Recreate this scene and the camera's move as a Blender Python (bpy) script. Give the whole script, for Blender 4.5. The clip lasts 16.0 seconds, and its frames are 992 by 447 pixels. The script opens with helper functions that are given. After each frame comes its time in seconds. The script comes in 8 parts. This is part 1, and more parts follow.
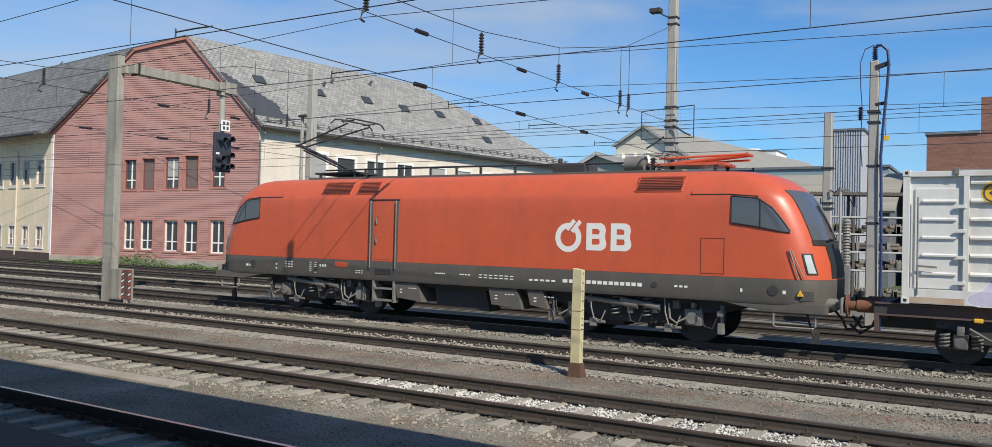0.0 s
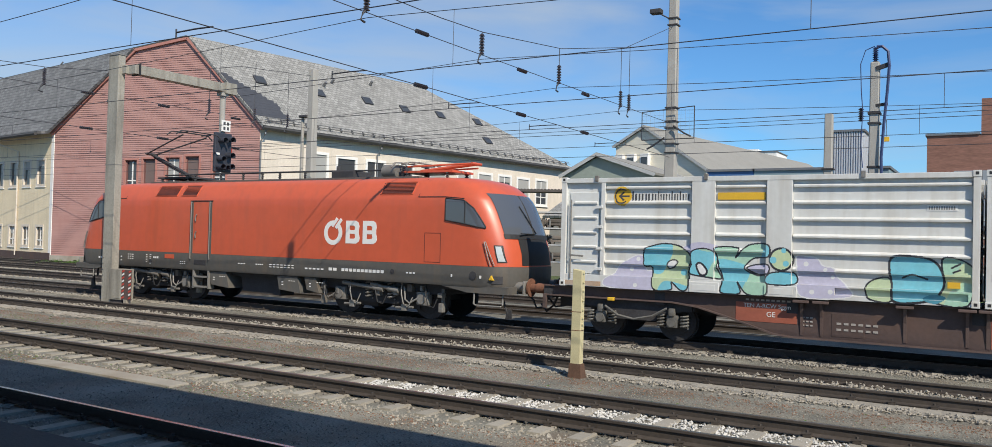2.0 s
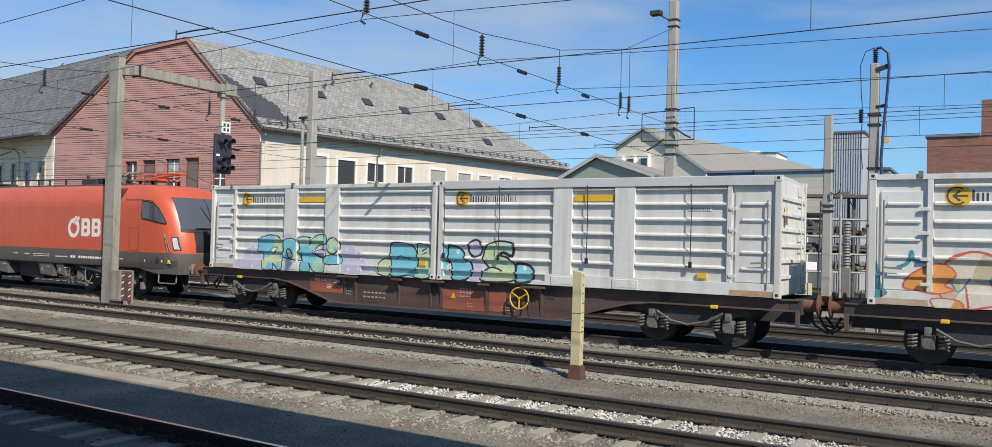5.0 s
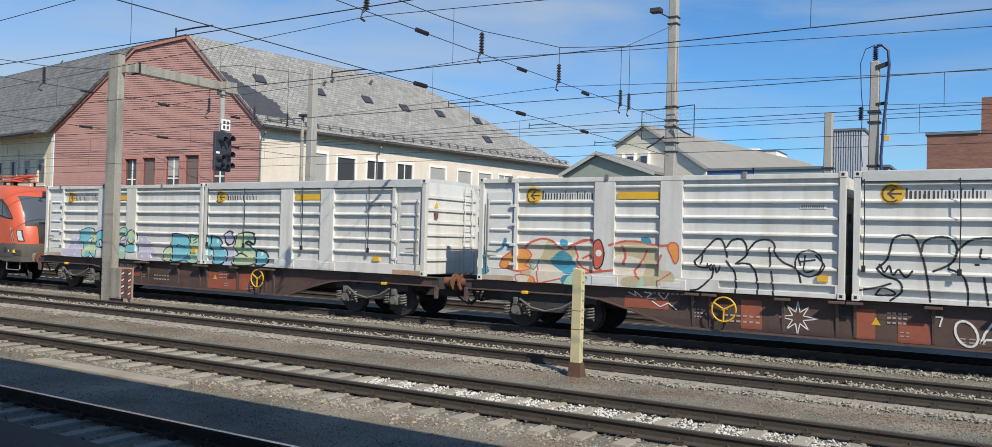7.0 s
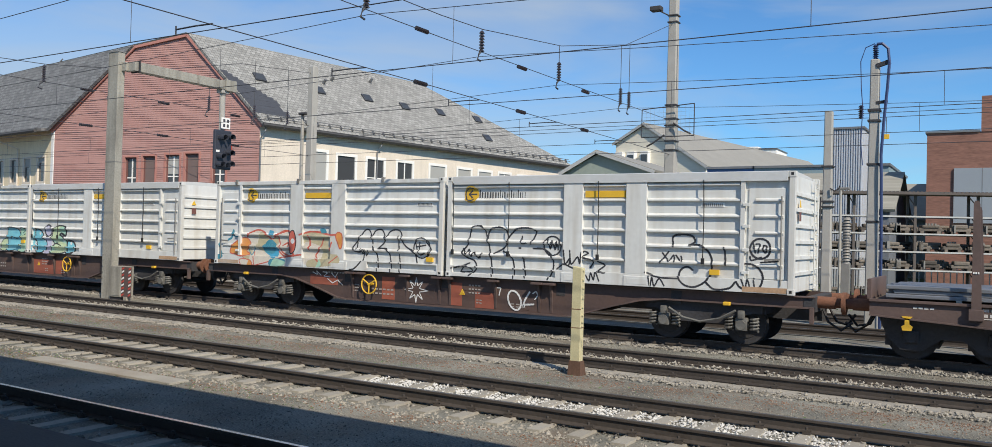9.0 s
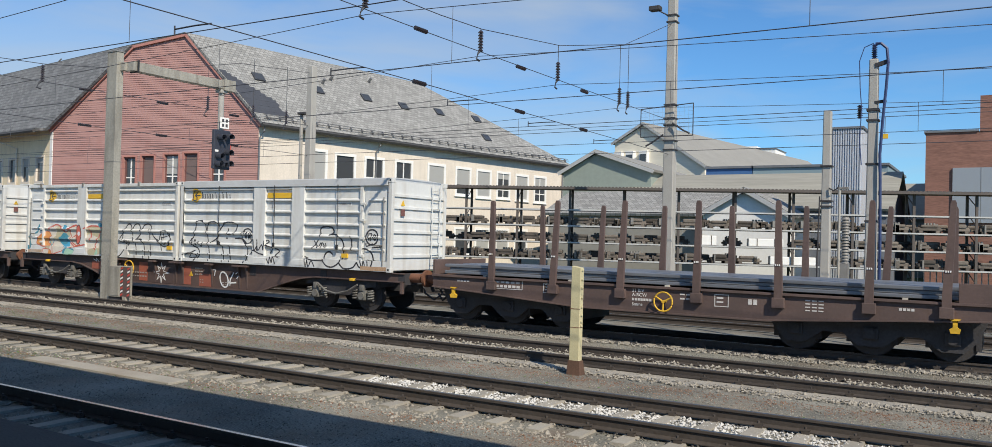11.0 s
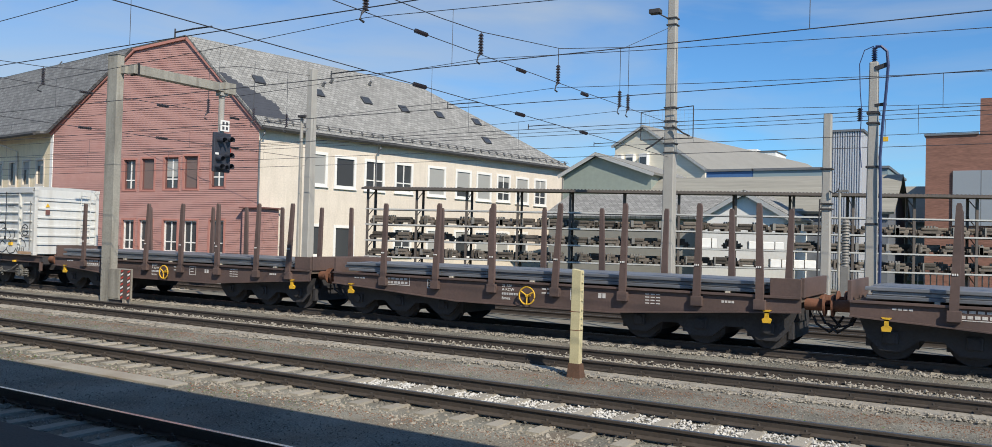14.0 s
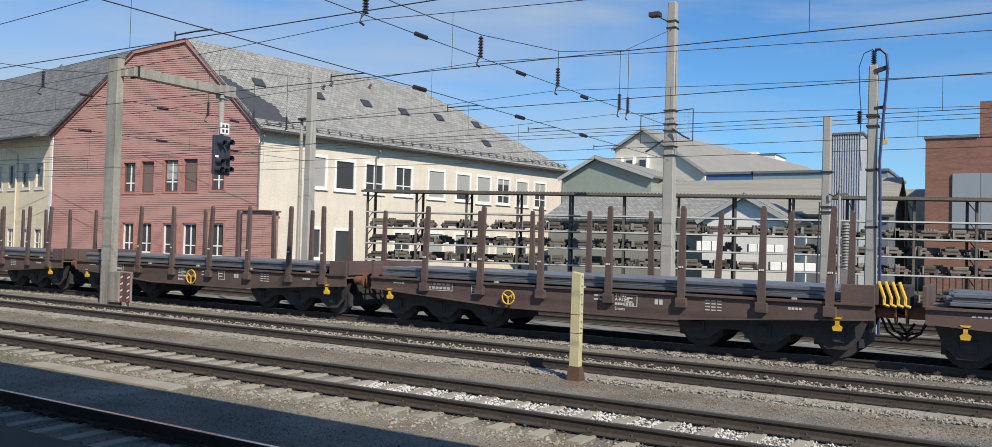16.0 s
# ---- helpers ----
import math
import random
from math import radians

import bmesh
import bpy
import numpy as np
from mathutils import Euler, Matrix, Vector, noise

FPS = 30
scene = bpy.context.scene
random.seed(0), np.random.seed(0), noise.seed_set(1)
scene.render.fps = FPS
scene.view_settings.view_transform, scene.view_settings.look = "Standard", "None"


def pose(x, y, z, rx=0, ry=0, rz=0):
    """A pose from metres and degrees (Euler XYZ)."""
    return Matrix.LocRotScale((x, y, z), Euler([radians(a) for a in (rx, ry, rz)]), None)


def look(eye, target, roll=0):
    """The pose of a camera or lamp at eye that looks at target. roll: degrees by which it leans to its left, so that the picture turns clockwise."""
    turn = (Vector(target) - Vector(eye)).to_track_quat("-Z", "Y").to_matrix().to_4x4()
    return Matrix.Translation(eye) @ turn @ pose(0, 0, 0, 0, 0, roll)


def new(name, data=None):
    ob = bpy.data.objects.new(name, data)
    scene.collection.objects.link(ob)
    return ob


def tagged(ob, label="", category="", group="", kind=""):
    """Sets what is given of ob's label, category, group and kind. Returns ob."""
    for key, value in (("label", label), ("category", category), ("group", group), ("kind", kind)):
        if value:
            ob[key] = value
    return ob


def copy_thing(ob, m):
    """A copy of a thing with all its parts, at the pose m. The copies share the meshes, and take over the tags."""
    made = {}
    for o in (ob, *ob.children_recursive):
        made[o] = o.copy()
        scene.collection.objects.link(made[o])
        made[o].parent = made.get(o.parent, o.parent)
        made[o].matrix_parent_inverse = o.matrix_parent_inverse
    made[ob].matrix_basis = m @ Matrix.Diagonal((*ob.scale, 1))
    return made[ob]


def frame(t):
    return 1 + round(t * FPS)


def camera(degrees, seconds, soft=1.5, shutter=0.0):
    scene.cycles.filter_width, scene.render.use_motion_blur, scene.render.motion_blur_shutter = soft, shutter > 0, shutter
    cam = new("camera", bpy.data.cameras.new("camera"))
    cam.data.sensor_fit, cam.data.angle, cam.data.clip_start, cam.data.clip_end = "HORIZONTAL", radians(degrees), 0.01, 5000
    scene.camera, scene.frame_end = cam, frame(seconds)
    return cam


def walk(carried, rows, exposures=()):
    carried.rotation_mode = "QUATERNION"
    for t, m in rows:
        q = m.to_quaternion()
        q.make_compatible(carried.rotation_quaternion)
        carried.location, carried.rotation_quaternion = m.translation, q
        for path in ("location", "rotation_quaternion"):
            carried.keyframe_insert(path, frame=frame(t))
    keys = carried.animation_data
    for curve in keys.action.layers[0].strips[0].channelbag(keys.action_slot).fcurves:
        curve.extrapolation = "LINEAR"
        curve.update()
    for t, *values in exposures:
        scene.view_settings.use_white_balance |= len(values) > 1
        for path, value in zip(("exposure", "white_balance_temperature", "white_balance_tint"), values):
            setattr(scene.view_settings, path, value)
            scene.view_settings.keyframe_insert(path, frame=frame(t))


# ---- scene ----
# The camera stands on a platform; x runs along the tracks, y away from it, z up from the rail tops.
cam = camera(61.385, 16.0, soft=0.55)
EYE = (0.0, 0.0, 2.282)
SWAY = [  # seconds, heading, tilt, lean in degrees
    (0.0, -31.304, 1.053, 1.405),
    (0.5, -31.300, 1.091, 1.443),
    (1.0, -31.297, 1.098, 1.471),
    (1.5, -31.313, 1.097, 1.463),
    (2.0, -31.323, 1.098, 1.472),
    (2.5, -31.314, 1.151, 1.480),
    (3.0, -31.325, 1.152, 1.487),
    (3.5, -31.317, 1.194, 1.517),
    (4.0, -31.332, 1.216, 1.490),
    (6.5, -31.316, 1.075, 1.448),
    (7.0, -31.311, 1.024, 1.479),
    (7.5, -31.304, 0.992, 1.529),
    (8.0, -31.312, 0.965, 1.459),
    (8.5, -31.310, 0.961, 1.479),
    (9.0, -31.308, 0.915, 1.489),
    (11.5, -31.224, 0.903, 1.453),
    (12.0, -31.226, 0.954, 1.445),
    (12.5, -31.235, 1.025, 1.471),
    (13.0, -31.235, 1.070, 1.531),
    (13.5, -31.236, 1.090, 1.473),
    (14.0, -31.259, 1.090, 1.474),
    (14.5, -31.261, 1.128, 1.563),
    (15.0, -31.252, 1.192, 1.557),
    (15.5, -31.244, 1.262, 1.541),
    (16.0, -31.251, 1.282, 1.480)]


def aim(heading, tilt, lean):
    h, e = radians(heading), radians(tilt)
    d = Vector((math.sin(h) * math.cos(e), math.cos(h) * math.cos(e), math.sin(e)))
    return look(EYE, Vector(EYE) + d * 50, lean)


walk(cam, [(t, aim(h, e, l)) for t, h, e, l in SWAY])

# ---- light ----
SUN_H, SUN_E = math.atan2(0.85, -0.53), radians(41)
SUN_DIR = Vector((math.sin(SUN_H) * math.cos(SUN_E), math.cos(SUN_H) * math.cos(SUN_E), math.sin(SUN_E)))
world = bpy.data.worlds.new("world")
scene.world = world
world.use_nodes = True
wn = world.node_tree.nodes
sky = wn.new("ShaderNodeTexSky")
sky.sky_type, sky.sun_disc, sky.sun_elevation, sky.sun_rotation = "NISHITA", False, SUN_E, SUN_H
sky.air_density, sky.dust_density, sky.ozone_density = 1.0, 0.2, 3.0
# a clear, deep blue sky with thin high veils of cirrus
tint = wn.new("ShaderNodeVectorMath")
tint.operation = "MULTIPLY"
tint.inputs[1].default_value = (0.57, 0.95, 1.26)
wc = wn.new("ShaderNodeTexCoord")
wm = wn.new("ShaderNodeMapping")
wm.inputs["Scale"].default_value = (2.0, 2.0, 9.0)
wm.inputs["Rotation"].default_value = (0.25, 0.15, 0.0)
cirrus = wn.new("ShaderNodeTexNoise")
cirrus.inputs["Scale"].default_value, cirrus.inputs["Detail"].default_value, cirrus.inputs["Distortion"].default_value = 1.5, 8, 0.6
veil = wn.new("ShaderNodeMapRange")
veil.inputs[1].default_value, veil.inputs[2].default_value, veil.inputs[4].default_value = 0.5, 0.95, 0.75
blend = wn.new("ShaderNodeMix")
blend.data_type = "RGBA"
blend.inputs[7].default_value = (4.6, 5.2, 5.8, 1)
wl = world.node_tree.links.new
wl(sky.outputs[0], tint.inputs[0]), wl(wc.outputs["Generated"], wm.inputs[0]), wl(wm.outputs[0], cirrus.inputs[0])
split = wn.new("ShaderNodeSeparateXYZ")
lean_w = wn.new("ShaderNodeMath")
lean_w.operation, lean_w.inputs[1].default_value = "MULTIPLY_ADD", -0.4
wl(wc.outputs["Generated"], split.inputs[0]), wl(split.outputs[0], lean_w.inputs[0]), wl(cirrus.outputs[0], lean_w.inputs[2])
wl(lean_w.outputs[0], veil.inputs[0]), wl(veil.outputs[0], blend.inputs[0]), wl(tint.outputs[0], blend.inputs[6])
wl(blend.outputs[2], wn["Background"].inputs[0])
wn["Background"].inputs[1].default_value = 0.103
sun = new("sun", bpy.data.lights.new("sun", "SUN"))
sun.data.energy, sun.data.angle, sun.data.color = 5.0, radians(0.5), (1.0, 0.905, 0.765)
sun.matrix_world = look(SUN_DIR * 100, (0, 0, 0))
scene.view_settings.exposure = 0.09


# ---- materials ----
def material(name, color, rough=0.7, metal=0.0, var=0.15, scale=3.0, fine=40.0, bump=0.15, dirt=None, dirt_amount=0.3,
             streak=False, per_object=0.0, spec=0.5, stretch=None, coat=0.0):
    """A painted, stony or metal surface: base colour with two scales of variation, stains and fine relief."""
    m = bpy.data.materials.new(name)
    m.use_nodes = True
    t, ln = m.node_tree.nodes, m.node_tree.links.new
    b = t["Principled BSDF"]
    b.inputs["Roughness"].default_value, b.inputs["Metallic"].default_value = rough, metal
    b.inputs["Specular IOR Level"].default_value = spec
    b.inputs["Coat Weight"].default_value = coat
    co = t.new("ShaderNodeTexCoord")
    mp = t.new("ShaderNodeMapping")
    ln(co.outputs["Object"], mp.inputs[0])
    if stretch:
        mp.inputs["Scale"].default_value = stretch
    n1, n2 = t.new("ShaderNodeTexNoise"), t.new("ShaderNodeTexNoise")
    n1.inputs["Scale"].default_value, n1.inputs["Detail"].default_value = scale, 6
    n2.inputs["Scale"].default_value, n2.inputs["Detail"].default_value = fine, 4
    ln(mp.outputs[0], n1.inputs[0]), ln(mp.outputs[0], n2.inputs[0])
    add = t.new("ShaderNodeMath")
    add.operation = "ADD"
    ln(n1.outputs[0], add.inputs[0]), ln(n2.outputs[0], add.inputs[1])
    rng = t.new("ShaderNodeMapRange")
    rng.inputs[1].default_value, rng.inputs[2].default_value = 0.6, 1.4
    rng.inputs[3].default_value, rng.inputs[4].default_value = 1 - var, 1 + var
    ln(add.outputs[0], rng.inputs[0])
    last = rng.outputs[0]
    if per_object:
        oi = t.new("ShaderNodeObjectInfo")
        r2 = t.new("ShaderNodeMapRange")
        r2.inputs[3].default_value, r2.inputs[4].default_value = 1 - per_object, 1 + per_object
        ln(oi.outputs["Random"], r2.inputs[0])
        mu = t.new("ShaderNodeMath")
        mu.operation = "MULTIPLY"
        ln(last, mu.inputs[0]), ln(r2.outputs[0], mu.inputs[1])
        last = mu.outputs[0]
    vm = t.new("ShaderNodeVectorMath")
    vm.operation = "SCALE"
    vm.inputs[0].default_value = color
    ln(last, vm.inputs["Scale"])
    out = vm.outputs[0]
    if dirt:
        nd = t.new("ShaderNodeTexNoise")
        md = t.new("ShaderNodeMapping")
        ln(co.outputs["Object"], md.inputs[0])
        md.inputs["Scale"].default_value = (2.2, 2.2, 0.25) if streak else (1, 1, 1)
        ln(md.outputs[0], nd.inputs[0])
        nd.inputs["Scale"].default_value, nd.inputs["Detail"].default_value = (1.6 if streak else 0.9), 8
        rd = t.new("ShaderNodeMapRange")
        rd.inputs[1].default_value, rd.inputs[2].default_value = 0.48, 0.72
        rd.inputs[4].default_value = dirt_amount
        ln(nd.outputs[0], rd.inputs[0])
        mx = t.new("ShaderNodeMix")
        mx.data_type = "RGBA"
        ln(rd.outputs[0], mx.inputs[0]), ln(out, mx.inputs[6])
        mx.inputs[7].default_value = (*dirt, 1)
        out = mx.outputs[2]
    ln(out, b.inputs["Base Color"])
    if bump:
        bp = t.new("ShaderNodeBump")
        bp.inputs["Strength"].default_value, bp.inputs["Distance"].default_value = bump, 0.02
        ln(n2.outputs[0], bp.inputs["Height"]), ln(bp.outputs[0], b.inputs["Normal"])
    return m


M = {
    "gravel": material("gravel", (0.178, 0.172, 0.142), 0.95, var=0.85, scale=0.7, fine=34, bump=1.0, dirt=(0.19, 0.135, 0.09), dirt_amount=0.55),
    "stone_mid": material("grey_gravel_stone", (0.15, 0.14, 0.115), 0.9, var=0.3, scale=2.0, fine=30, bump=0.4),
    "gantry": material("weathered_gantry_paint", (0.30, 0.285, 0.24), 0.75, var=0.25, scale=1.2, fine=18, bump=0.2, dirt=(0.11, 0.095, 0.075), dirt_amount=0.6, streak=True),
    # dark for oil stains and for the train's shade, put into the colour
    "stone_dark": material("oily_shaded_ballast", (0.085, 0.078, 0.07), 0.85, var=0.35, scale=2.0, fine=30, bump=0.4),
    "stone": material("ballast_stone", (0.29, 0.265, 0.22), 0.9, var=0.35, scale=2.0, fine=30, bump=0.4),
    "stone_white": material("fresh_ballast", (0.52, 0.51, 0.48), 0.9, var=0.25, scale=3.0, fine=30, bump=0.4),
    "concrete": material("concrete", (0.32, 0.295, 0.245), 0.9, var=0.2, scale=2.0, fine=35, bump=0.3, dirt=(0.2, 0.15, 0.1), dirt_amount=0.5, per_object=0.12),
    "mast": material("mast_concrete", (0.36, 0.345, 0.31), 0.8, var=0.15, scale=1.5, fine=30, bump=0.2, dirt=(0.2, 0.19, 0.17), streak=True),
    "rail": material("rail_rust", (0.064, 0.053, 0.045), 0.75, 0.2, var=0.3, scale=1.2, fine=20, bump=0.2),
    "rail_top": material("rail_running_band", (0.17, 0.16, 0.15), 0.35, 0.9, var=0.2, scale=1.0, fine=15, bump=0.05),
    "rail_shine": material("polished_rail_head", (0.6, 0.6, 0.6), 0.2, 1.0, var=0.1, bump=0.02),
    "red": material("red_loco_paint", (0.55, 0.1, 0.043), 0.38, var=0.07, scale=0.8, fine=5, bump=0.02, dirt=(0.36, 0.09, 0.05), dirt_amount=0.35, streak=True, coat=0.15),
    "grey": material("dark_grey_skirt", (0.10, 0.095, 0.085), 0.6, var=0.15, scale=1.0, fine=9, bump=0.05, dirt=(0.16, 0.12, 0.08), dirt_amount=0.4, streak=True),
    "black": material("bogie_black", (0.044, 0.043, 0.046), 0.75, 0.1, var=0.35, scale=2.0, fine=20, bump=0.3, dirt=(0.05, 0.042, 0.036), dirt_amount=0.5),
    "steel": material("bare_grey_steel", (0.24, 0.23, 0.21), 0.6, 0.3, var=0.2, scale=3, fine=30, bump=0.1, dirt=(0.12, 0.09, 0.06), dirt_amount=0.5),
    "bogie_grey": material("dusty_bogie_grey", (0.15, 0.145, 0.13), 0.7, 0.1, var=0.3, scale=4, fine=30, bump=0.15, dirt=(0.07, 0.06, 0.05), dirt_amount=0.6),
    "rubber": material("black_rubber", (0.02, 0.02, 0.02), 0.6, var=0.1),
    "white": material("white_container_paint", (0.63, 0.635, 0.605), 0.55, var=0.06, scale=1.0, fine=8, bump=0.04, dirt=(0.42, 0.38, 0.31), dirt_amount=0.45, streak=True, per_object=0.04),
    "wagon_red": material("red_brown_wagon_paint", (0.082, 0.054, 0.047), 0.7, var=0.2, scale=1.2, fine=14, bump=0.1, dirt=(0.12, 0.07, 0.05), dirt_amount=0.7),
    "wagon_brown": material("weathered_brown_wagon_paint", (0.108, 0.072, 0.062), 0.75, var=0.2, scale=1.2, fine=14, bump=0.1, dirt=(0.06, 0.045, 0.04), dirt_amount=0.6),
    "bars": material("blue_grey_steel_bars", (0.21, 0.22, 0.235), 0.5, 0.5, var=0.3, scale=1.0, fine=12, bump=0.05, stretch=(0.1, 3, 3), per_object=0.15),
    "clapboard": material("faded_red_clapboard", (0.385, 0.218, 0.19), 0.85, var=0.1, scale=1.2, fine=12, bump=0.1, dirt=(0.34, 0.16, 0.135), dirt_amount=0.5, per_object=0.03, stretch=(1, 1, 4)),
    "red_trim": material("brighter_red_verge_board", (0.40, 0.18, 0.145), 0.8, var=0.1),
    # copy of the plaster for the wing, lightened and warmed to stand for sunlight
    "plaster_wing": material("sunlit_cream_plaster", (0.74, 0.63, 0.44), 0.9, var=0.14, scale=0.6, fine=9, bump=0.6, dirt=(0.5, 0.43, 0.3), dirt_amount=0.4, streak=True),
    "plaster": material("cream_plaster", (0.65, 0.58, 0.485), 0.9, var=0.14, scale=0.6, fine=9, bump=0.6, dirt=(0.52, 0.47, 0.38), dirt_amount=0.4, streak=True),
    "window_white": material("white_window_frame", (0.75, 0.74, 0.7), 0.6, var=0.05, bump=0.02),
    "blind": material("grey_roller_blind", (0.33, 0.33, 0.31), 0.7, var=0.05, stretch=(1, 1, 12), bump=0.1),
    "slate_new": material("fresh_dark_slate", (0.05, 0.054, 0.064), 0.7, var=0.15, scale=2, fine=10, bump=0.3),
    "zinc": material("zinc_gutter", (0.22, 0.22, 0.22), 0.5, 0.5, var=0.15),
    "gutter_dark": material("dark_weathered_gutter", (0.07, 0.068, 0.065), 0.6, 0.3, var=0.2),
    "post": material("weathered_cream_post", (0.52, 0.47, 0.28), 0.8, var=0.15, scale=4, fine=40, bump=0.15, dirt=(0.3, 0.24, 0.13), dirt_amount=0.5),
    "foot_rust": material("dark_rusty_foot", (0.10, 0.055, 0.035), 0.9, var=0.3, scale=4, fine=30, bump=0.3),
    "rust": material("rust", (0.16, 0.07, 0.04), 0.9, var=0.3, scale=4, fine=30, bump=0.3),
    "cable": material("dark_wire", (0.06, 0.062, 0.07), 0.6, 0.3, var=0.1, bump=0),
    "yellow": material("yellow_paint", (0.7, 0.42, 0.03), 0.55, var=0.1, dirt=(0.3, 0.2, 0.05)),
    "brick": material("red_brown_brick", (0.23, 0.115, 0.085), 0.9, var=0.35, scale=1.0, fine=4, bump=0.3, stretch=(0.7, 0.7, 4.5)),
    "white_wall": material("white_render", (0.78, 0.77, 0.73), 0.9, var=0.07, scale=0.5, fine=6, bump=0.1),
    "metal_sheet": material("light_corrugated_sheet", (0.5, 0.52, 0.55), 0.55, 0.2, var=0.08, scale=0.4),
    "green_wall": material("grey_green_gable", (0.26, 0.30, 0.26), 0.8, var=0.1),
    "blue_wall": material("blue_cladding", (0.05, 0.13, 0.30), 0.6, var=0.1),
    "roof_far": material("weathered_grey_sheet_roof", (0.26, 0.25, 0.22), 0.8, var=0.12, scale=0.3, fine=3, bump=0.2),
    "platform": material("platform_asphalt", (0.08, 0.08, 0.08), 0.9, var=0.2, scale=1, fine=40, bump=0.3),
    "canopy": material("canopy_soffit", (0.3, 0.3, 0.3), 0.8, var=0.1),
    "grass": material("grass_soil", (0.06, 0.085, 0.025), 0.95, var=0.3, scale=1.5, fine=20, bump=0.5),
    "leaf": material("weed_leaf", (0.07, 0.14, 0.025), 0.7, var=0.3, scale=4, fine=30, per_object=0.1),
}


def slates(name, color, row, course, var):
    """Rows of slates: x along the eave, y up the slope."""
    m = material(name, color, 0.85, var=0.15, scale=0.6, fine=8, bump=0.3)
    t, ln = m.node_tree.nodes, m.node_tree.links.new
    b = t["Principled BSDF"]
    br = t.new("ShaderNodeTexBrick")
    co = t.new("ShaderNodeTexCoord")
    ln(co.outputs["Object"], br.inputs[0])
    br.inputs["Scale"].default_value = 1.0
    br.inputs["Brick Width"].default_value, br.inputs["Row Height"].default_value, br.inputs["Mortar Size"].default_value = row, course, 0.018
    br.inputs["Color1"].default_value, br.inputs["Color2"].default_value, br.inputs["Mortar"].default_value = (1 + var, 1 + var, 1 + var, 1), (1 - var, 1 - var, 1 - var, 1), (0.42, 0.42, 0.42, 1)
    mu = t.new("ShaderNodeVectorMath")
    mu.operation = "MULTIPLY"
    src = b.inputs["Base Color"].links[0].from_socket
    ln(src, mu.inputs[0]), ln(br.outputs[0], mu.inputs[1]), ln(mu.outputs[0], b.inputs["Base Color"])
    return m


M["slate"] = slates("grey_roof_slate", (0.265, 0.262, 0.245), 0.36, 0.27, 0.2)
M["slate_wing"] = slates("blue_grey_roof_slate", (0.175, 0.178, 0.178), 0.4, 0.28, 0.22)


# ---- small builders ----
def empty(name, x=0, y=0, z=0):
    ob = new(name)
    ob.empty_display_size = 0.3
    ob.matrix_basis = pose(x, y, z)
    return ob


def part(name, bm, mat, parent=None, label="", smooth=False):
    me = bpy.data.meshes.new(name)
    bm.to_mesh(me)
    bm.free()
    for m in (mat if isinstance(mat, (list, tuple)) else [mat]):
        me.materials.append(M[m] if isinstance(m, str) else m)
    if smooth:
        me.polygons.foreach_set("use_smooth", [True] * len(me.polygons))
        me.set_sharp_from_angle(angle=radians(35))
    ob = new(name, me)
    if parent:
        ob.parent = parent
    if label:
        ob["label"] = label
    return ob


def box(bm, x0, x1, y0, y1, z0, z1, bevel=0.0, mi=0):
    r = bmesh.ops.create_cube(bm, size=1.0, matrix=Matrix.Translation(((x0 + x1) / 2, (y0 + y1) / 2, (z0 + z1) / 2))
                              @ Matrix.Diagonal((abs(x1 - x0), abs(y1 - y0), abs(z1 - z0), 1)))
    fs = {f for v in r["verts"] for f in v.link_faces}
    for f in fs:
        f.material_index = mi
    if bevel:
        es = list({e for v in r["verts"] for e in v.link_edges})
        bmesh.ops.bevel(bm, geom=es, offset=bevel, segments=2, profile=0.6, affect="EDGES")
    return bm


def B(*a, **k):
    return box(bmesh.new(), *a, **k)


def rod(bm, a, b, r, r2=None, seg=8):
    a, b = Vector(a), Vector(b)
    d = b - a
    m = Matrix.Translation((a + b) / 2) @ d.to_track_quat("Z", "Y").to_matrix().to_4x4()
    bmesh.ops.create_cone(bm, cap_ends=True, segments=seg, radius1=r, radius2=r if r2 is None else r2, depth=d.length, matrix=m)
    return bm


def beam(bm, a, b, w, h):
    """A square bar from a to b, w wide and h high."""
    a, b = Vector(a), Vector(b)
    d = b - a
    m = Matrix.Translation((a + b) / 2) @ d.to_track_quat("X", "Z").to_matrix().to_4x4() @ Matrix.Diagonal((d.length, w, h, 1))
    bmesh.ops.create_cube(bm, size=1.0, matrix=m)
    return bm


def tube(bm, pts, r, seg=6):
    """A round wire or hose along points."""
    pts = [Vector(q) for q in pts]
    rings = []
    for i, q in enumerate(pts):
        d = (pts[min(i + 1, len(pts) - 1)] - pts[max(i - 1, 0)]).normalized()
        s = d.orthogonal() if abs(d.z) > 0.95 else d.cross(Vector((0, 0, 1)))
        s.normalize()
        u = s.cross(d)
        rings.append([bm.verts.new(q + (s * math.cos(k * math.tau / seg) + u * math.sin(k * math.tau / seg)) * r) for k in range(seg)])
    for a, b in zip(rings, rings[1:]):
        for k in range(seg):
            bm.faces.new((a[k], a[(k + 1) % seg], b[(k + 1) % seg], b[k]))
    bm.faces.new(rings[0][::-1]), bm.faces.new(rings[-1])
    return bm


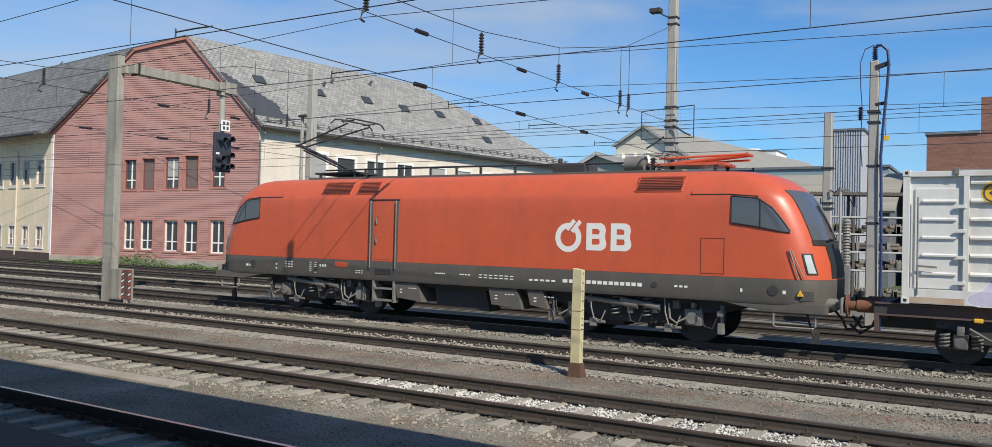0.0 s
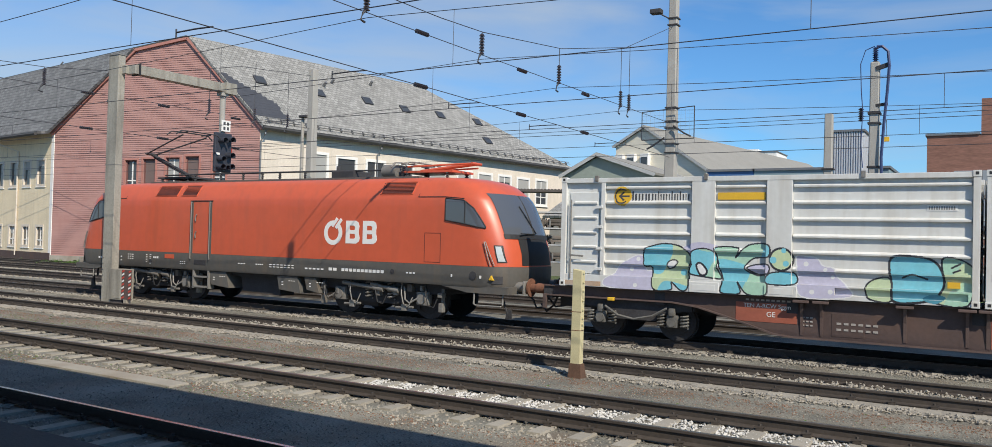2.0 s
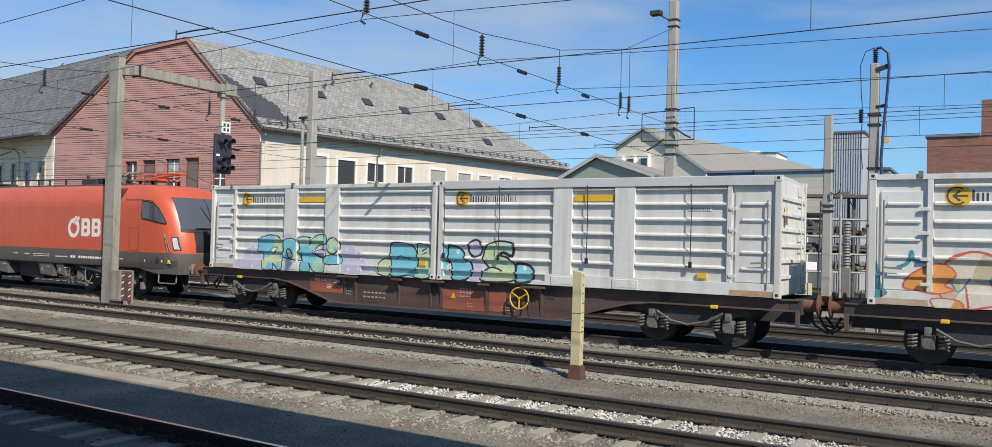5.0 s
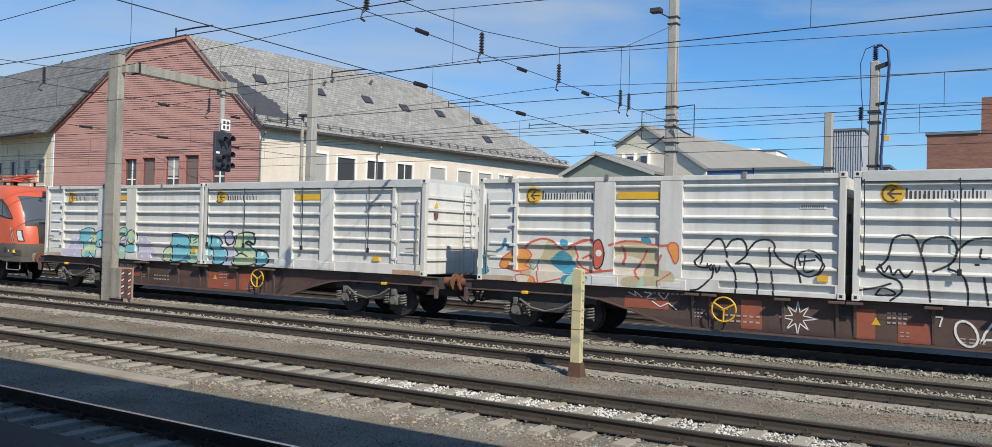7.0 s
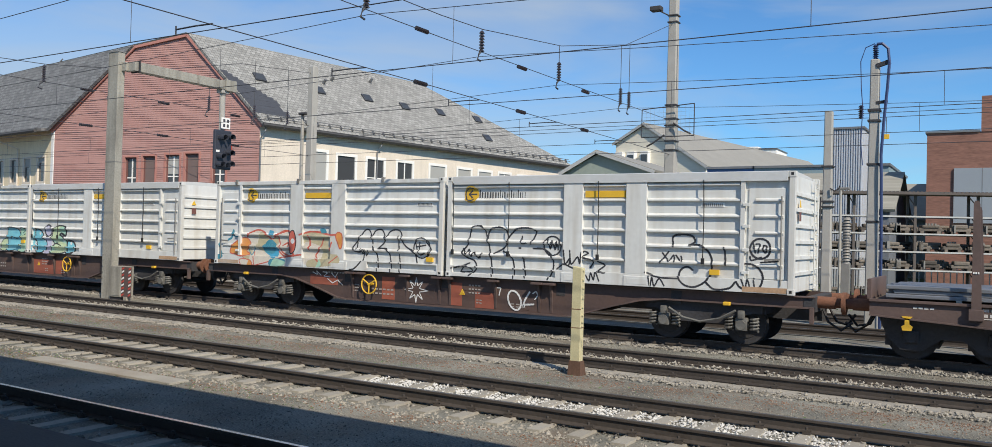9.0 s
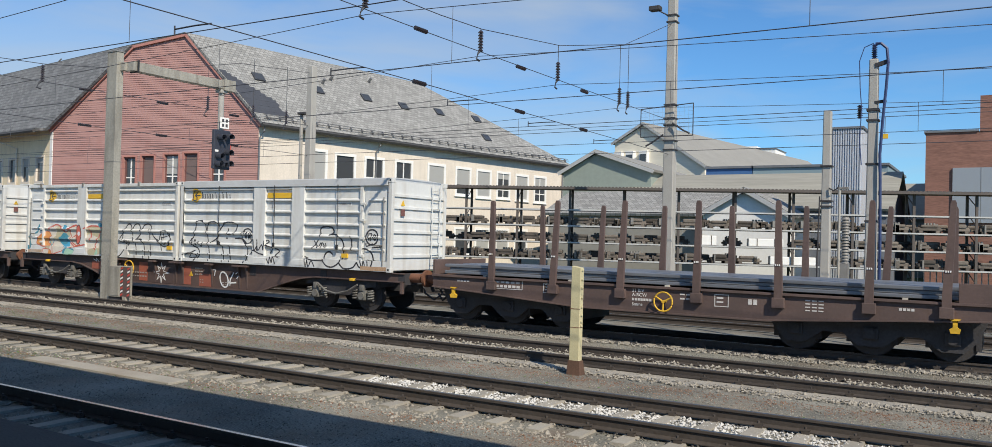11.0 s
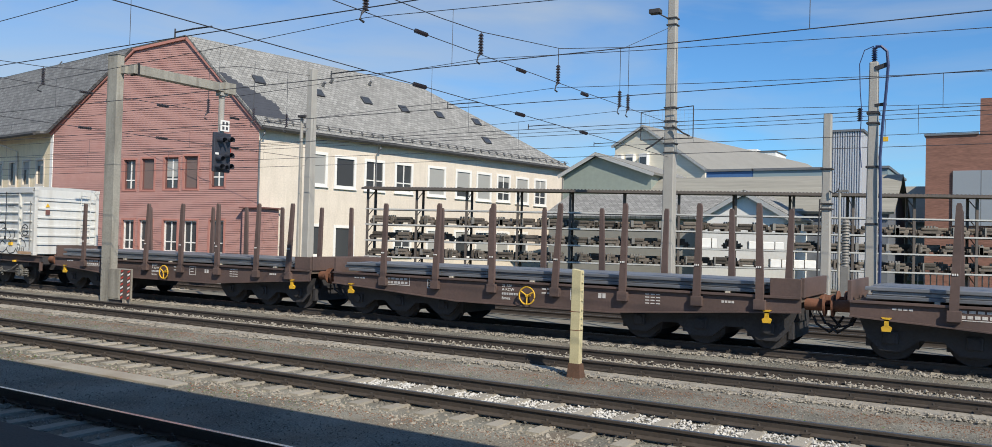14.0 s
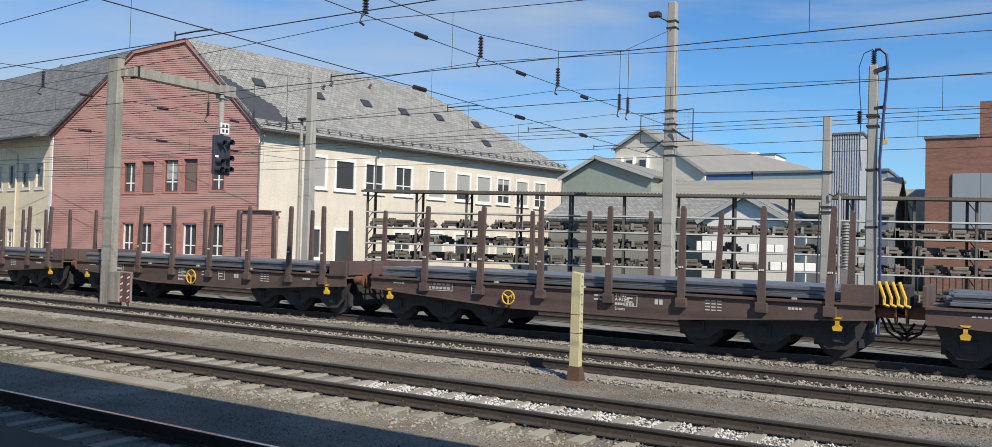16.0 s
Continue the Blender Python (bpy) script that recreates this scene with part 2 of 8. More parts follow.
def prism(bm, outline, axis, lo, hi, mi=0):
    """An outline of (a, b) pairs pushed along x (a=y, b=z), y (a=x, b=z) or z (a=x, b=y)."""
    def at(a, b, c):
        return {"x": (c, a, b), "y": (a, c, b), "z": (a, b, c)}[axis]
    p0 = [bm.verts.new(at(a, b, lo)) for a, b in outline]
    p1 = [bm.verts.new(at(a, b, hi)) for a, b in outline]
    n = len(outline)
    fs = [bm.faces.new(p0), bm.faces.new(p1[::-1])]
    for i in range(n):
        fs.append(bm.faces.new((p0[i], p1[i], p1[(i + 1) % n], p0[(i + 1) % n])))
    for f in fs:
        f.material_index = mi
    bmesh.ops.recalc_face_normals(bm, faces=fs)
    return bm


# ---- ground, tracks, platform ----
GROUND = -0.21
bm = bmesh.new()
bmesh.ops.create_grid(bm, x_segments=60, y_segments=60, size=900)
ground = tagged(part("ground", bm, "gravel"), "grey-brown compacted gravel ground between railway tracks", "ground", kind="structure")
ground.location = (0, 0, GROUND)
verge = tagged(part("grass_verge", B(-150, 60, 36.6, 75, GROUND - 0.1, GROUND + 0.03), "grass"), "patchy grass strip beyond the last track", "grass", kind="structure")

TRACKS = {"a": 5.84, "b": 10.79, "c": 15.54, "d": 20.0, "e": 24.7, "f": 29.3, "g": 33.4}


def rail_bm(x0, x1):
    bm = bmesh.new()
    prof = [(-0.075, -0.172), (0.075, -0.172), (0.075, -0.16), (0.012, -0.135), (0.012, -0.045), (0.036, -0.035),
            (0.036, -0.006), (0.028, 0), (-0.028, 0), (-0.036, -0.006), (-0.036, -0.035), (-0.012, -0.045), (-0.012, -0.135), (-0.075, -0.16)]
    prism(bm, prof, "x", x0, x1)
    for f in bm.faces:
        if f.normal.z > 0.9 and f.calc_center_median().z > -0.01:
            f.material_index = 1
    return bm


def sleeper_bm():
    bm = bmesh.new()
    prism(bm, [(-0.13, -0.36), (0.13, -0.36), (0.095, -0.178), (-0.095, -0.178)], "y", -1.3, 1.3)
    return bm


def track(key, x0, x1, s0, s1, top="rail_top"):
    y = TRACKS[key]
    tr = tagged(empty("railway_track", 0, y, 0), "steel rails on concrete sleepers in ballast", "track", kind="structure")
    for s in (-0.7525, 0.7525):
        r = part("rail", rail_bm(x0, x1), ["rail", top], tr)
        r.location.y = s
    clips = bmesh.new()
    first = None
    i0, i1 = math.ceil((s0 + 12.952) / 0.6), math.floor((s1 + 12.952) / 0.6)
    for i in range(i0, i1 + 1):
        x = -12.952 + 0.6 * i + (0 if key == "b" else 0.21 * len(key + str(y)) % 0.6)
        if first is None:
            first = part("sleeper", sleeper_bm(), "concrete", tr)
            ob = first
        else:
            ob = new("sleeper", first.data)
            ob.parent = tr
        ob.location.x = x
        ob.rotation_euler.z = random.uniform(-0.012, 0.012)
        for s in (-0.7525, 0.7525):
            for d in (-0.115, 0.115):
                box(clips, x - 0.05, x + 0.05, s + d - 0.03, s + d + 0.03, -0.18, -0.135)
                rod(clips, (x, s + d, -0.18), (x, s + d, -0.085), 0.02, seg=5)
                beam(clips, (x - 0.07, s + d * 1.25, -0.13), (x + 0.07, s + d * 1.1, -0.115), 0.022, 0.022)
    if first:
        ob = part("rail_clips", clips, "rail", tr)
        ob["kind"] = "stuff"
    else:
        clips.free()
    return tr


track("a", -150, 80, -24, 2, "rail_shine")
track("b", -150, 80, -55, 3)
track("c", -150, 80, -55, 3)
track("d", -150, 80, -50, 3)
track("e", -150, 80, -60, -30)
track("f", -150, 80, -60, -30)
track("g", -150, -33, -60, -36)


def stones(name, n, spots, size, mat, label):
    """Loose broken stones: n octahedra with uneven corners, strewn by spots(k) -> x, y, z."""
    rng = np.random.default_rng(len(name) + n)
    pts = spots(rng, n)
    base = np.array([(1, 0, 0), (-1, 0, 0), (0, 1, 0), (0, -1, 0), (0, 0, 1), (0, 0, -1)], float)
    tri = np.array([(0, 2, 4), (2, 1, 4), (1, 3, 4), (3, 0, 4), (2, 0, 5), (1, 2, 5), (3, 1, 5), (0, 3, 5)])
    r = rng.uniform(0.55, 1.25, (n, 1, 1)) * size
    v = base[None] * r * rng.uniform(0.6, 1.3, (n, 6, 1)) + rng.normal(0, 0.22, (n, 6, 3)) * r
    v *= np.array([1, 1, 0.75])
    v += pts[:, None, :]
    f = (tri[None] + 6 * np.arange(n)[:, None, None]).reshape(-1, 3)
    me = bpy.data.meshes.new(name)
    me.from_pydata(v.reshape(-1, 3).tolist(), [], f.tolist())
    me.materials.append(M[mat])
    return tagged(new(name, me), label, "ballast", kind="stuff")


stones("fresh_ballast", 9500, lambda g, n: np.c_[3 - 12.2 * g.uniform(0, 1, n) ** 0.85, 10.79 + g.uniform(-0.66, 0.66, n), -0.206 + g.uniform(-0.03, 0.018, n)], 0.028,
       "stone_white", "freshly tipped white ballast stones between the rails")
stones("worn_ballast", 5000, lambda g, n: np.c_[g.uniform(-45, -8.5, n), 10.79 + g.uniform(-0.68, 0.68, n), -0.238 + g.uniform(-0.02, 0.02, n)], 0.04,
       "stone", "old brownish ballast between the sleepers")
stones("shoulder_ballast", 2600, lambda g, n: np.c_[g.uniform(-13, 3, n), 9.42 + g.normal(0, 0.24, n), -0.225 + g.uniform(-0.02, 0.02, n)], 0.03,
       "stone", "pale ballast stones along the sleeper ends")
stones("ballast_edge", 9000, lambda g, n: np.c_[g.uniform(-60, 3, n), 14.22 + g.normal(0, 0.13, n), -0.2 + g.uniform(-0.01, 0.03, n)], 0.032,
       "stone", "pale ballast stones along the track edge")
stones("ballast_edge_far", 7000, lambda g, n: np.c_[g.uniform(-60, 3, n), 18.62 + g.normal(0, 0.1, n), -0.2 + g.uniform(-0.01, 0.03, n)], 0.034,
       "stone", "ballast stones heaped along the far track")
stones("ballast_middle", 9000, lambda g, n: np.c_[g.uniform(-55, 3, n), 15.54 + g.uniform(-0.7, 0.7, n), -0.15 + g.uniform(-0.03, 0.03, n)], 0.036,
       "stone", "ballast filled up between the rails")
# part of the train's shade is in this stone colour
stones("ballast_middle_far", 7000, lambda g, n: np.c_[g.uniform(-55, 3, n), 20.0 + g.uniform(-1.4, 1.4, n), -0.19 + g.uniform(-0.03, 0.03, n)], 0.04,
       "stone_dark", "ballast under the train, darkened for oil and the train's shade")
stones("ballast_near", 2500, lambda g, n: np.c_[g.uniform(-16, 1, n), 5.84 + g.uniform(-1.2, 0.68, n), -0.22 + g.uniform(-0.03, 0.03, n)], 0.035,
       "stone", "ballast between shaded sleepers")


def lanes(g, n):
    lane = g.choice([0, 1, 2], n, p=[0.34, 0.42, 0.24])
    y = np.where(lane == 0, g.uniform(7.3, 9.5, n), np.where(lane == 1, g.uniform(12.1, 14.3, n), g.uniform(16.9, 18.6, n)))
    return np.c_[3 - 36 * g.uniform(0, 1, n) ** 1.25, y, GROUND + g.uniform(-0.006, 0.009, n)]


stones("gravel_scatter", 26000, lanes, 0.0115, "stone", "small loose stones on the gravel")
stones("gravel_scatter_dark", 26001, lanes, 0.012, "stone_mid", "small dark stones on the gravel")
M["stone_rust"] = material("rust_stained_gravel", (0.20, 0.115, 0.075), 0.95, var=0.3, scale=2.0, fine=30, bump=0.4)
stones("rusty_gravel", 7000, lambda g, n: np.c_[3 - 32 * g.uniform(0, 1, n) ** 1.1, 13.75 - np.abs(g.normal(0, 0.42, n)), GROUND + g.uniform(-0.004, 0.008, n)], 0.014, "stone_rust", "rust-stained small stones beside the track")
stones("rusty_gravel", 2500, lambda g, n: np.c_[3 - 26 * g.uniform(0, 1, n) ** 1.1, 9.3 - np.abs(g.normal(0, 0.25, n)), GROUND + g.uniform(-0.004, 0.008, n)], 0.014, "stone_rust", "rust-stained small stones beside the track")
stones("sleeper_end_stones", 2400, lambda g, n: np.c_[g.uniform(-40, 3, n), 9.36 + g.normal(0, 0.11, n), -0.212 + g.uniform(-0.02, 0.015, n)], 0.026, "stone", "stones heaped round the sleeper ends")
stones("rail_foot_grit", 6000, lambda g, n: np.c_[g.uniform(-40, 3, n), 10.79 + g.choice([-0.9, -0.62, 0.62, 0.92], n) + g.normal(0, 0.07, n), -0.19 + g.uniform(-0.025, 0.01, n)], 0.02, "stone_dark", "dark grit along the rail feet")

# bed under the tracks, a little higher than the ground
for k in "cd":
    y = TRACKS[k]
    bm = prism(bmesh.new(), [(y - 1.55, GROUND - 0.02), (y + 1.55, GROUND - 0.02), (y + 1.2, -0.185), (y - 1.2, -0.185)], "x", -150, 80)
    # bed d takes the stone colour that holds the train's shade
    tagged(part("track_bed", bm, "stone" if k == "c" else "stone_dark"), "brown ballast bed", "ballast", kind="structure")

slab = tagged(part("concrete_slab", B(-15.4, -11.3, 8.72, 9.1, GROUND - 0.05, GROUND + 0.035, bevel=0.01), "concrete"), "flat concrete duct cover in the gravel", "slab")

tagged(part("platform", B(-80, 60, -6, 4.15, GROUND - 0.4, 0.55, bevel=0.03), "platform"), "asphalt station platform", "platform", kind="structure")
# unseen canopy: edge placed to cast the near shade, depth to limit sky fill
CANOPY_Z = 5.2
tagged(part("unseen_canopy", B(-80, 60, -4.5, 5.25, CANOPY_Z, CANOPY_Z + 0.25), "canopy"), "flat platform canopy, unseen, sized to shade the near ground", "canopy", kind="structure")
# added wall, out of view; its distance and height set how much sky enters
tagged(part("unseen_wall_south", B(-80, 60, -16.3, -16, -0.6, 3.2), "white_wall"), "plain added wall closing the unseen side behind the platform", "wall", kind="structure")


# ---- the office building ----
RA, RB, YC = Vector((-58.04, 34.48, 0)), Vector((-41.41, 38.27, 0)), Vector((-35.94, 71.68, 0))
EAVE = 9.3


def frame_of(a, b):
    """A wall's own space: x along it from a to b, y into the house, z up."""
    d = (b - a).normalized()
    n = Vector((-d.y, d.x, 0))
    return Matrix((( d.x, n.x, 0, a.x), (d.y, n.y, 0, a.y), (0, 0, 1, 0), (0, 0, 0, 1))), (b - a).length


house = tagged(empty("office_building"), "old railway office with red clapboard gable, cream plaster and slate roof", "building")
MR, WR = frame_of(RA, RB)
MY, WY = frame_of(RB, YC)


def window_part(parent, m, x0, x1, z0, z1, style, frame_w=0.12, depth=0.03, muntin=True, frame_mat="window_white"):
    """One window set on a wall: frame, panes or blind, and sill."""
    w = part("window", frame_bm(x0, x1, z0, z1, frame_w, depth), frame_mat, parent)
    w.matrix_basis = m
    a, b, c, d = x0 + frame_w, x1 - frame_w, z0 + frame_w, z1 - frame_w
    if style in ("blind", "brown"):
        q = part("blind", B(a, b, -0.012, 0.03, c, d), "blind" if style == "blind" else "blind_brown", w)
    else:
        q = part("pane", B(a, b, 0.01, 0.025, c, d), M["glass_dark"], w)
        if style == "half":
            zz = c + (d - c) * random.uniform(0.35, 0.8)
            part("blind", B(a, b, -0.005, 0.008, zz, d), "blind", w)
        if muntin:
            mu = bmesh.new()
            mid = (a + b) / 2
            box(mu, mid - 0.045, mid + 0.045, -0.03, 0.008, c, d)
            box(mu, a, b, -0.025, 0.007, c + (d - c) * 0.3 - 0.04, c + (d - c) * 0.3 + 0.04)
            part("muntin", mu, "window_white", w)
    part("sill", B(x0 - 0.05, x1 + 0.05, -0.16, 0.0, z0 - 0.07, z0 - 0.004, bevel=0.01), "window_white", w)
    return w


def frame_bm(x0, x1, z0, z1, fw, depth):
    bm = bmesh.new()
    for q in ((x0, x0 + fw, z0, z1), (x1 - fw, x1, z0, z1), (x0 + fw, x1 - fw, z0, z0 + fw), (x0 + fw, x1 - fw, z1 - fw, z1)):
        box(bm, q[0], q[1], -depth - 0.03, 0.03, q[2], q[3])
    return bm


def glass(name, color, rough=0.05):
    m = bpy.data.materials.new(name)
    m.use_nodes = True
    b = m.node_tree.nodes["Principled BSDF"]
    b.inputs["Base Color"].default_value = (*color, 1)
    b.inputs["Roughness"].default_value = rough
    b.inputs["Specular IOR Level"].default_value = 0.7
    return m


M["glass_dark"] = glass("dark_window_glass", (0.055, 0.06, 0.065))


def wall_with_openings(name, m, outline, holes, thick, mat, parent, label=""):
    """A wall of the given outline (x, z), with rectangular openings through it."""
    bm = bmesh.new()
    edges = []
    for loop in [outline] + [[(h[0], h[2]), (h[1], h[2]), (h[1], h[3]), (h[0], h[3])] for h in holes]:
        vs = [bm.verts.new((x, 0, z)) for x, z in loop]
        edges += [bm.edges.new((vs[i], vs[(i + 1) % len(vs)])) for i in range(len(vs))]
    bmesh.ops.triangle_fill(bm, use_beauty=True, use_dissolve=False, edges=edges, normal=(0, -1, 0))
    skin = bmesh.ops.extrude_face_region(bm, geom=bm.faces[:])
    bmesh.ops.translate(bm, vec=(0, thick, 0), verts=[v for v in skin["geom"] if isinstance(v, bmesh.types.BMVert)])
    bmesh.ops.recalc_face_normals(bm, faces=bm.faces[:])
    ob = part(name, bm, mat, parent, label)
    ob.matrix_basis = m
    return ob


# red gable wall
M["casing_dark"] = material("dark_red_window_frame", (0.16, 0.07, 0.06), 0.7, var=0.1)
M["blind_brown"] = material("brown_grey_shutter", (0.15, 0.11, 0.10), 0.8, var=0.1, stretch=(1, 1, 10))
RED_OUT = [(0, -0.25), (WR, -0.25), (WR, EAVE), (11.2, 15.25), (6.9, 14.65), (0, EAVE - 0.1)]
RED_WIN = [(6.3, 7.3, 5.05, 7.1), (7.8, 8.84, 5.05, 7.18), (9.69, 10.84, 5.12, 7.26), (11.29, 12.39, 5.14, 7.33), (13.46, 14.5, 5.25, 7.45),
           (6.36, 7.3, 0.95, 2.97), (7.76, 8.8, 0.95, 2.99), (9.75, 10.87, 0.9, 2.99), (11.35, 12.45, 0.86, 3.01), (13.47, 14.58, 0.86, 3.07)]
red_wall = wall_with_openings("wall", MR, RED_OUT, RED_WIN, 0.35, "clapboard", house, "faded red wooden gable wall")


STEP = 0.145
for i in range(0, 110):
    z0 = 0.35 + STEP * i
    zm = z0 + STEP / 2
    if z0 + STEP > 15.1:
        break
    xa = 0 if zm < EAVE - 0.1 else 6.9 * (zm - EAVE + 0.1) / (14.65 - EAVE + 0.1)
    if zm > 14.65:
        xa = 6.9 + 4.3 * (zm - 14.65) / 0.6
    xb = WR if zm < EAVE else WR - (WR - 11.2) * (zm - EAVE) / (15.25 - EAVE)
    spans, x = [], xa
    for h in sorted(RED_WIN):
        if h[2] - 0.12 < zm < h[3] + 0.12:
            spans.append((x, h[0] - 0.12))
            x = h[1] + 0.12
    spans.append((x, xb))
    for a, b in spans:
        if b - a > 0.05:
            part("plank", prism(bmesh.new(), [(-0.036, z0), (-0.002, z0), (-0.002, z0 + STEP), (-0.006, z0 + STEP)], "x", a, b), "clapboard", red_wall)
for i, h in enumerate(RED_WIN):
    style = ["glass", "brown", "half", "brown", "glass", "glass", "glass", "glass", "glass", "glass"][i]
    window_part(house, MR @ pose(0, 0.16, 0), *h, style, frame_w=0.09, muntin=i in (0, 2, 4) or i > 4, frame_mat="window_white" if i > 4 else "casing_dark")
    bm = bmesh.new()
    for a, b, c, d in ((h[0] - 0.12, h[0], h[2] - 0.12, h[3] + 0.12), (h[1], h[1] + 0.12, h[2] - 0.12, h[3] + 0.12),
                       (h[0], h[1], h[3], h[3] + 0.12), (h[0], h[1], h[2] - 0.12, h[2])):
        box(bm, a, b, -0.06, 0.0, c, d)
    q = part("window_casing", bm, "red_trim", house)
    q.matrix_basis = MR
q = part("plinth", B(-0.02, WR + 0.02, -0.08, 0.0, -0.3, 0.36), "concrete", house)
q.matrix_basis = MR
bm = bmesh.new()
for a, b in (((-0.25, EAVE - 0.3), (6.9, 14.72)), ((6.9, 14.72), (11.2, 15.32)), ((11.2, 15.32), (WR + 0.25, EAVE - 0.2))):
    beam(bm, (a[0], -0.12, a[1]), (b[0], -0.12, b[1]), 0.12, 0.24)
q = part("verge_board", bm, "red_trim", house)
q.matrix_basis = MR
# boarded bay that wraps the corner of the red wall
bay = part("bay", B(16.3, 17.85, -0.42, 1.3, -0.3, 3.84, bevel=0.02), "clapboard", house, "low boarded red bay at the corner")
bay.matrix_basis = MR
for i in range(27):
    z = -0.05 + STEP * i
    for x0, x1, y0, y1 in ((16.3, 17.85, -0.45, -0.42), (17.85, 17.88, -0.45, 1.3)):
        q = bmesh.new()
        if x1 - x0 > 1:
            prism(q, [(-0.452, z), (-0.421, z), (-0.421, z + STEP), (-0.425, z + STEP)], "x", x0, x1)
        else:
            prism(q, [(x1, z), (x0 + 0.001, z), (x0 + 0.001, z + STEP), (x0 + 0.005, z + STEP)], "y", y0, y1)
        part("plank", q, "clapboard", bay)
q = part("bay_roof", B(16.1, 18.05, -0.62, 1.35, 3.87, 3.97, bevel=0.015), "casing_dark", house)
q.matrix_basis = MR

# long plastered wall
YEL_WIN = [(4.3, 5.6, 5.65, 8.05), (6.2, 8.17, 5.62, 7.95), (8.93, 10.92, 5.6, 7.95), (11.92, 13.85, 5.6, 7.96), (15.42, 17.5, 5.56, 8.0),
           (18.63, 20.57, 5.56, 7.97), (21.19, 23.16, 5.5, 7.96), (23.82, 25.72, 5.55, 7.98), (26.42, 28.33, 5.5, 7.93), (29.07, 30.99, 5.45, 7.97),
           (4.1, 5.3, 0.75, 3.05), (6.26, 8.17, 0.3, 3.0), (11.92, 13.85, 0.75, 3.0), (15.42, 17.5, 0.75, 3.0), (18.63, 20.57, 0.75, 3.0),
           (21.19, 23.16, 0.75, 3.0), (23.82, 25.72, 0.75, 3.0), (26.42, 28.33, 0.75, 3.0)]
yel = wall_with_openings("wall", MY, [(0, -0.25), (WY, -0.25), (WY, EAVE), (0, EAVE)], YEL_WIN, 0.4, "plaster", house, "cream roughcast plaster wall")
for i, h in enumerate(YEL_WIN):
    style = ["blind", "glass", "glass", "glass", "blind", "half", "blind", "half", "blind", "half", "glass", "glass", "glass", "blind", "half", "blind", "blind", "glass"][i]
    window_part(house, MY @ pose(0, 0.03, 0), *h, style, frame_w=0.2, depth=0.05, muntin=i in (2, 3, 7, 9, 12))
# left wing, set at an angle
LW = Vector((-68.61, 35.75, 0))
LW = RA + (LW - RA) * 2.2
ML, WL = frame_of(LW, RA)
LEFT_WIN = []
for a, b in ((1.33, 2.78), (3.68, 5.08), (6.0, 7.42), (8.4, 9.8), (10.8, 12.2)):
    LEFT_WIN += [(WL - b, WL - a, 5.3, 7.36), (WL - b + 0.1, WL - a, 0.82, 2.52)]
wall_with_openings("wall", ML, [(0, -0.25), (WL, -0.25), (WL, EAVE - 0.1), (0, EAVE - 0.1)], LEFT_WIN, 0.4, "plaster_wing", house, "cream plaster side wing wall, warm sunlight in its colour")
for i, h in enumerate(LEFT_WIN):
    window_part(house, ML @ pose(0, 0.1, 0), *h, "half" if i in (0, 2, 5) else "glass", frame_w=0.17, depth=0.1, muntin=i % 2 == 1, frame_mat="plaster")
q = part("corner_board", B(WL - 0.42, WL - 0.02, -0.06, -0.002, -0.25, EAVE - 0.2, bevel=0.01), "white_wall", house)
q.matrix_basis = ML
q = part("plinth", B(0, WL - 0.1, -0.1, 0.0, -0.3, 0.5), "wagon_red", house)
q.matrix_basis = ML


def roof(name, corners, mat, thick=0.18, label=""):
    bm = bmesh.new()
    ex = (Vector(corners[1]) - Vector(corners[0])).normalized()
    n = ex.cross(Vector(corners[2]) - Vector(corners[0])).normalized()
    if n.z < 0:
        n = -n
    ey = n.cross(ex)
    o = Vector(corners[0])
    m = Matrix(((ex.x, ey.x, n.x, o.x), (ex.y, ey.y, n.y, o.y), (ex.z, ey.z, n.z, o.z), (0, 0, 0, 1)))
    vs = [m.inverted() @ Vector(c) for c in corners]
    n = Vector((0, 0, 1))
    lo = [bm.verts.new(v) for v in vs]
    hi = [bm.verts.new(v + n * thick) for v in vs]
    k = len(vs)
    bm.faces.new(lo), bm.faces.new(hi[::-1])
    for i in range(k):
        bm.faces.new((lo[i], hi[i], hi[(i + 1) % k], lo[(i + 1) % k]))
    bmesh.ops.recalc_face_normals(bm, faces=bm.faces)
    ob = part(name, bm, mat, house, label)
    ob.matrix_basis = m
    return ob


def wall_point(m, x, y, z):
    return m @ Vector((x, y, z))


dY = (YC - RB).normalized()
apex = wall_point(MR, 11.2, -0.15, 15.3)
kink = wall_point(MR, 6.9, -0.15, 14.7)
corner = wall_point(MR, WR + 0.35, -0.15, EAVE - 0.15)
out_y = Vector((dY.y, -dY.x, 0))
far_eave = YC + dY * 0.4 + out_y * 0.45
far_eave.z = EAVE - 0.15
corner = RB + out_y * 0.45 - dY * 0.15
corner.z = EAVE - 0.15
ridge_far = apex + dY * 21.5
roof("roof", [corner, far_eave, ridge_far, apex], "slate", label="large grey slate roof with moss and skylights")
back = YC + dY * 0.4 - out_y * 26
back.z = EAVE - 0.15
roof("roof", [far_eave, back, ridge_far], "slate")
lw_dir = (LW - RA).normalized()
lw_out = Vector((-lw_dir.y, lw_dir.x, 0))
if lw_out.y > 0:
    lw_out = -lw_out
e0, e1 = RA + lw_out * 0.45, LW + lw_out * 0.45
o0, o1 = RA + lw_out * 1.25, LW + lw_out * 1.25
e0.z = e1.z = EAVE - 0.3
o0.z = o1.z = EAVE - 0.4
k1 = kink + lw_dir * 27
roof("roof", [e0, e1, k1, kink], "slate_wing", label="slate roof of the side wing")
roof("eave", [o0, o1, e1, e0], "slate_wing")
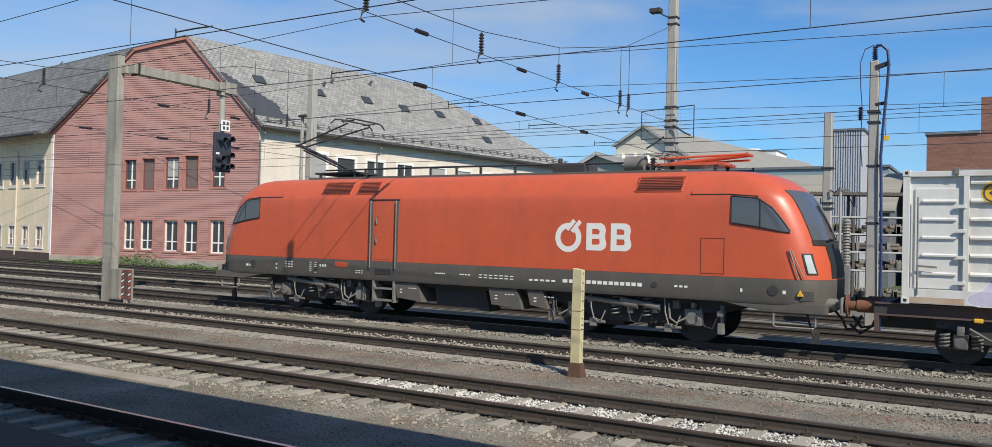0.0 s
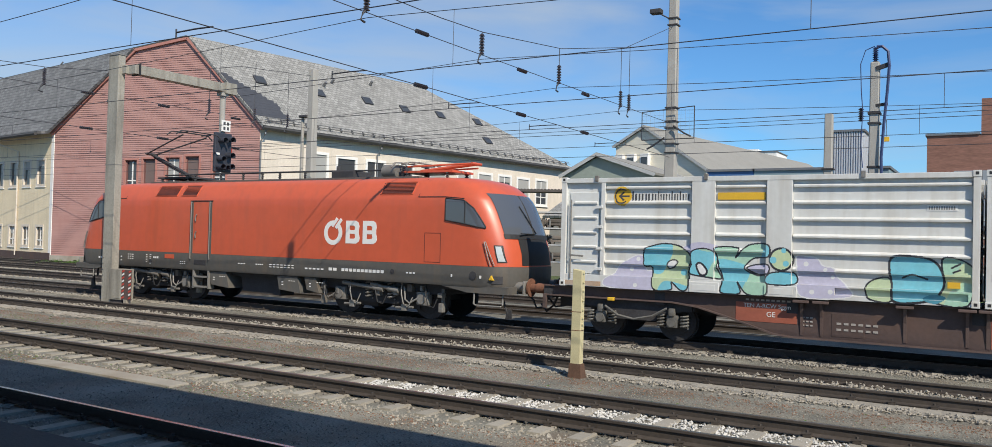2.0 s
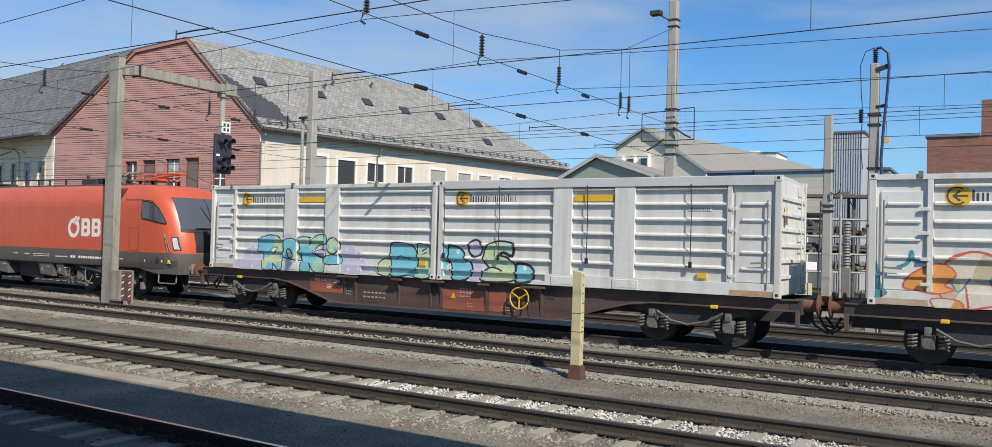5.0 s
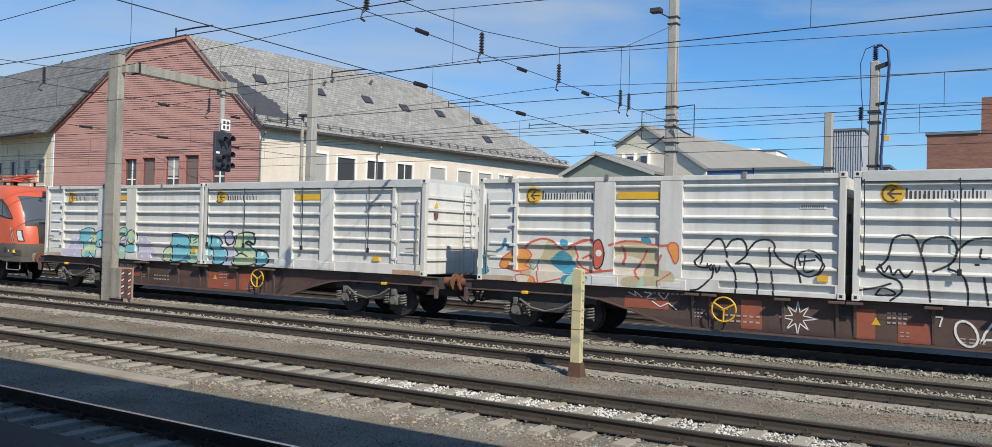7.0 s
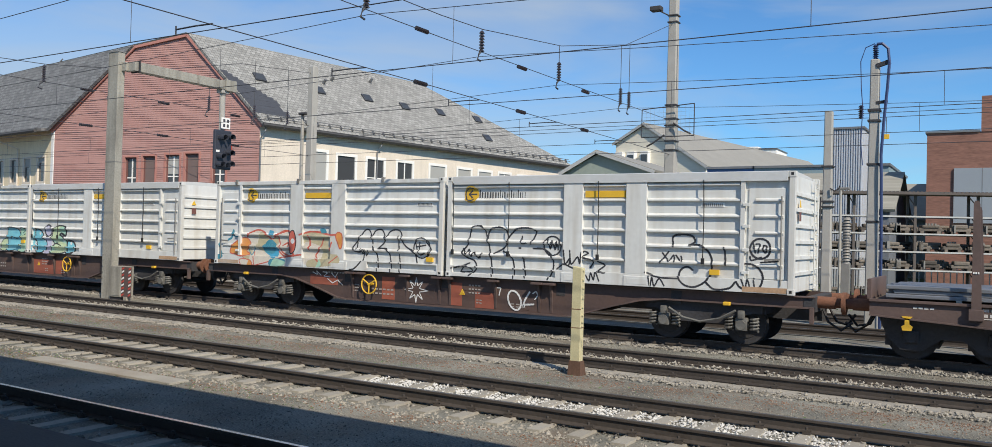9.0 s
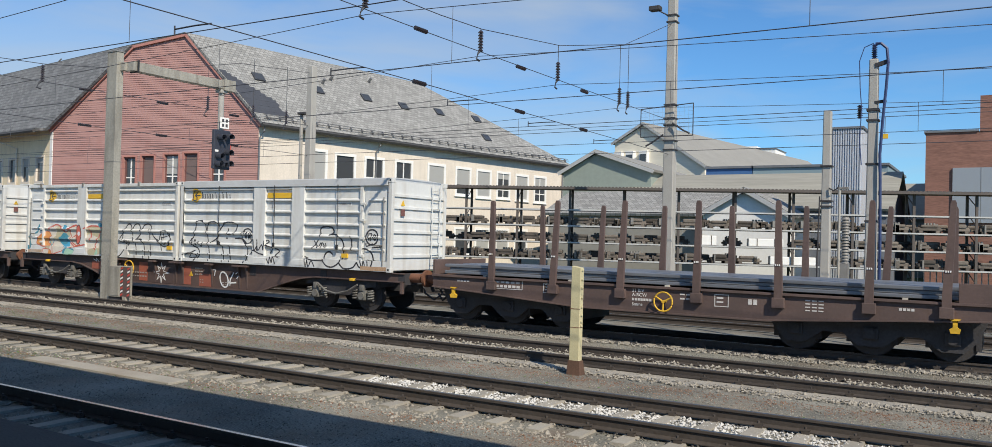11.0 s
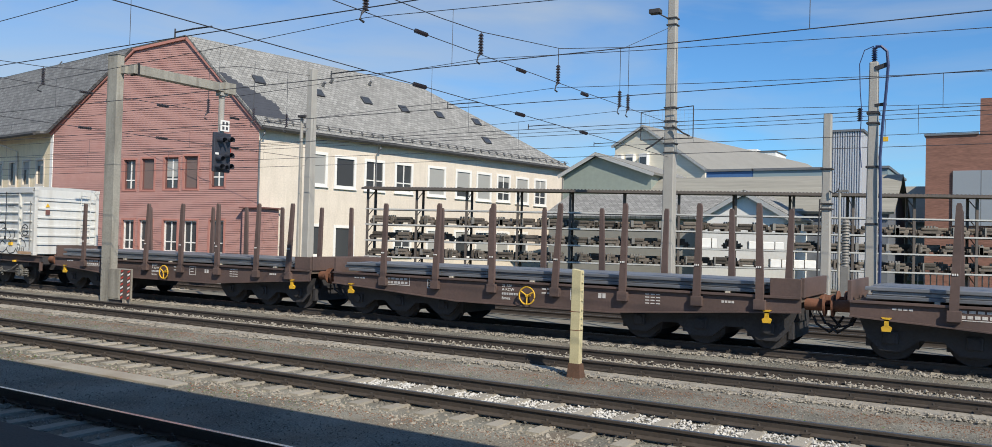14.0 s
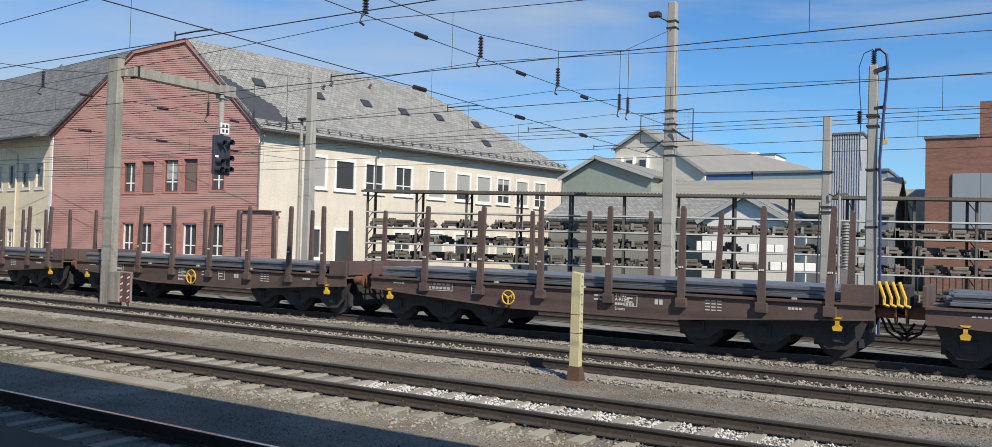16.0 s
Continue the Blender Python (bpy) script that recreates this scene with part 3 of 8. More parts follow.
roof("roof", [apex, kink, k1, k1 + Vector((4, 24, -1)), ridge_far], "slate")
q = part("gutter", tube(bmesh.new(), [corner + out_y * 0.1 - Vector((0, 0, 0.03)), far_eave + out_y * 0.1 - Vector((0, 0, 0.03))], 0.14), "gutter_dark", house)
q = part("gutter", tube(bmesh.new(), [o0 + lw_out * 0.1, o1 + lw_out * 0.1], 0.12), "gutter_dark", house)
for s in (0.12, 10.1, 33.5):
    bm = bmesh.new()
    tube(bm, [(s, -0.5, EAVE - 0.25), (s, -0.45, EAVE - 0.55), (s - 0.1, -0.09, EAVE - 1.0), (s - 0.1, -0.09, 0.1)], 0.06)
    q = part("downpipe", bm, "zinc", house)
    q.matrix_basis = MY
bm = bmesh.new()
tube(bm, [(WL - 7.1, -1.25, EAVE - 0.45), (WL - 7.0, -1.1, EAVE - 0.75), (WL - 5.8, -0.09, EAVE - 1.3), (WL - 5.8, -0.09, 0.2)], 0.065)
q = part("downpipe", bm, "plaster", house)
q.matrix_basis = ML


# ---- the train ----
TRAIN_V, TRAIN_A = 3.666, 0.0900
TD = TRACKS["d"]
MOVERS = []  # thing, its place at the start
WHEELS = []  # wheelset, its place on its thing, radius


def gone(t):
    return TRAIN_V * t + TRAIN_A * t * t


def vehicle(name, u, label, category):
    v = tagged(empty(name, u, TD, 0), label, category)
    MOVERS.append((v, u))
    return v


def wheelset(parent, x, r):
    bm = bmesh.new()
    for s in (-1, 1):
        rod(bm, (0, s * 0.69, 0), (0, s * 0.82, 0), r, seg=28)
        rod(bm, (0, s * 0.66, 0), (0, s * 0.69, 0), r + 0.03, seg=28)
        rod(bm, (0, s * 0.8, 0), (0, s * 0.835, 0), r * 0.75, r * 0.7, seg=24)
        rod(bm, (0, s * 0.8, 0), (0, s * 0.9, 0), 0.14, seg=12)
    rod(bm, (0, -0.8, 0), (0, 0.8, 0), 0.09, seg=12)
    w = part("wheelset", bm, "black", parent, smooth=True)
    WHEELS.append((w, (x, 0, r), r))
    return w


def side_text(parent, name, text, x, z, size, y, mat, label=""):
    cu = bpy.data.curves.new(name, "FONT")
    cu.body, cu.size, cu.extrude = text, size, 0.002
    tmp = bpy.data.objects.new(name, cu)
    me = bpy.data.meshes.new_from_object(tmp)
    bpy.data.objects.remove(tmp)
    me.materials.append(M[mat])
    ob = new(name, me)
    ob.parent = parent
    ob.matrix_basis = pose(x, y, z, 90, 0, 0)
    return ob


def bars(bm, x, z, w, h, y, n=3, rows=1, gap=0.35):
    """Unreadable lettering as small bars."""
    for r in range(rows):
        hh = h / rows
        for i in range(n):
            cell = w / n
            box(bm, x + i * cell, x + (i + 1) * cell - cell * gap, y - 0.004, y, z + r * hh, z + r * hh + hh * (0.65 if rows == 1 else 0.36))


def mark_lettering():
    for ob in bpy.data.objects:
        if ob.name.split(".")[0] in ("lettering", "number_mark", "mark", "rivet", "paint_stroke"):
            ob["kind"] = "stuff"


# locomotive body: outlines in plan, one for each height
PROFILE = [  # height, half width, nose reach
    (1.57, 1.5, 9.45), (1.9, 1.5, 9.42), (2.3, 1.5, 9.3), (2.65, 1.5, 9.17), (3.0, 1.5, 9.02), (3.3, 1.5, 8.86), (3.42, 1.47, 8.78),
    (3.6, 1.38, 8.6), (3.78, 1.28, 8.35), (3.88, 1.2, 8.1), (3.95, 1.05, 7.75), (3.985, 0.8, 7.2), (4.0, 0.4, 6.6)]


def profile_at(z):
    for a, b in zip(PROFILE, PROFILE[1:]):
        if a[0] <= z <= b[0]:
            k = (z - a[0]) / (b[0] - a[0])
            return a[1] + (b[1] - a[1]) * k, a[2] + (b[2] - a[2]) * k
    return (PROFILE[0] if z < PROFILE[0][0] else PROFILE[-1])[1:]


CORNER = 1.15


def side_at(x, z):
    """Half width of the body at x and height z."""
    w, f = profile_at(z)
    k = (abs(x) - (f - CORNER)) / CORNER
    if k <= 0:
        return w
    return w * max(0.0, 1 - min(k, 1) ** 3.2) ** (1 / 2.4)


def plan(z, n=14):
    w, f = profile_at(z)
    q = []
    for i in range(n + 1):
        k = math.sin(i / n * math.pi / 2)
        x = f - CORNER + CORNER * k
        q.append((x, -side_at(x, z)))
    q[-1] = (f, 0)
    half = q
    right = half + [(x, -y) for x, y in half[-2::-1]]
    left = [(-x, -y) for x, y in right]
    return right + left


def stacked(bm, rows):
    """Skin through rings of equal count, capped."""
    rings = [[bm.verts.new(p) for p in r] for r in rows]
    n = len(rings[0])
    for a, b in zip(rings, rings[1:]):
        for i in range(n):
            bm.faces.new((a[i], a[(i + 1) % n], b[(i + 1) % n], b[i]))
    bm.faces.new(rings[0][::-1]), bm.faces.new(rings[-1])
    return bm


def skin_patch(poly, off, nx=26, nz=14):
    """A patch that lies on the loco's near side: poly gives the lower and upper edge as lists of (x, z)."""
    bm = bmesh.new()
    lower, upper = poly

    def along(q, k):
        n = len(q) - 1
        i = min(int(k * n), n - 1)
        f = k * n - i
        return q[i][0] + (q[i + 1][0] - q[i][0]) * f, q[i][1] + (q[i + 1][1] - q[i][1]) * f
    g = []
    for i in range(nx + 1):
        a, b = along(lower, i / nx), along(upper, i / nx)
        g.append([bm.verts.new((a[0] + (b[0] - a[0]) * j / nz, -side_at(a[0] + (b[0] - a[0]) * j / nz, a[1] + (b[1] - a[1]) * j / nz) - off,
                                a[1] + (b[1] - a[1]) * j / nz)) for j in range(nz + 1)])
    for i in range(nx):
        for j in range(nz):
            bm.faces.new((g[i][j], g[i + 1][j], g[i + 1][j + 1], g[i][j + 1]))
    for f in bm.faces:
        f.normal_update()
    if bm.faces[:][0].normal.y > 0:
        bmesh.ops.reverse_faces(bm, faces=bm.faces[:])
    return bm


def windscreen_bm(sign, z0, z1, width, off):
    """Front glass that follows the nose, from height z0 to z1."""
    bm = bmesh.new()
    g = []
    for j in range(9):
        z = z0 + (z1 - z0) * j / 8
        w, f = profile_at(z)
        row = []
        for i in range(17):
            y = (-1 + 2 * i / 16) * min(width, w * 0.93)
            k = (1 - min(1, abs(y) / w) ** 2.4) ** (1 / 3.2)
            row.append(bm.verts.new((sign * (f - CORNER + CORNER * k + off), y, z + off * 0.4)))
        g.append(row)
    for j in range(8):
        for i in range(16):
            bm.faces.new((g[j][i], g[j][i + 1], g[j + 1][i + 1], g[j + 1][i]))
    bmesh.ops.recalc_face_normals(bm, faces=bm.faces)
    return bm


M["porcelain"] = material("brown_black_insulator", (0.035, 0.03, 0.035), 0.3, var=0.1, bump=0)
M["grille_red"] = material("dark_red_grille", (0.10, 0.03, 0.022), 0.6, var=0.25, scale=3, fine=30, bump=0.1)
# base colour lifted to stand for sky reflections and the pale cab interior
M["glass_loco"] = glass("reflection_toned_cab_glass", (0.085, 0.095, 0.11), 0.05)
M["lamp_glass"] = glass("headlamp_glass", (0.45, 0.5, 0.5), 0.1)


def insulator(bm, x, y, z, h, r=0.07):
    rod(bm, (x, y, z), (x, y, z + h), r * 0.5)
    n = max(3, int(h / 0.06))
    for i in range(n):
        zz = z + h * (i + 0.5) / n
        rod(bm, (x, y, zz - 0.015), (x, y, zz + 0.015), r, r * 0.6)


def locomotive(u):
    v = vehicle("locomotive", u, "red electric locomotive with dark grey skirt and raised pantograph", "locomotive")
    body = part("body", stacked(bmesh.new(), [[(x, y, z) for x, y in plan(z)] for z, w, f in PROFILE]), "red", v, "red body shell with rounded cabs", smooth=True)
    rows = []
    for z, grow in ((1.02, -0.03), (1.1, 0.005), (1.53, 0.012), (1.566, 0.012)):
        rows.append([(x * (1 + grow / 9.4), y * (1 + grow / 1.5), z) for x, y in plan(1.57)])
    part("skirt", stacked(bmesh.new(), rows), "grey", v, "dark grey skirt with small lettering", smooth=True)
    for s in (-1, 1):
        bm = bmesh.new()
        prism(bm, [(6.9, 1.03), (7.15, 1.03), (8.1, 0.86), (9.35, 0.86), (9.35, 1.05), (6.9, 1.05)], "y", -1.46, 1.46)
        if s < 0:
            bmesh.ops.transform(bm, matrix=Matrix.Diagonal((-1, 1, 1, 1)), verts=bm.verts)
            bmesh.ops.reverse_faces(bm, faces=bm.faces)
        part("apron", bm, "grey", v)
        bm = bmesh.new()
        tube(bm, [(s * 8.3, -1.42, 0.9), (s * 8.3, -1.44, 0.58), (s * 8.36, -1.44, 0.54), (s * 9.1, -1.4, 0.54), (s * 9.15, -1.38, 0.58), (s * 9.15, -1.36, 0.9)], 0.024)
        part("shunter_step", bm, "steel", v)
        part("buffer_pocket", skin_patch(([(s * 8.85, 1.12), (s * 9.1, 1.12)], [(s * 8.85, 1.32), (s * 9.1, 1.32)]), 0.03), "black", v)
        bm = bmesh.new()
        tube(bm, [(s * 8.9, -1.0, 0.85), (s * 9.0, -0.95, 0.45), (s * 9.1, -0.9, 0.2)], 0.03)
        prism(bm, [(s * 8.98, 0.18), (s * 9.16, 0.18), (s * 9.16, 0.42), (s * 9.04, 0.46)], "y", -0.95, -0.88)
        part("rail_guard", bm, "black", v)
        for y in (-0.875, 0.875):
            bm = bmesh.new()
            rod(bm, (s * 9.25, y, 1.05), (s * 9.5, y, 1.05), 0.13, seg=14)
            rod(bm, (s * 9.5, y, 1.05), (s * 9.62, y, 1.05), 0.1, seg=14)
            box(bm, s * 9.6 if s > 0 else s * 9.65, s * 9.65 if s > 0 else s * 9.6, y - 0.28, y + 0.28, 0.88, 1.22, bevel=0.02)
            part("buffer", bm, "steel", v, smooth=True)
        bm = bmesh.new()
        beam(bm, (s * 9.35, 0, 1.02), (s * 9.62, 0, 0.98), 0.1, 0.1)
        tube(bm, [(s * 9.35, -0.5, 0.95), (s * 9.55, -0.45, 0.7), (s * 9.62, -0.4, 0.5), (s * 9.75, -0.3, 0.52), (s * 9.9, -0.2, 0.8)], 0.03)
        part("coupling", bm, "black", v)
        w = part("windscreen", windscreen_bm(s, 2.42, 3.5, 1.16, 0.02), M["glass_loco"], v, "dark curved windscreen", smooth=True)
        bm = windscreen_bm(s, 2.3, 2.42, 1.18, 0.02)
        part("wiper_panel", bm, "rubber", v)
        part("front_panel", windscreen_bm(s, 1.6, 2.3, 0.78, 0.012), "rubber", v, "dark panel on the nose", smooth=True)
        bm = bmesh.new()
        tube(bm, [(s * (profile_at(2.45)[1] + 0.05), y, 2.45) for y in (-0.75, -0.35, 0.0)], 0.018)
        tube(bm, [(s * (profile_at(2.46)[1] + 0.05), 0.1, 2.46), (s * (profile_at(2.95)[1] + 0.05), -0.2, 2.95), (s * (profile_at(3.2)[1] + 0.04), -0.3, 3.2)], 0.016)
        part("wiper", bm, "rubber", w)
        part("centre_bar", tube(bmesh.new(), [(s * (profile_at(z)[1] + 0.03), 0, z) for z in (2.44, 2.8, 3.2, 3.5)], 0.02), "rubber", w)
        up = [(s * 7.37, 3.36), (s * 7.95, 3.31), (s * 8.25, 3.1), (s * 8.45, 2.85), (s * 8.62, 2.6)]
        lo = [(s * 7.38, 2.77), (s * 7.8, 2.71), (s * 8.1, 2.66), (s * 8.4, 2.6), (s * 8.62, 2.57)]
        cw = part("cab_window", skin_patch((lo, up), 0.02), M["glass_loco"], v, "dark curved side window", smooth=True)
        rim = up + lo[::-1] + up[:1]
        part("window_rubber", tube(bmesh.new(), [(a, -side_at(a, b) - 0.018, b) for a, b in rim], 0.018), "rubber", cw)
        part("window_bar", tube(bmesh.new(), [(s * 8.0, -side_at(8.0, z) - 0.02, z) for z in (2.67, 2.9, 3.1, 3.29)], 0.016), "rubber", cw)
        bm = bmesh.new()
        for a, b in (((6.44, 3.4), (7.34, 3.4)), ((7.34, 3.4), (7.95, 3.35)), ((6.44, 3.4), (6.53, 3.9))):
            beam(bm, (s * a[0], -side_at(a[0], a[1]) - 0.004, a[1]), (s * b[0], -side_at(b[0], b[1]) - 0.004, b[1]), 0.012, 0.025)
        part("cab_joint", bm, "rubber", v)
        lo, up = [(s * 8.98, 1.68), (s * 9.17, 1.68)], [(s * 8.86, 2.13), (s * 9.05, 2.13)]
        hl = part("headlamp", skin_patch((lo, up), 0.02), "rubber", v)
        lo, up = [(s * 9.0, 1.71), (s * 9.14, 1.71)], [(s * 8.9, 2.1), (s * 9.02, 2.1)]
        part("lens", skin_patch((lo, up), 0.034), M["lamp_glass"], hl)
        bm = bmesh.new()
        for dx in (0, 0.1):
            a, b = (8.62 + dx * 0.4, 2.22), (8.82 + dx, 1.6)
            tube(bm, [(s * (a[0] + (b[0] - a[0]) * k / 5), -side_at(a[0] + (b[0] - a[0]) * k / 5, a[1] + (b[1] - a[1]) * k / 5) - 0.05, a[1] + (b[1] - a[1]) * k / 5) for k in range(6)], 0.014)
        part("handrail", bm, "steel", v)
    # door with long grab rails
    d = part("door", B(-2.74, -2.04, -1.506, -1.48, 1.62, 3.27, bevel=0.005), "red", v)
    bm = bmesh.new()
    for x in (-2.86, -1.95):
        box(bm, x - 0.05, x + 0.05, -1.512, -1.49, 1.4, 3.3)
    part("rail_recess", bm, "grey", v)
    bm = bmesh.new()
    for x in (-2.86, -1.95):
        rod(bm, (x, -1.56, 1.38), (x, -1.56, 3.28), 0.018)
        for z in (1.4, 2.3, 3.25):
            rod(bm, (x, -1.5, z), (x, -1.56, z), 0.012)
    part("grab_rail", bm, "steel", v)
    bm = bmesh.new()
    box(bm, -2.95, -1.86, -1.52, -1.49, 3.29, 3.32)
    part("rain_strip", bm, "rubber", d)
    for z in (2.75, 2.2):
        bm = bmesh.new()
        tube(bm, [(-2.66, -1.53, z - 0.12), (-2.66, -1.55, z), (-2.6, -1.55, z + 0.1)], 0.022)
        part("door_handle", bm, "steel", d)
    # roof side grilles
    for x0, x1 in ((-4.86, -3.74), (-3.5, -2.74), (5.08, 6.2)):
        bm = bmesh.new()
        za, zb = 3.48, 3.83
        ya, yb = side_at(0, za), side_at(0, zb)
        n = 9
        for i in range(n):
            k0, k1 = i / n, (i + 0.7) / n
            prism(bm, [(-(ya + (yb - ya) * k0) - 0.025, za + (zb - za) * k0), (-(ya + (yb - ya) * k1) - 0.004, za + (zb - za) * k1),
                       (-(ya + (yb - ya) * k1) + 0.05, za + (zb - za) * k1), (-(ya + (yb - ya) * k0) + 0.05, za + (zb - za) * k0)], "x", x0, x1)
        g = part("grille", bm, "grille_red", v)
        bm = bmesh.new()
        for a, b in (((x0, za), (x1, za)), ((x1, za), (x1 + 0.06, zb)), ((x1 + 0.06, zb), (x0 + 0.06, zb)), ((x0 + 0.06, zb), (x0, za))):
            beam(bm, (a[0], -side_at(0, a[1]) - 0.012, a[1]), (b[0], -side_at(0, b[1]) - 0.012, b[1]), 0.02, 0.03)
        part("grille_frame", bm, "red", g)
    # hatch outline
    bm = bmesh.new()
    for a in ((6.69, 7.23, 1.62, 1.632), (6.69, 7.23, 2.408, 2.42), (6.69, 6.702, 1.62, 2.42), (7.218, 7.23, 1.62, 2.42)):
        box(bm, a[0], a[1], -1.505, -1.49, a[2], a[3])
    part("hatch_joint", bm, "grille_red", v)
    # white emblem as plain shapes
    bm = bmesh.new()
    n = 40
    for i in range(n):
        a0, a1 = math.tau * i / n, math.tau * (i + 1) / n
        if 0.8 < (a0 % math.tau) < 1.35:
            continue
        pts = [(3.37 + r * math.cos(a) * 0.98, 2.36 + r * math.sin(a)) for r, a in ((0.36, a0), (0.36, a1), (0.22, a1), (0.22, a0))]
        prism(bm, pts, "y", -1.506, -1.49)
    beam(bm, (3.33, -1.504, 2.55), (3.53, -1.504, 2.78), 0.014, 0.1)
    beam(bm, (3.47, -1.504, 2.5), (3.69, -1.504, 2.76), 0.014, 0.1)
    part("emblem", bm, "window_white", v, "white ring emblem")
    for x in (3.86, 4.5):
        bm = bmesh.new()
        out = [(x, 2.06), (x + 0.4, 2.06), (x + 0.5, 2.12), (x + 0.53, 2.22), (x + 0.49, 2.36), (x + 0.49, 2.44), (x + 0.51, 2.56), (x + 0.47, 2.67), (x + 0.38, 2.72), (x, 2.72)]
        inn = [(x + 0.15, 2.2), (x + 0.3, 2.2), (x + 0.34, 2.21), (x + 0.36, 2.25), (x + 0.33, 2.38), (x + 0.33, 2.42), (x + 0.35, 2.52), (x + 0.33, 2.56), (x + 0.29, 2.58), (x + 0.15, 2.58)]
        for i in range(10):
            j = (i + 1) % 10
            prism(bm, [out[i], out[j], inn[j], inn[i]], "y", -1.506, -1.49)
        bmesh.ops.remove_doubles(bm, verts=bm.verts, dist=0.001)
        box(bm, x + 0.15, x + 0.33, -1.506, -1.49, 2.34, 2.45)
        part("emblem_block", bm, "window_white", v, "white rounded emblem block")
    # lettering on the skirt as bars
    bm = bmesh.new()
    bars(bm, 3.25, 1.25, 0.35, 0.13, -1.515, 2, gap=0.25)
    bars(bm, 3.75, 1.25, 1.6, 0.13, -1.515, 11, gap=0.25)
    for x, z, w, h, n_, r_ in ((-6.2, 1.28, 0.35, 0.22, 3, 3), (-5.2, 1.2, 0.12, 0.3, 1, 5), (-5.0, 1.15, 0.12, 0.35, 1, 6), (-4.8, 1.34, 0.3, 0.1, 3, 1),
                              (-3.4, 1.2, 0.3, 0.12, 3, 2), (-0.6, 1.3, 0.35, 0.05, 5, 1), (0.2, 1.3, 0.35, 0.05, 4, 1), (0.8, 1.25, 1.1, 0.14, 7, 2), (2.3, 1.25, 0.8, 0.07, 5, 1),
                              (6.1, 1.28, 0.35, 0.07, 3, 1), (7.6, 1.25, 0.07, 0.12, 1, 1), (8.5, 1.25, 0.1, 0.12, 1, 1), (-7.9, 1.25, 0.3, 0.1, 2, 1), (-6.6, 1.2, 0.08, 0.25, 1, 2)):
        bars(bm, x, z, w, h, -1.515, n_, r_)
    part("lettering", bm, "window_white", v)
    part("warning_label", B(-4.2, -3.72, -1.519, -1.5, 1.36, 1.5), "red", v)
    bm = bmesh.new()
    prism(bm, [(8.79, 1.22), (8.92, 1.22), (8.855, 1.34)], "y", -1.52, -1.3)
    part("warning_triangle", bm, "yellow", v)
    for x, z, r in ((-7.6, 1.32, 0.11), (5.62, 1.32, 0.07), (8.3, 1.32, 0.11), (-4.95, 1.25, 0.07)):
        part("filler_cap", rod(bmesh.new(), (x, -1.5, z), (x, -1.525, z), r, seg=16), "black", v)
    # underframe
    bm = bmesh.new()
    box(bm, -8.5, 8.5, -1.2, 1.2, 0.9, 1.1)
    part("underframe", bm, "black", v)
    for x0, x1, z0 in ((-2.05, -1.1, 0.5), (1.05, 2.05, 0.5), (-0.9, 0.9, 0.35), (2.2, 2.8, 0.55)):
        bm = bmesh.new()
        deep = -1.42 if z0 > 0.4 else -1.1
        prism(bm, [(x0, 1.0), (x1 - 0.15, 1.0), (x1, z0), (x0 + 0.1, z0 + 0.08)], "y", deep, -0.5)
        q = part("equipment_box", bm, "grey" if z0 > 0.4 else "black", v)
        if z0 > 0.4:
            b2 = bmesh.new()
            bars(b2, x0 + 0.2, 0.72, 0.12, 0.16, deep - 0.002, 1, 2)
            bars(b2, x0 + 0.5, 0.85, 0.3, 0.03, deep - 0.002, 3, 1)
            part("lettering", b2, "window_white", q)
    # steps under the door
    bm = bmesh.new()
    for x in (-2.78, -2.05):
        box(bm, x - 0.03, x + 0.03, -1.47, -1.25, 0.42, 1.03)
    for z in (0.45, 0.78):
        box(bm, -2.78, -2.05, -1.47, -1.2, z, z + 0.05)
    part("steps", bm, "steel", v)
    part("step_recess", B(-2.7, -2.12, -1.52, -1.48, 1.2, 1.36, bevel=0.01), "black", v)
    for c in (-4.95, 4.95):
        bg = part("bogie_frame", bogie_bm(c, 1.5, loco=True), "black", v)
        for x in (c - 1.5, c + 1.5):
            wheelset(v, x, 0.575)
        for x in (c - 1.5, c + 1.5):
            bm = bmesh.new()
            box(bm, x - 0.2, x + 0.2, -1.22, -1.0, 0.4, 0.78, bevel=0.04)
            rod(bm, (x, -1.22, 0.58), (x, -1.28, 0.58), 0.14, seg=14)
            tube(bm, [(x - 0.1, -1.27, 0.6), (x - 0.35, -1.33, 0.45), (x - 0.5, -1.33, 0.55), (x - 0.55, -1.3, 0.9)], 0.025)
            part("axle_box", bm, "steel", bg, smooth=True)
        for x, dx in ((c - 0.85, 0.9), (c + 0.2, 0.4)):
            bm = bmesh.new()
            rod(bm, (x - 0.45, -1.3, 0.92), (x + dx, -1.3, 0.8), 0.06, seg=12)
            rod(bm, (x + dx - 0.2, -1.3, 0.82), (x + dx + 0.15, -1.3, 0.78), 0.075, seg=12)
            part("damper", bm, "steel", bg, smooth=True)
        for x in (c - 0.4, c + 0.4):
            bm = bmesh.new()
            spring(bm, x, -1.18, 0.5, 0.98, 0.11)
            part("spring", bm, "steel", bg)
        for x in (c - 2.15, c + 2.15):
            bm = bmesh.new()
            rod(bm, (x, -1.12, 0.95), (x, -1.12, 0.35), 0.05)
            box(bm, x - 0.07, x + 0.07, -1.25, -1.1, 0.25, 0.5, bevel=0.02)
            part("sanding_pipe", bm, "steel", bg)
        bogie_fittings(bg, c, int(c * 10))
    # roof gear
    bm = bmesh.new()
    box(bm, -5.9, 6.0, -0.9, 0.9, 3.97, 4.03)
    part("roof_walkway", bm, "grey", v)
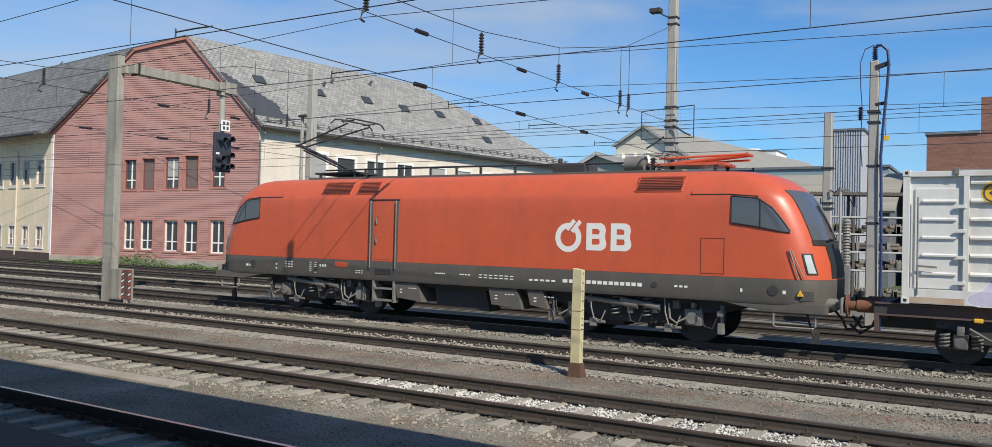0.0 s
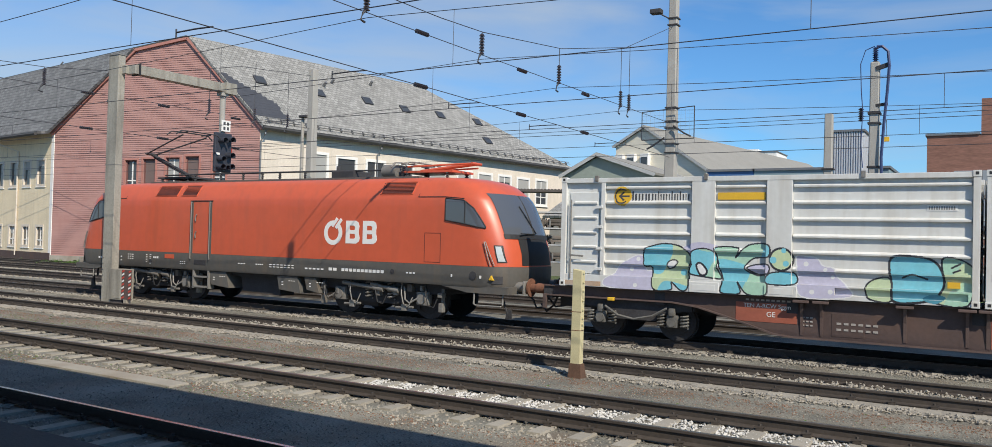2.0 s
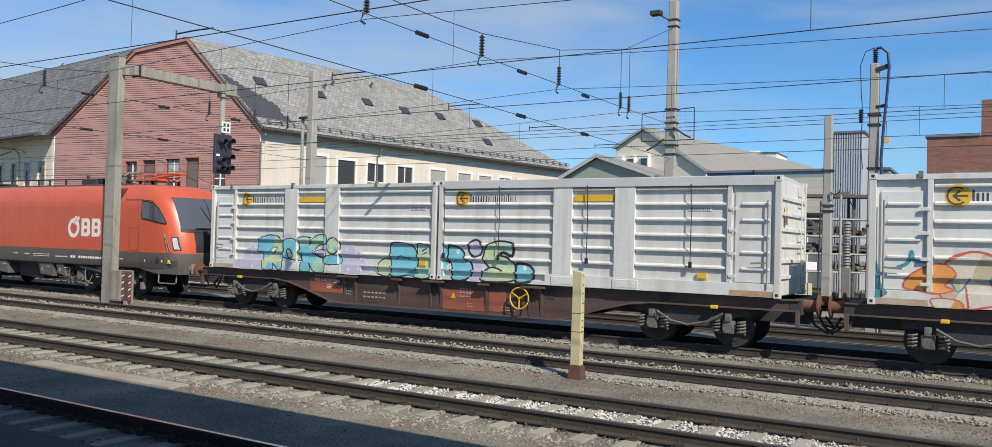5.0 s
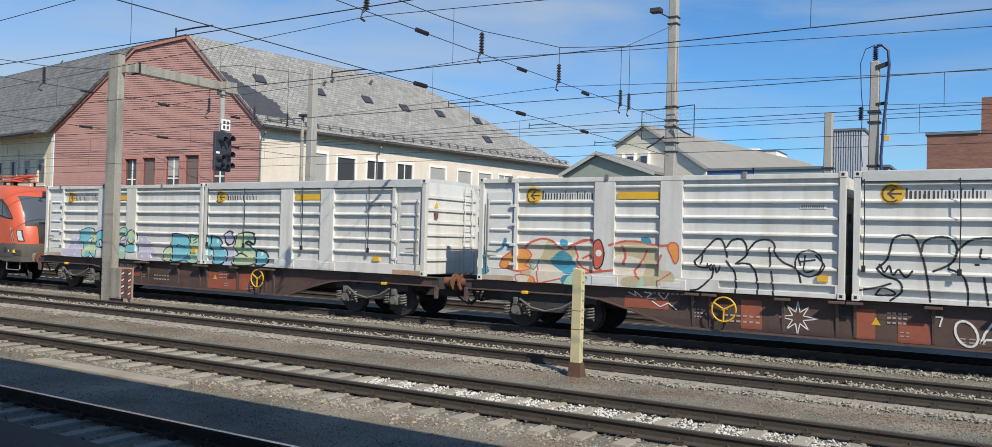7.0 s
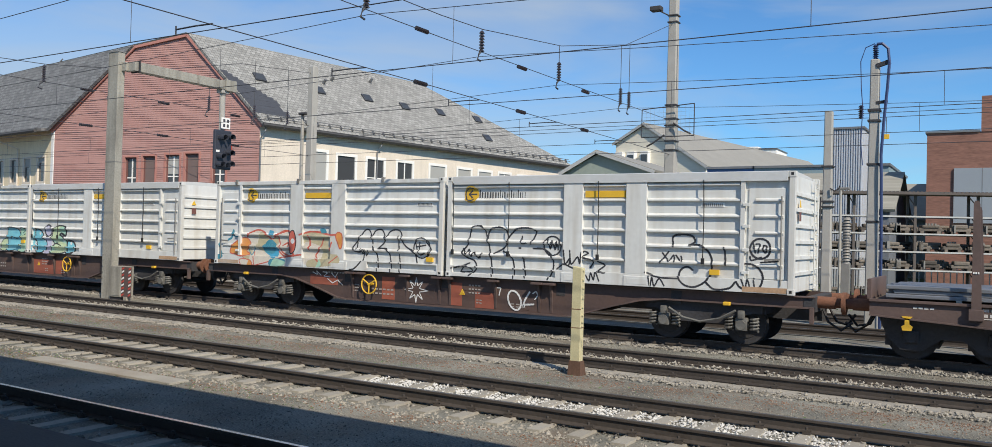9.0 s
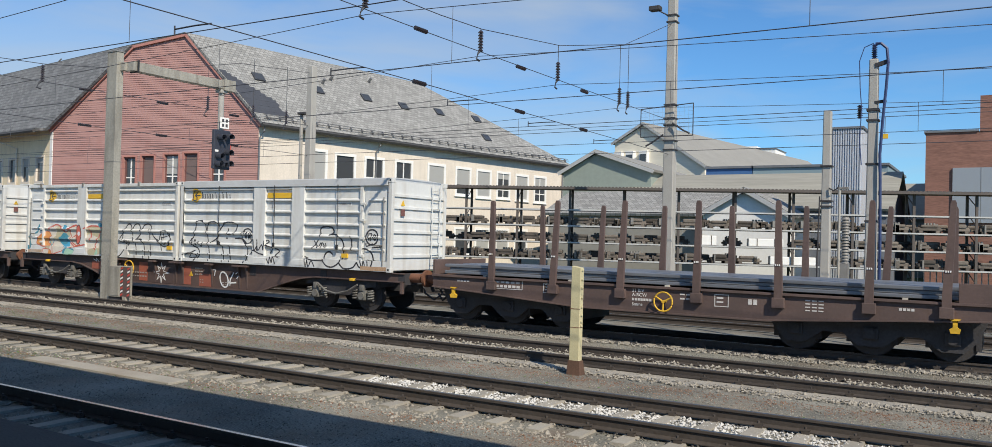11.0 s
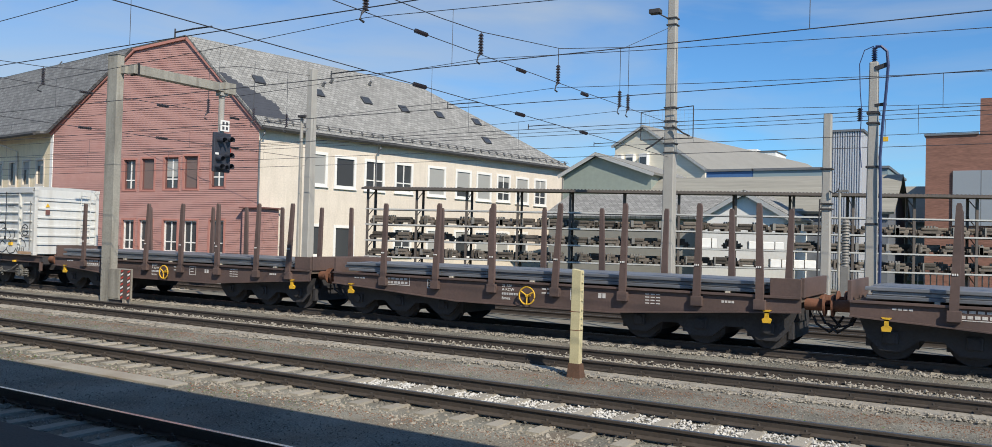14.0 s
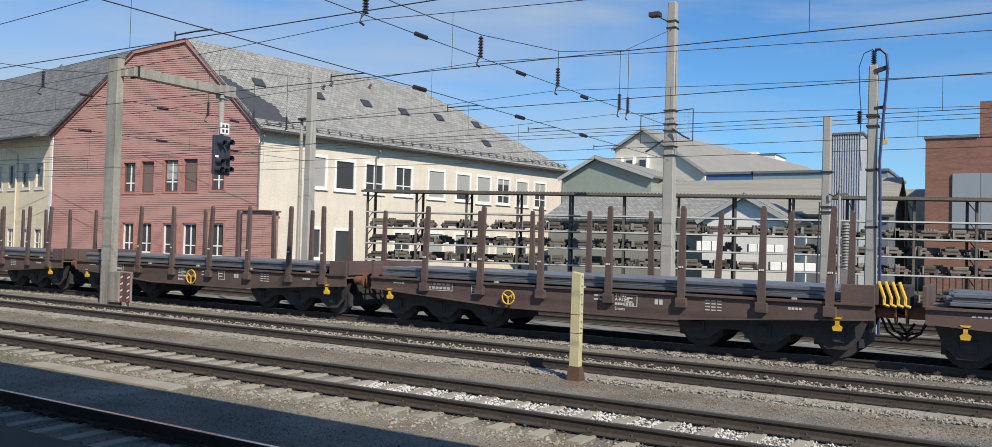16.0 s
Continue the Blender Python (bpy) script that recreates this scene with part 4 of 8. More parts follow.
    for x in (-3.9, -2.6, -1.5, -0.6, 0.2, 1.3):
        bm = bmesh.new()
        insulator(bm, x, -0.6, 4.02, 0.24, 0.06)
        part("insulator", bm, "black", v)
    part("roof_cable", tube(bmesh.new(), [(-5.5, -0.6, 4.27), (-2.6, -0.6, 4.28), (1.3, -0.6, 4.27), (4.4, -0.6, 4.25)], 0.03), "black", v)
    bm = bmesh.new()
    box(bm, 2.5, 3.4, -0.7, 0.1, 4.02, 4.26, bevel=0.03)
    rod(bm, (2.6, -0.5, 4.26), (2.6, -0.5, 4.42), 0.06)
    part("circuit_breaker", bm, "black", v)
    bm = bmesh.new()
    rod(bm, (4.45, -0.5, 4.22), (4.95, -0.5, 4.22), 0.2, seg=16)
    part("transformer", bm, "steel", v, smooth=True)
    for x, y, h in ((5.15, -0.5, 0.35), (5.3, 0.4, 0.4), (4.7, 0.3, 0.3)):
        bm = bmesh.new()
        insulator(bm, x, y, 4.02, h, 0.1)
        part("insulator", bm, "porcelain", v)
    pantograph(v, -5.1, True)
    pantograph(v, 6.0, False)
    return v


def bogie_fittings(bg, c, seed):
    """Pipes, valves, brackets and covers hung on the near side of a locomotive bogie."""
    g = random.Random(seed)
    for k in range(9):
        x = c - 2.1 + k * 0.52 + g.uniform(-0.1, 0.1)
        z = g.uniform(0.55, 0.88)
        part("bracket", B(x, x + g.uniform(0.08, 0.2), -1.3, -1.1, z, z + g.uniform(0.1, 0.22), bevel=0.012), "steel" if k % 3 else "grey", bg)
    for k in range(5):
        x = c - 1.9 + k * 0.9 + g.uniform(-0.15, 0.15)
        bm = bmesh.new()
        tube(bm, [(x, -1.3, 1.0), (x + 0.03, -1.36, 0.7), (x + 0.12, -1.37, 0.42), (x + 0.3, -1.36, 0.38), (x + 0.38, -1.3, 0.62)], 0.018)
        part("hose", bm, "steel" if k % 2 else "rubber", bg)
    for x in (c - 0.95, c + 0.95):
        bm = bmesh.new()
        rod(bm, (x - 0.3, -1.28, 0.3), (x + 0.3, -1.28, 0.34), 0.035)
        box(bm, x - 0.09, x + 0.09, -1.33, -1.24, 0.22, 0.42, bevel=0.02)
        part("brake_caliper", bm, "steel", bg)


def spring(bm, x, y, z0, z1, r, turns=5, wire=0.022):
    pts = [(x + r * math.cos(k * math.tau / 8), y + r * math.sin(k * math.tau / 8), z0 + (z1 - z0) * k / (8 * turns)) for k in range(8 * turns + 1)]
    tube(bm, pts, wire, 5)


def bogie_bm(c, half, loco=False):
    bm = bmesh.new()
    e = half + (0.62 if loco else 0.45)
    for s in (-1, 1):
        y0, y1 = (s * 1.12, s * 0.98) if s > 0 else (s * 1.12, s * 0.98)
        h = 0.12 if loco else 0.05
        prism(bm, [(c - e, 0.72), (c - half - 0.25, 0.72), (c - half + 0.35, 0.62 - h), (c - 0.5, 0.5 - h), (c + 0.5, 0.5 - h), (c + half - 0.35, 0.62 - h), (c + half + 0.25, 0.72),
                   (c + e, 0.72), (c + e, 0.9), (c - e, 0.9)], "y", min(y0, y1), max(y0, y1))
    box(bm, c - 0.35, c + 0.35, -1.05, 1.05, 0.55, 0.9)
    for x in (c - e, c + e):
        box(bm, x - 0.06, x + 0.06, -1.05, 1.05, 0.72, 0.88)
    if loco:
        for k in (-0.75, 0.75):
            box(bm, c + k - 0.45, c + k + 0.45, -0.9, 0.9, 0.25, 0.75)
    return bm


def pantograph(v, x, raised):
    p = part("pantograph", B(x - 0.9, x + 0.9, -0.55, 0.55, 4.16, 4.22), "black" if raised else "red", v, "raised dark pantograph" if raised else "folded red pantograph")
    for dx in (-0.7, 0.7):
        for y in (-0.5, 0.5):
            bm = bmesh.new()
            insulator(bm, x + dx, y, 4.0, 0.18, 0.07)
            part("insulator", bm, "black", p)
    mat = "black" if raised else "red"
    if raised:
        knee, head = (x - 2.05, 5.15), (x + 0.35, 5.84)
    else:
        knee, head = (x + 1.35, 4.42), (x - 0.7, 4.46)
    bm = bmesh.new()
    base = (x + (0.3 if raised else -0.6), 4.24)
    rod(bm, (base[0], 0, base[1]), (knee[0], 0, knee[1]), 0.055)
    rod(bm, (base[0] - 0.35, 0.15, base[1]), (knee[0], 0.1, knee[1] - 0.12), 0.025)
    part("lower_arm", bm, mat, p)
    bm = bmesh.new()
    for y in (-0.32, 0.32):
        rod(bm, (knee[0], y * 0.6, knee[1]), (head[0], y * 1.6, head[1] - 0.12), 0.028)
    rod(bm, (knee[0], -0.25, knee[1]), (knee[0], 0.25, knee[1]), 0.04)
    part("upper_arm", bm, mat, p)
    bm = bmesh.new()
    for dx in (-0.25, 0.25):
        tube(bm, [(head[0] + dx, -0.98, head[1] - 0.16), (head[0] + dx, -0.8, head[1] - 0.02), (head[0] + dx, -0.55, head[1]), (head[0] + dx, 0.55, head[1]),
                  (head[0] + dx, 0.8, head[1] - 0.02), (head[0] + dx, 0.98, head[1] - 0.16)], 0.024)
    for y in (-0.5, 0.5):
        rod(bm, (head[0] - 0.25, y, head[1] - 0.04), (head[0] + 0.25, y, head[1] - 0.04), 0.02)
    part("collector_head", bm, "black" if raised else "steel", p)


# container: x from its left end, y = 0 in the middle
CL, CW, CZ0, CZ1 = 9.05, 1.36, 1.19, 3.84
RIBS = (3.6, 3.24, 2.88, 2.515, 2.165, 1.8)
PILLARS = {True: ((3.32, 3.86), (5.0, 5.54)), False: ((3.5, 4.02), (5.16, 5.68))}  # by the side on which the door lies
RAIL_LOW, RAIL_TOP = 1.49, 3.73
RECESS = {True: (6.42, 8.86), False: (0.2, 3.3)}  # where the bottom rail is set back


def surface(x, z, door_left):
    """How far out the near side lies at x, z."""
    y = CW - 0.09
    ra, rb = RECESS[door_left]
    if ra < x < rb and 1.3 < z < RAIL_LOW - 0.035:
        return CW - 0.09
    if x < 0.13 or x > CL - 0.13 or z < RAIL_LOW or z > RAIL_TOP or any(a < x < b for a, b in PILLARS[door_left]):
        return CW - 0.006
    for r in RIBS:
        if -0.02 < z - r < 0.03:
            return CW - 0.02
        if -0.06 < z - r < 0.06:
            return CW - 0.05
    return y


def container(u, door_left, tarp, name="bulk_container", label=""):
    v = vehicle(name, u, label, "container")
    pil = PILLARS[door_left]
    # shell
    for s in (-1, 1):
        y0, y1 = sorted((s * (CW - 0.09), s * (CW - 0.13)))
        part("side_wall", B(0.1, CL - 0.1, y0, y1, CZ0 + 0.05, CZ1 - 0.05), "white", v)
    bm = bmesh.new()
    box(bm, 0.1, CL - 0.1, -CW + 0.1, CW - 0.1, CZ0 + 0.02, CZ0 + 0.1)
    for x in (0.05, CL - 0.09):
        box(bm, x, x + 0.04, -CW + 0.1, CW - 0.1, CZ0 + 0.05, CZ1 - 0.05)
    part("shell", bm, "white", v)
    for x in (0.0, CL - 0.13):
        for y in (-CW, CW - 0.13):
            q = part("corner_post", B(x, x + 0.13, y, y + 0.13, CZ0, CZ1 + 0.02, bevel=0.008), "white", v)
            for z in (CZ0 - 0.005, CZ1 - 0.1):
                bm = B(x - 0.01, x + 0.14, y - 0.012, y + 0.142, z, z + 0.13, bevel=0.01)
                part("corner_casting", bm, "white", q)
                side = y - 0.014 if y < 0 else y + 0.13
                part("casting_hole", B(x + 0.035, x + 0.095, side, side + 0.014, z + 0.04, z + 0.1), "rubber", q)
    for y in (-CW, CW - 0.08):
        part("top_rail", B(0.13, CL - 0.13, y, y + 0.08, RAIL_TOP, CZ1, bevel=0.01), "white", v)
        ra, rb = RECESS[door_left]
        for a, b, z0, z1 in ((0.13, ra, CZ0 + 0.01, RAIL_LOW), (rb, CL - 0.13, CZ0 + 0.01, RAIL_LOW), (ra, rb, CZ0 + 0.01, 1.3), (ra, rb, RAIL_LOW - 0.035, RAIL_LOW)):
            part("bottom_rail", B(a, b, y + 0.004, y + 0.08, z0, z1, bevel=0.008), "white", v)
        for a, b in PILLARS[door_left]:
            part("pillar", B(a, b, y + (0.006 if y < 0 else -0.02), y + (0.1 if y < 0 else 0.06), RAIL_LOW, RAIL_TOP, bevel=0.008), "white", v)
            if y < 0:
                part("forklift_pocket", B(a - 0.02, b + 0.12, y - 0.012, y + 0.02, 1.2, 1.44, bevel=0.012), "white", v)
                part("pocket_cover", B(a + 0.06, b + 0.04, y - 0.017, y - 0.011, 1.25, 1.38, bevel=0.003), "white", v)
    spans = [(0.13, pil[0][0]), (pil[0][1], pil[1][0]), (pil[1][1], CL - 0.13)]
    dx0, dx1 = (0.22, 1.0) if door_left else (CL - 1.0, CL - 0.22)
    post = 1.12 if door_left else CL - 1.12
    for s in (-1, 1):
        for a, b in spans:
            parts_ = [(a, b)]
            if a < post < b:
                parts_ = [(a, post - 0.05), (post + 0.05, b)]
            for a2, b2 in parts_:
                isdoor = (a2 < 0.2 and door_left and b2 < 1.3) or (not door_left and b2 > CL - 0.2 and a2 > CL - 1.3)
                for r in RIBS:
                    if isdoor and (r > 3.5):
                        continue
                    aa, bb = (a2 + 0.22, b2 - 0.12) if isdoor else (a2 + 0.02, b2 - 0.02)
                    bm = bmesh.new()
                    prism(bm, [(-CW + 0.093, r - 0.035), (-CW + 0.022, r - 0.02), (-CW + 0.02, r + 0.012), (-CW + 0.093, r + 0.06)], "x", aa, bb)
                    if s > 0:
                        bmesh.ops.transform(bm, matrix=Matrix.Diagonal((1, -1, 1, 1)), verts=bm.verts)
                        bmesh.ops.reverse_faces(bm, faces=bm.faces)
                    part("rib", bm, "white", v)
    # side door
    d = part("door", B(dx0, dx1, -CW + 0.06, -CW + 0.1, 1.51, 3.5, bevel=0.008), "white", v)
    part("door_post", B(post - 0.05, post + 0.05, -CW + 0.004, -CW + 0.1, RAIL_LOW, RAIL_TOP, bevel=0.006), "white", v)
    hx = dx1 + 0.04 if door_left else dx0 - 0.04
    for z in (1.6, 2.1, 2.62, 3.1):
        part("hinge", B(hx - 0.08, hx + 0.08, -CW - 0.02, -CW + 0.02, z, z + 0.07, bevel=0.008), "white", d)
    lx = dx0 + 0.06 if door_left else dx1 - 0.06
    bm = bmesh.new()
    rod(bm, (lx, -CW - 0.01, 1.38), (lx, -CW - 0.01, 3.32), 0.017)
    beam(bm, (lx, -CW - 0.02, 1.95), (lx + (0.35 if door_left else -0.35), -CW - 0.02, 1.93), 0.02, 0.04)
    part("locking_bar", bm, "steel", d)
    part("rust_patch", B(dx0 - 0.1, dx1 + 0.1, -CW + 0.001, -CW + 0.006, 1.215, 1.33), "rust_streak", v)
    # ends with ladders and ribs
    for x, s in ((0.05, -1), (CL - 0.05, 1)):
        for r in (3.4, 3.05, 2.7, 2.35, 2.0, 1.65):
            part("end_rib", B(min(x, x + s * 0.045), max(x, x + s * 0.045), -CW + 0.14, CW - 0.14, r - 0.05, r + 0.03, bevel=0.006), "white", v)
        bm = bmesh.new()
        lx = x + s * 0.1
        for y in (0.55, 0.95):
            rod(bm, (lx, y, 1.3), (lx, y, 3.8), 0.016)
        for k in range(9):
            rod(bm, (lx, 0.55, 1.45 + k * 0.27), (lx, 0.95, 1.45 + k * 0.27), 0.012)
        part("ladder", bm, "white", v)
        fx = x + s * 0.048
        bm = prism(bmesh.new(), [(-0.93, 3.1), (-0.75, 3.1), (-0.84, 3.26)], "x", min(fx, fx + s * 0.01), max(fx, fx + s * 0.01))
        part("warning_triangle", bm, "yellow", v)
        part("notice_plate", B(min(fx, fx + s * 0.01), max(fx, fx + s * 0.01), -0.92, -0.75, 2.8, 3.0), "casing_dark", v)
    # cover
    if tarp:
        bm = bmesh.new()
        n = 12
        out = []
        for i in range(n + 1):
            a = math.pi * i / n
            out.append((-math.cos(a) * (CW + 0.012), 3.86 + 0.06 * math.sin(a)))
        out = [(-CW - 0.016, 3.66)] + out + [(CW + 0.016, 3.66)]
        prism(bm, out, "x", 0.16, CL - 0.16)
        c = part("cover", bm, "tarp", v, "white tarpaulin cover pulled over the top", smooth=True)
        for sx in (0.2, 1.93, 4.45, 7.05):
            bm = bmesh.new()
            tube(bm, [(sx, -CW - 0.03, 3.7), (sx + 0.02, -CW - 0.03, 2.9), (sx + 0.01, -CW - 0.03, 1.9)], 0.012)
            box(bm, sx - 0.03, sx + 0.05, -CW - 0.05, -CW - 0.01, 1.78, 1.92, bevel=0.01)
            part("strap", bm, "rubber", c)
    else:
        for sx in (0.9, 3.6, 6.9):
            part("lid_latch", B(sx, sx + 0.09, -CW - 0.03, -CW + 0.06, 3.76, 3.9, bevel=0.01), "steel", v)
        part("cover", B(0.14, CL - 0.14, -CW + 0.09, CW - 0.09, 3.76, 3.83, bevel=0.02), "tarp", v)
    # yellow plate, number plate, label
    part("yellow_plate", B(pil[0][1] + 0.05, pil[1][0] - 0.04, -CW + 0.05, -CW + 0.088, 3.31, 3.47), "yellow", v)
    bm = bmesh.new()
    nx = 8.15 if door_left else 7.0
    bars(bm, nx, 3.1, 0.48, 0.1, -CW + 0.079, 11, gap=0.4)
    part("number_plate", B(nx - 0.03, nx + 0.51, -CW + 0.08, -CW + 0.088, 3.08, 3.19), "window_white", v)
    part("number_mark", bm, "steel", v)["kind"] = "stuff"
    part("label_plate", B(8.5 if door_left else 7.2, 8.72 if door_left else 7.42, -CW + 0.03, -CW + 0.088, 1.55, 1.67), "yellow", v)
    return v


def y25_bogie(v, c, metal="steel"):
    bg = part("bogie_frame", bogie_bm(c, 0.9), "black", v)
    for x in (c - 0.9, c + 0.9):
        wheelset(v, x, 0.46)
        bm = bmesh.new()
        box(bm, x - 0.13, x + 0.13, -1.2, -1.0, 0.33, 0.62, bevel=0.03)
        rod(bm, (x, -1.2, 0.46), (x, -1.25, 0.46), 0.11, seg=12)
        box(bm, x - 0.07, x + 0.07, -1.24, -1.1, 0.6, 0.78, bevel=0.02)
        part("axle_box", bm, metal, bg, smooth=True)
        for dx in (-0.28, 0.28):
            bm = bmesh.new()
            spring(bm, x + dx, -1.12, 0.33, 0.62, 0.09, 4, 0.024)
            part("spring", bm, metal, bg)
    bm = bmesh.new()
    tube(bm, [(c - 0.75, -1.27, 0.75), (c - 0.4, -1.3, 0.55), (c, -1.3, 0.48), (c + 0.45, -1.3, 0.58), (c + 0.8, -1.27, 0.78)], 0.03)
    part("brake_hose", bm, metal, bg)
    return bg


def three_axle_bogie(v, c):
    """A heavy bogie with three wheelsets behind deep side plates."""
    bm = bmesh.new()
    for y in (-1.06, 0.98):
        prism(bm, [(c - 2.15, 0.95), (c + 2.15, 0.95), (c + 1.95, 0.45), (c + 1.7, 0.2), (c + 1.3, 0.2), (c + 0.95, 0.45), (c + 0.55, 0.45), (c + 0.25, 0.2), (c - 0.25, 0.2), (c - 0.55, 0.45), (c - 0.95, 0.45), (c - 1.3, 0.2), (c - 1.7, 0.2), (c - 1.95, 0.45)], "y", y, y + 0.08)
    bg = part("bogie_frame", bm, "black", v)
    part("bolster", B(c - 1.9, c + 1.9, -1.0, 1.0, 0.62, 0.93), "black", bg)
    for x in (c - 1.5, c, c + 1.5):
        wheelset(v, x, 0.46)
        bm = bmesh.new()
        box(bm, x - 0.15, x + 0.15, -1.12, -1.04, 0.34, 0.6, bevel=0.03)
        rod(bm, (x, -1.12, 0.46), (x, -1.15, 0.46), 0.1, seg=12)
        part("axle_box", bm, "black", bg)
        for dx in (-0.45, 0.45):
            bm = bmesh.new()
            box(bm, x + dx - 0.05, x + dx + 0.05, -0.85, 0.85, 0.25, 0.62)
            part("brake_block", bm, "black", bg)


def buffers(v, half, zc=1.05):
    for s in (-1, 1):
        for y in (-0.875, 0.875):
            bm = bmesh.new()
            rod(bm, (s * half, y, zc), (s * (half + 0.38), y, zc), 0.13, seg=14)
            rod(bm, (s * (half + 0.3), y, zc), (s * (half + 0.55), y, zc), 0.105, seg=14)
            rod(bm, (s * (half + 0.55), y, zc), (s * (half + 0.59), y, zc), 0.24, seg=20)
            part("buffer", bm, "rust", v, "rusty round buffer", smooth=True)
        bm = bmesh.new()
        beam(bm, (s * half, 0, 1.0), (s * (half + 0.55), 0, 0.95), 0.12, 0.1)
        tube(bm, [(s * half, -0.35, 0.95), (s * (half + 0.15), -0.4, 0.6), (s * (half + 0.4), -0.3, 0.42), (s * (half + 0.62), -0.2, 0.6)], 0.03)
        tube(bm, [(s * half, 0.35, 0.95), (s * (half + 0.2), 0.4, 0.55), (s * (half + 0.45), 0.3, 0.5), (s * (half + 0.62), 0.2, 0.75)], 0.03)
        part("coupling", bm, "black", v)


def handwheel(v, x, y, z, r):
    bm = bmesh.new()
    n = 28
    tube(bm, [(x + r * math.cos(math.tau * k / n), y, z + r * math.sin(math.tau * k / n)) for k in range(n + 1)], 0.02)
    for k in range(3):
        a = 0.5 + math.tau * k / 3
        rod(bm, (x, y, z), (x + r * math.cos(a), y, z + r * math.sin(a)), 0.02)
    rod(bm, (x, y - 0.03, z), (x, y + 0.25, z), 0.035)
    part("handbrake_wheel", bm, "yellow", v, "yellow handbrake wheel")


def container_wagon(u, tag):
    v = vehicle("container_wagon", u, "red-brown well-beam container wagon with peeling repainted patches", "freight wagon")
    H = 9.55
    bm = bmesh.new()
    sole = [(-H, 1.17), (H, 1.17), (H, 0.93), (6.2, 0.93), (5.6, 0.86), (4.9, 0.68), (3.9, 0.38), (3.5, 0.34), (-3.5, 0.34), (-3.9, 0.38), (-4.9, 0.68), (-5.6, 0.86), (-6.2, 0.93), (-H, 0.93)]
    prism(bm, sole, "y", -1.19, -1.14)
    part("sole_bar", bm, "wagon_red", v, "red-brown fish-bellied sole bar")
    bm = prism(bmesh.new(), sole, "y", 1.14, 1.19)
    part("sole_bar", bm, "wagon_red", v)
    bm = bmesh.new()
    for a, b in zip(sole[2:], sole[3:]):
        beam(bm, (a[0], -1.19, a[1]), (b[0], -1.19, b[1]), 0.13, 0.035)
    box(bm, -H, H, -1.24, -1.1, 1.15, 1.175)
    part("flange", bm, "wagon_brown", v)
    for x in (-H + 0.1, -6.5, -3.5, 0, 3.5, 6.5, H - 0.1):
        part("cross_member", B(x - 0.12, x + 0.12, -1.2, 1.2, 0.85, 1.16), "black", v)
    part("centre_sill", B(-H, H, -0.3, 0.3, 0.6, 1.1), "black", v)
    for x in (-3.3, -2.9, -1.3, 0.15, -0.2, 1.6, 2.9, 3.25):
        bm = bmesh.new()
        prism(bm, [(-1.33, 1.15), (-1.14, 1.15), (-1.14, 0.4), (-1.2, 0.4), (-1.23, 0.8)], "x", x - 0.03, x + 0.03)
        q = part("stiffener", bm, "wagon_brown", v)
        part("container_support", B(x - 0.16, x + 0.16, -1.42, -1.25, 1.1, 1.155, bevel=0.01), "wagon_brown", q)
    patches = ((-5.0, -3.9, 0.72, 1.0), (-1.62, -0.35, 0.38, 0.95), (-2.22, -1.76, 0.42, 1.06), (0.58, 0.93, 0.82, 1.0), (0.15, 0.53, 0.4, 1.02), (2.0, 2.6, 0.42, 0.8), (0.95, 1.55, 0.38, 0.8)) if tag else \
        ((-4.72, -3.4, 0.62, 1.04), (-2.7, -2.05, 0.42, 0.9), (0.2, 1.62, 0.4, 0.94), (2.95, 3.2, 0.45, 0.9), (1.68, 2.2, 0.42, 0.96))
    for i, (a, b, c, d) in enumerate(patches):
        part("paint_patch", B(a, b, -1.196, -1.188, c, d, bevel=0.003), "patch_red" if i % 2 == 0 else "wagon_red", v)
    bm = bmesh.new()
    for x, z, w, h, n_, r_ in ((-4.5, 1.08, 1.0, 0.06, 9, 1), (-2.6, 0.55, 0.85, 0.25, 6, 2), (0.75, 0.75, 0.4, 0.3, 4, 3), (2.05, 0.47, 0.5, 0.14, 3, 2), (-3.3, 0.6, 0.25, 0.25, 3, 3), (1.0, 0.5, 0.2, 0.15, 2, 2)):
        bars(bm, x, z, w, h, -1.199, n_, r_)
    part("lettering", bm, "letter_dull", v)
    if not tag:
        side_text(v, "lettering", "GE", -4.05, 0.74, 0.16, -1.2, "window_white")
        side_text(v, "lettering", "TEN A-RCW Sggm", -4.55, 0.93, 0.13, -1.2, "window_white")
    bm = bmesh.new()
    prism(bm, [(0.45, 0.7), (0.63, 0.7), (0.54, 0.86)], "y", -1.201, -1.18)
    part("warning_triangle", bm, "yellow", v)
    handwheel(v, -2.55 if tag else 2.7, -1.38, 0.83, 0.27)
    for c in (-7.1, 7.1):
        y25_bogie(v, c, "bogie_grey")
    buffers(v, H)
    for s in (-1, 1):
        bm = bmesh.new()
        box(bm, s * 7.7 - 0.08, s * 7.7 + 0.08, -1.33, -1.2, 0.88, 0.96, bevel=0.02)
        part("valve", bm, "yellow", v)
        part("end_step", prism(bmesh.new(), [(s * 9.47, 0.6), (s * 9.55, 0.6), (s * 9.55, 0.95), (s * 9.47, 0.95)], "y", -1.3, -1.2), "wagon_brown", v)
    return v


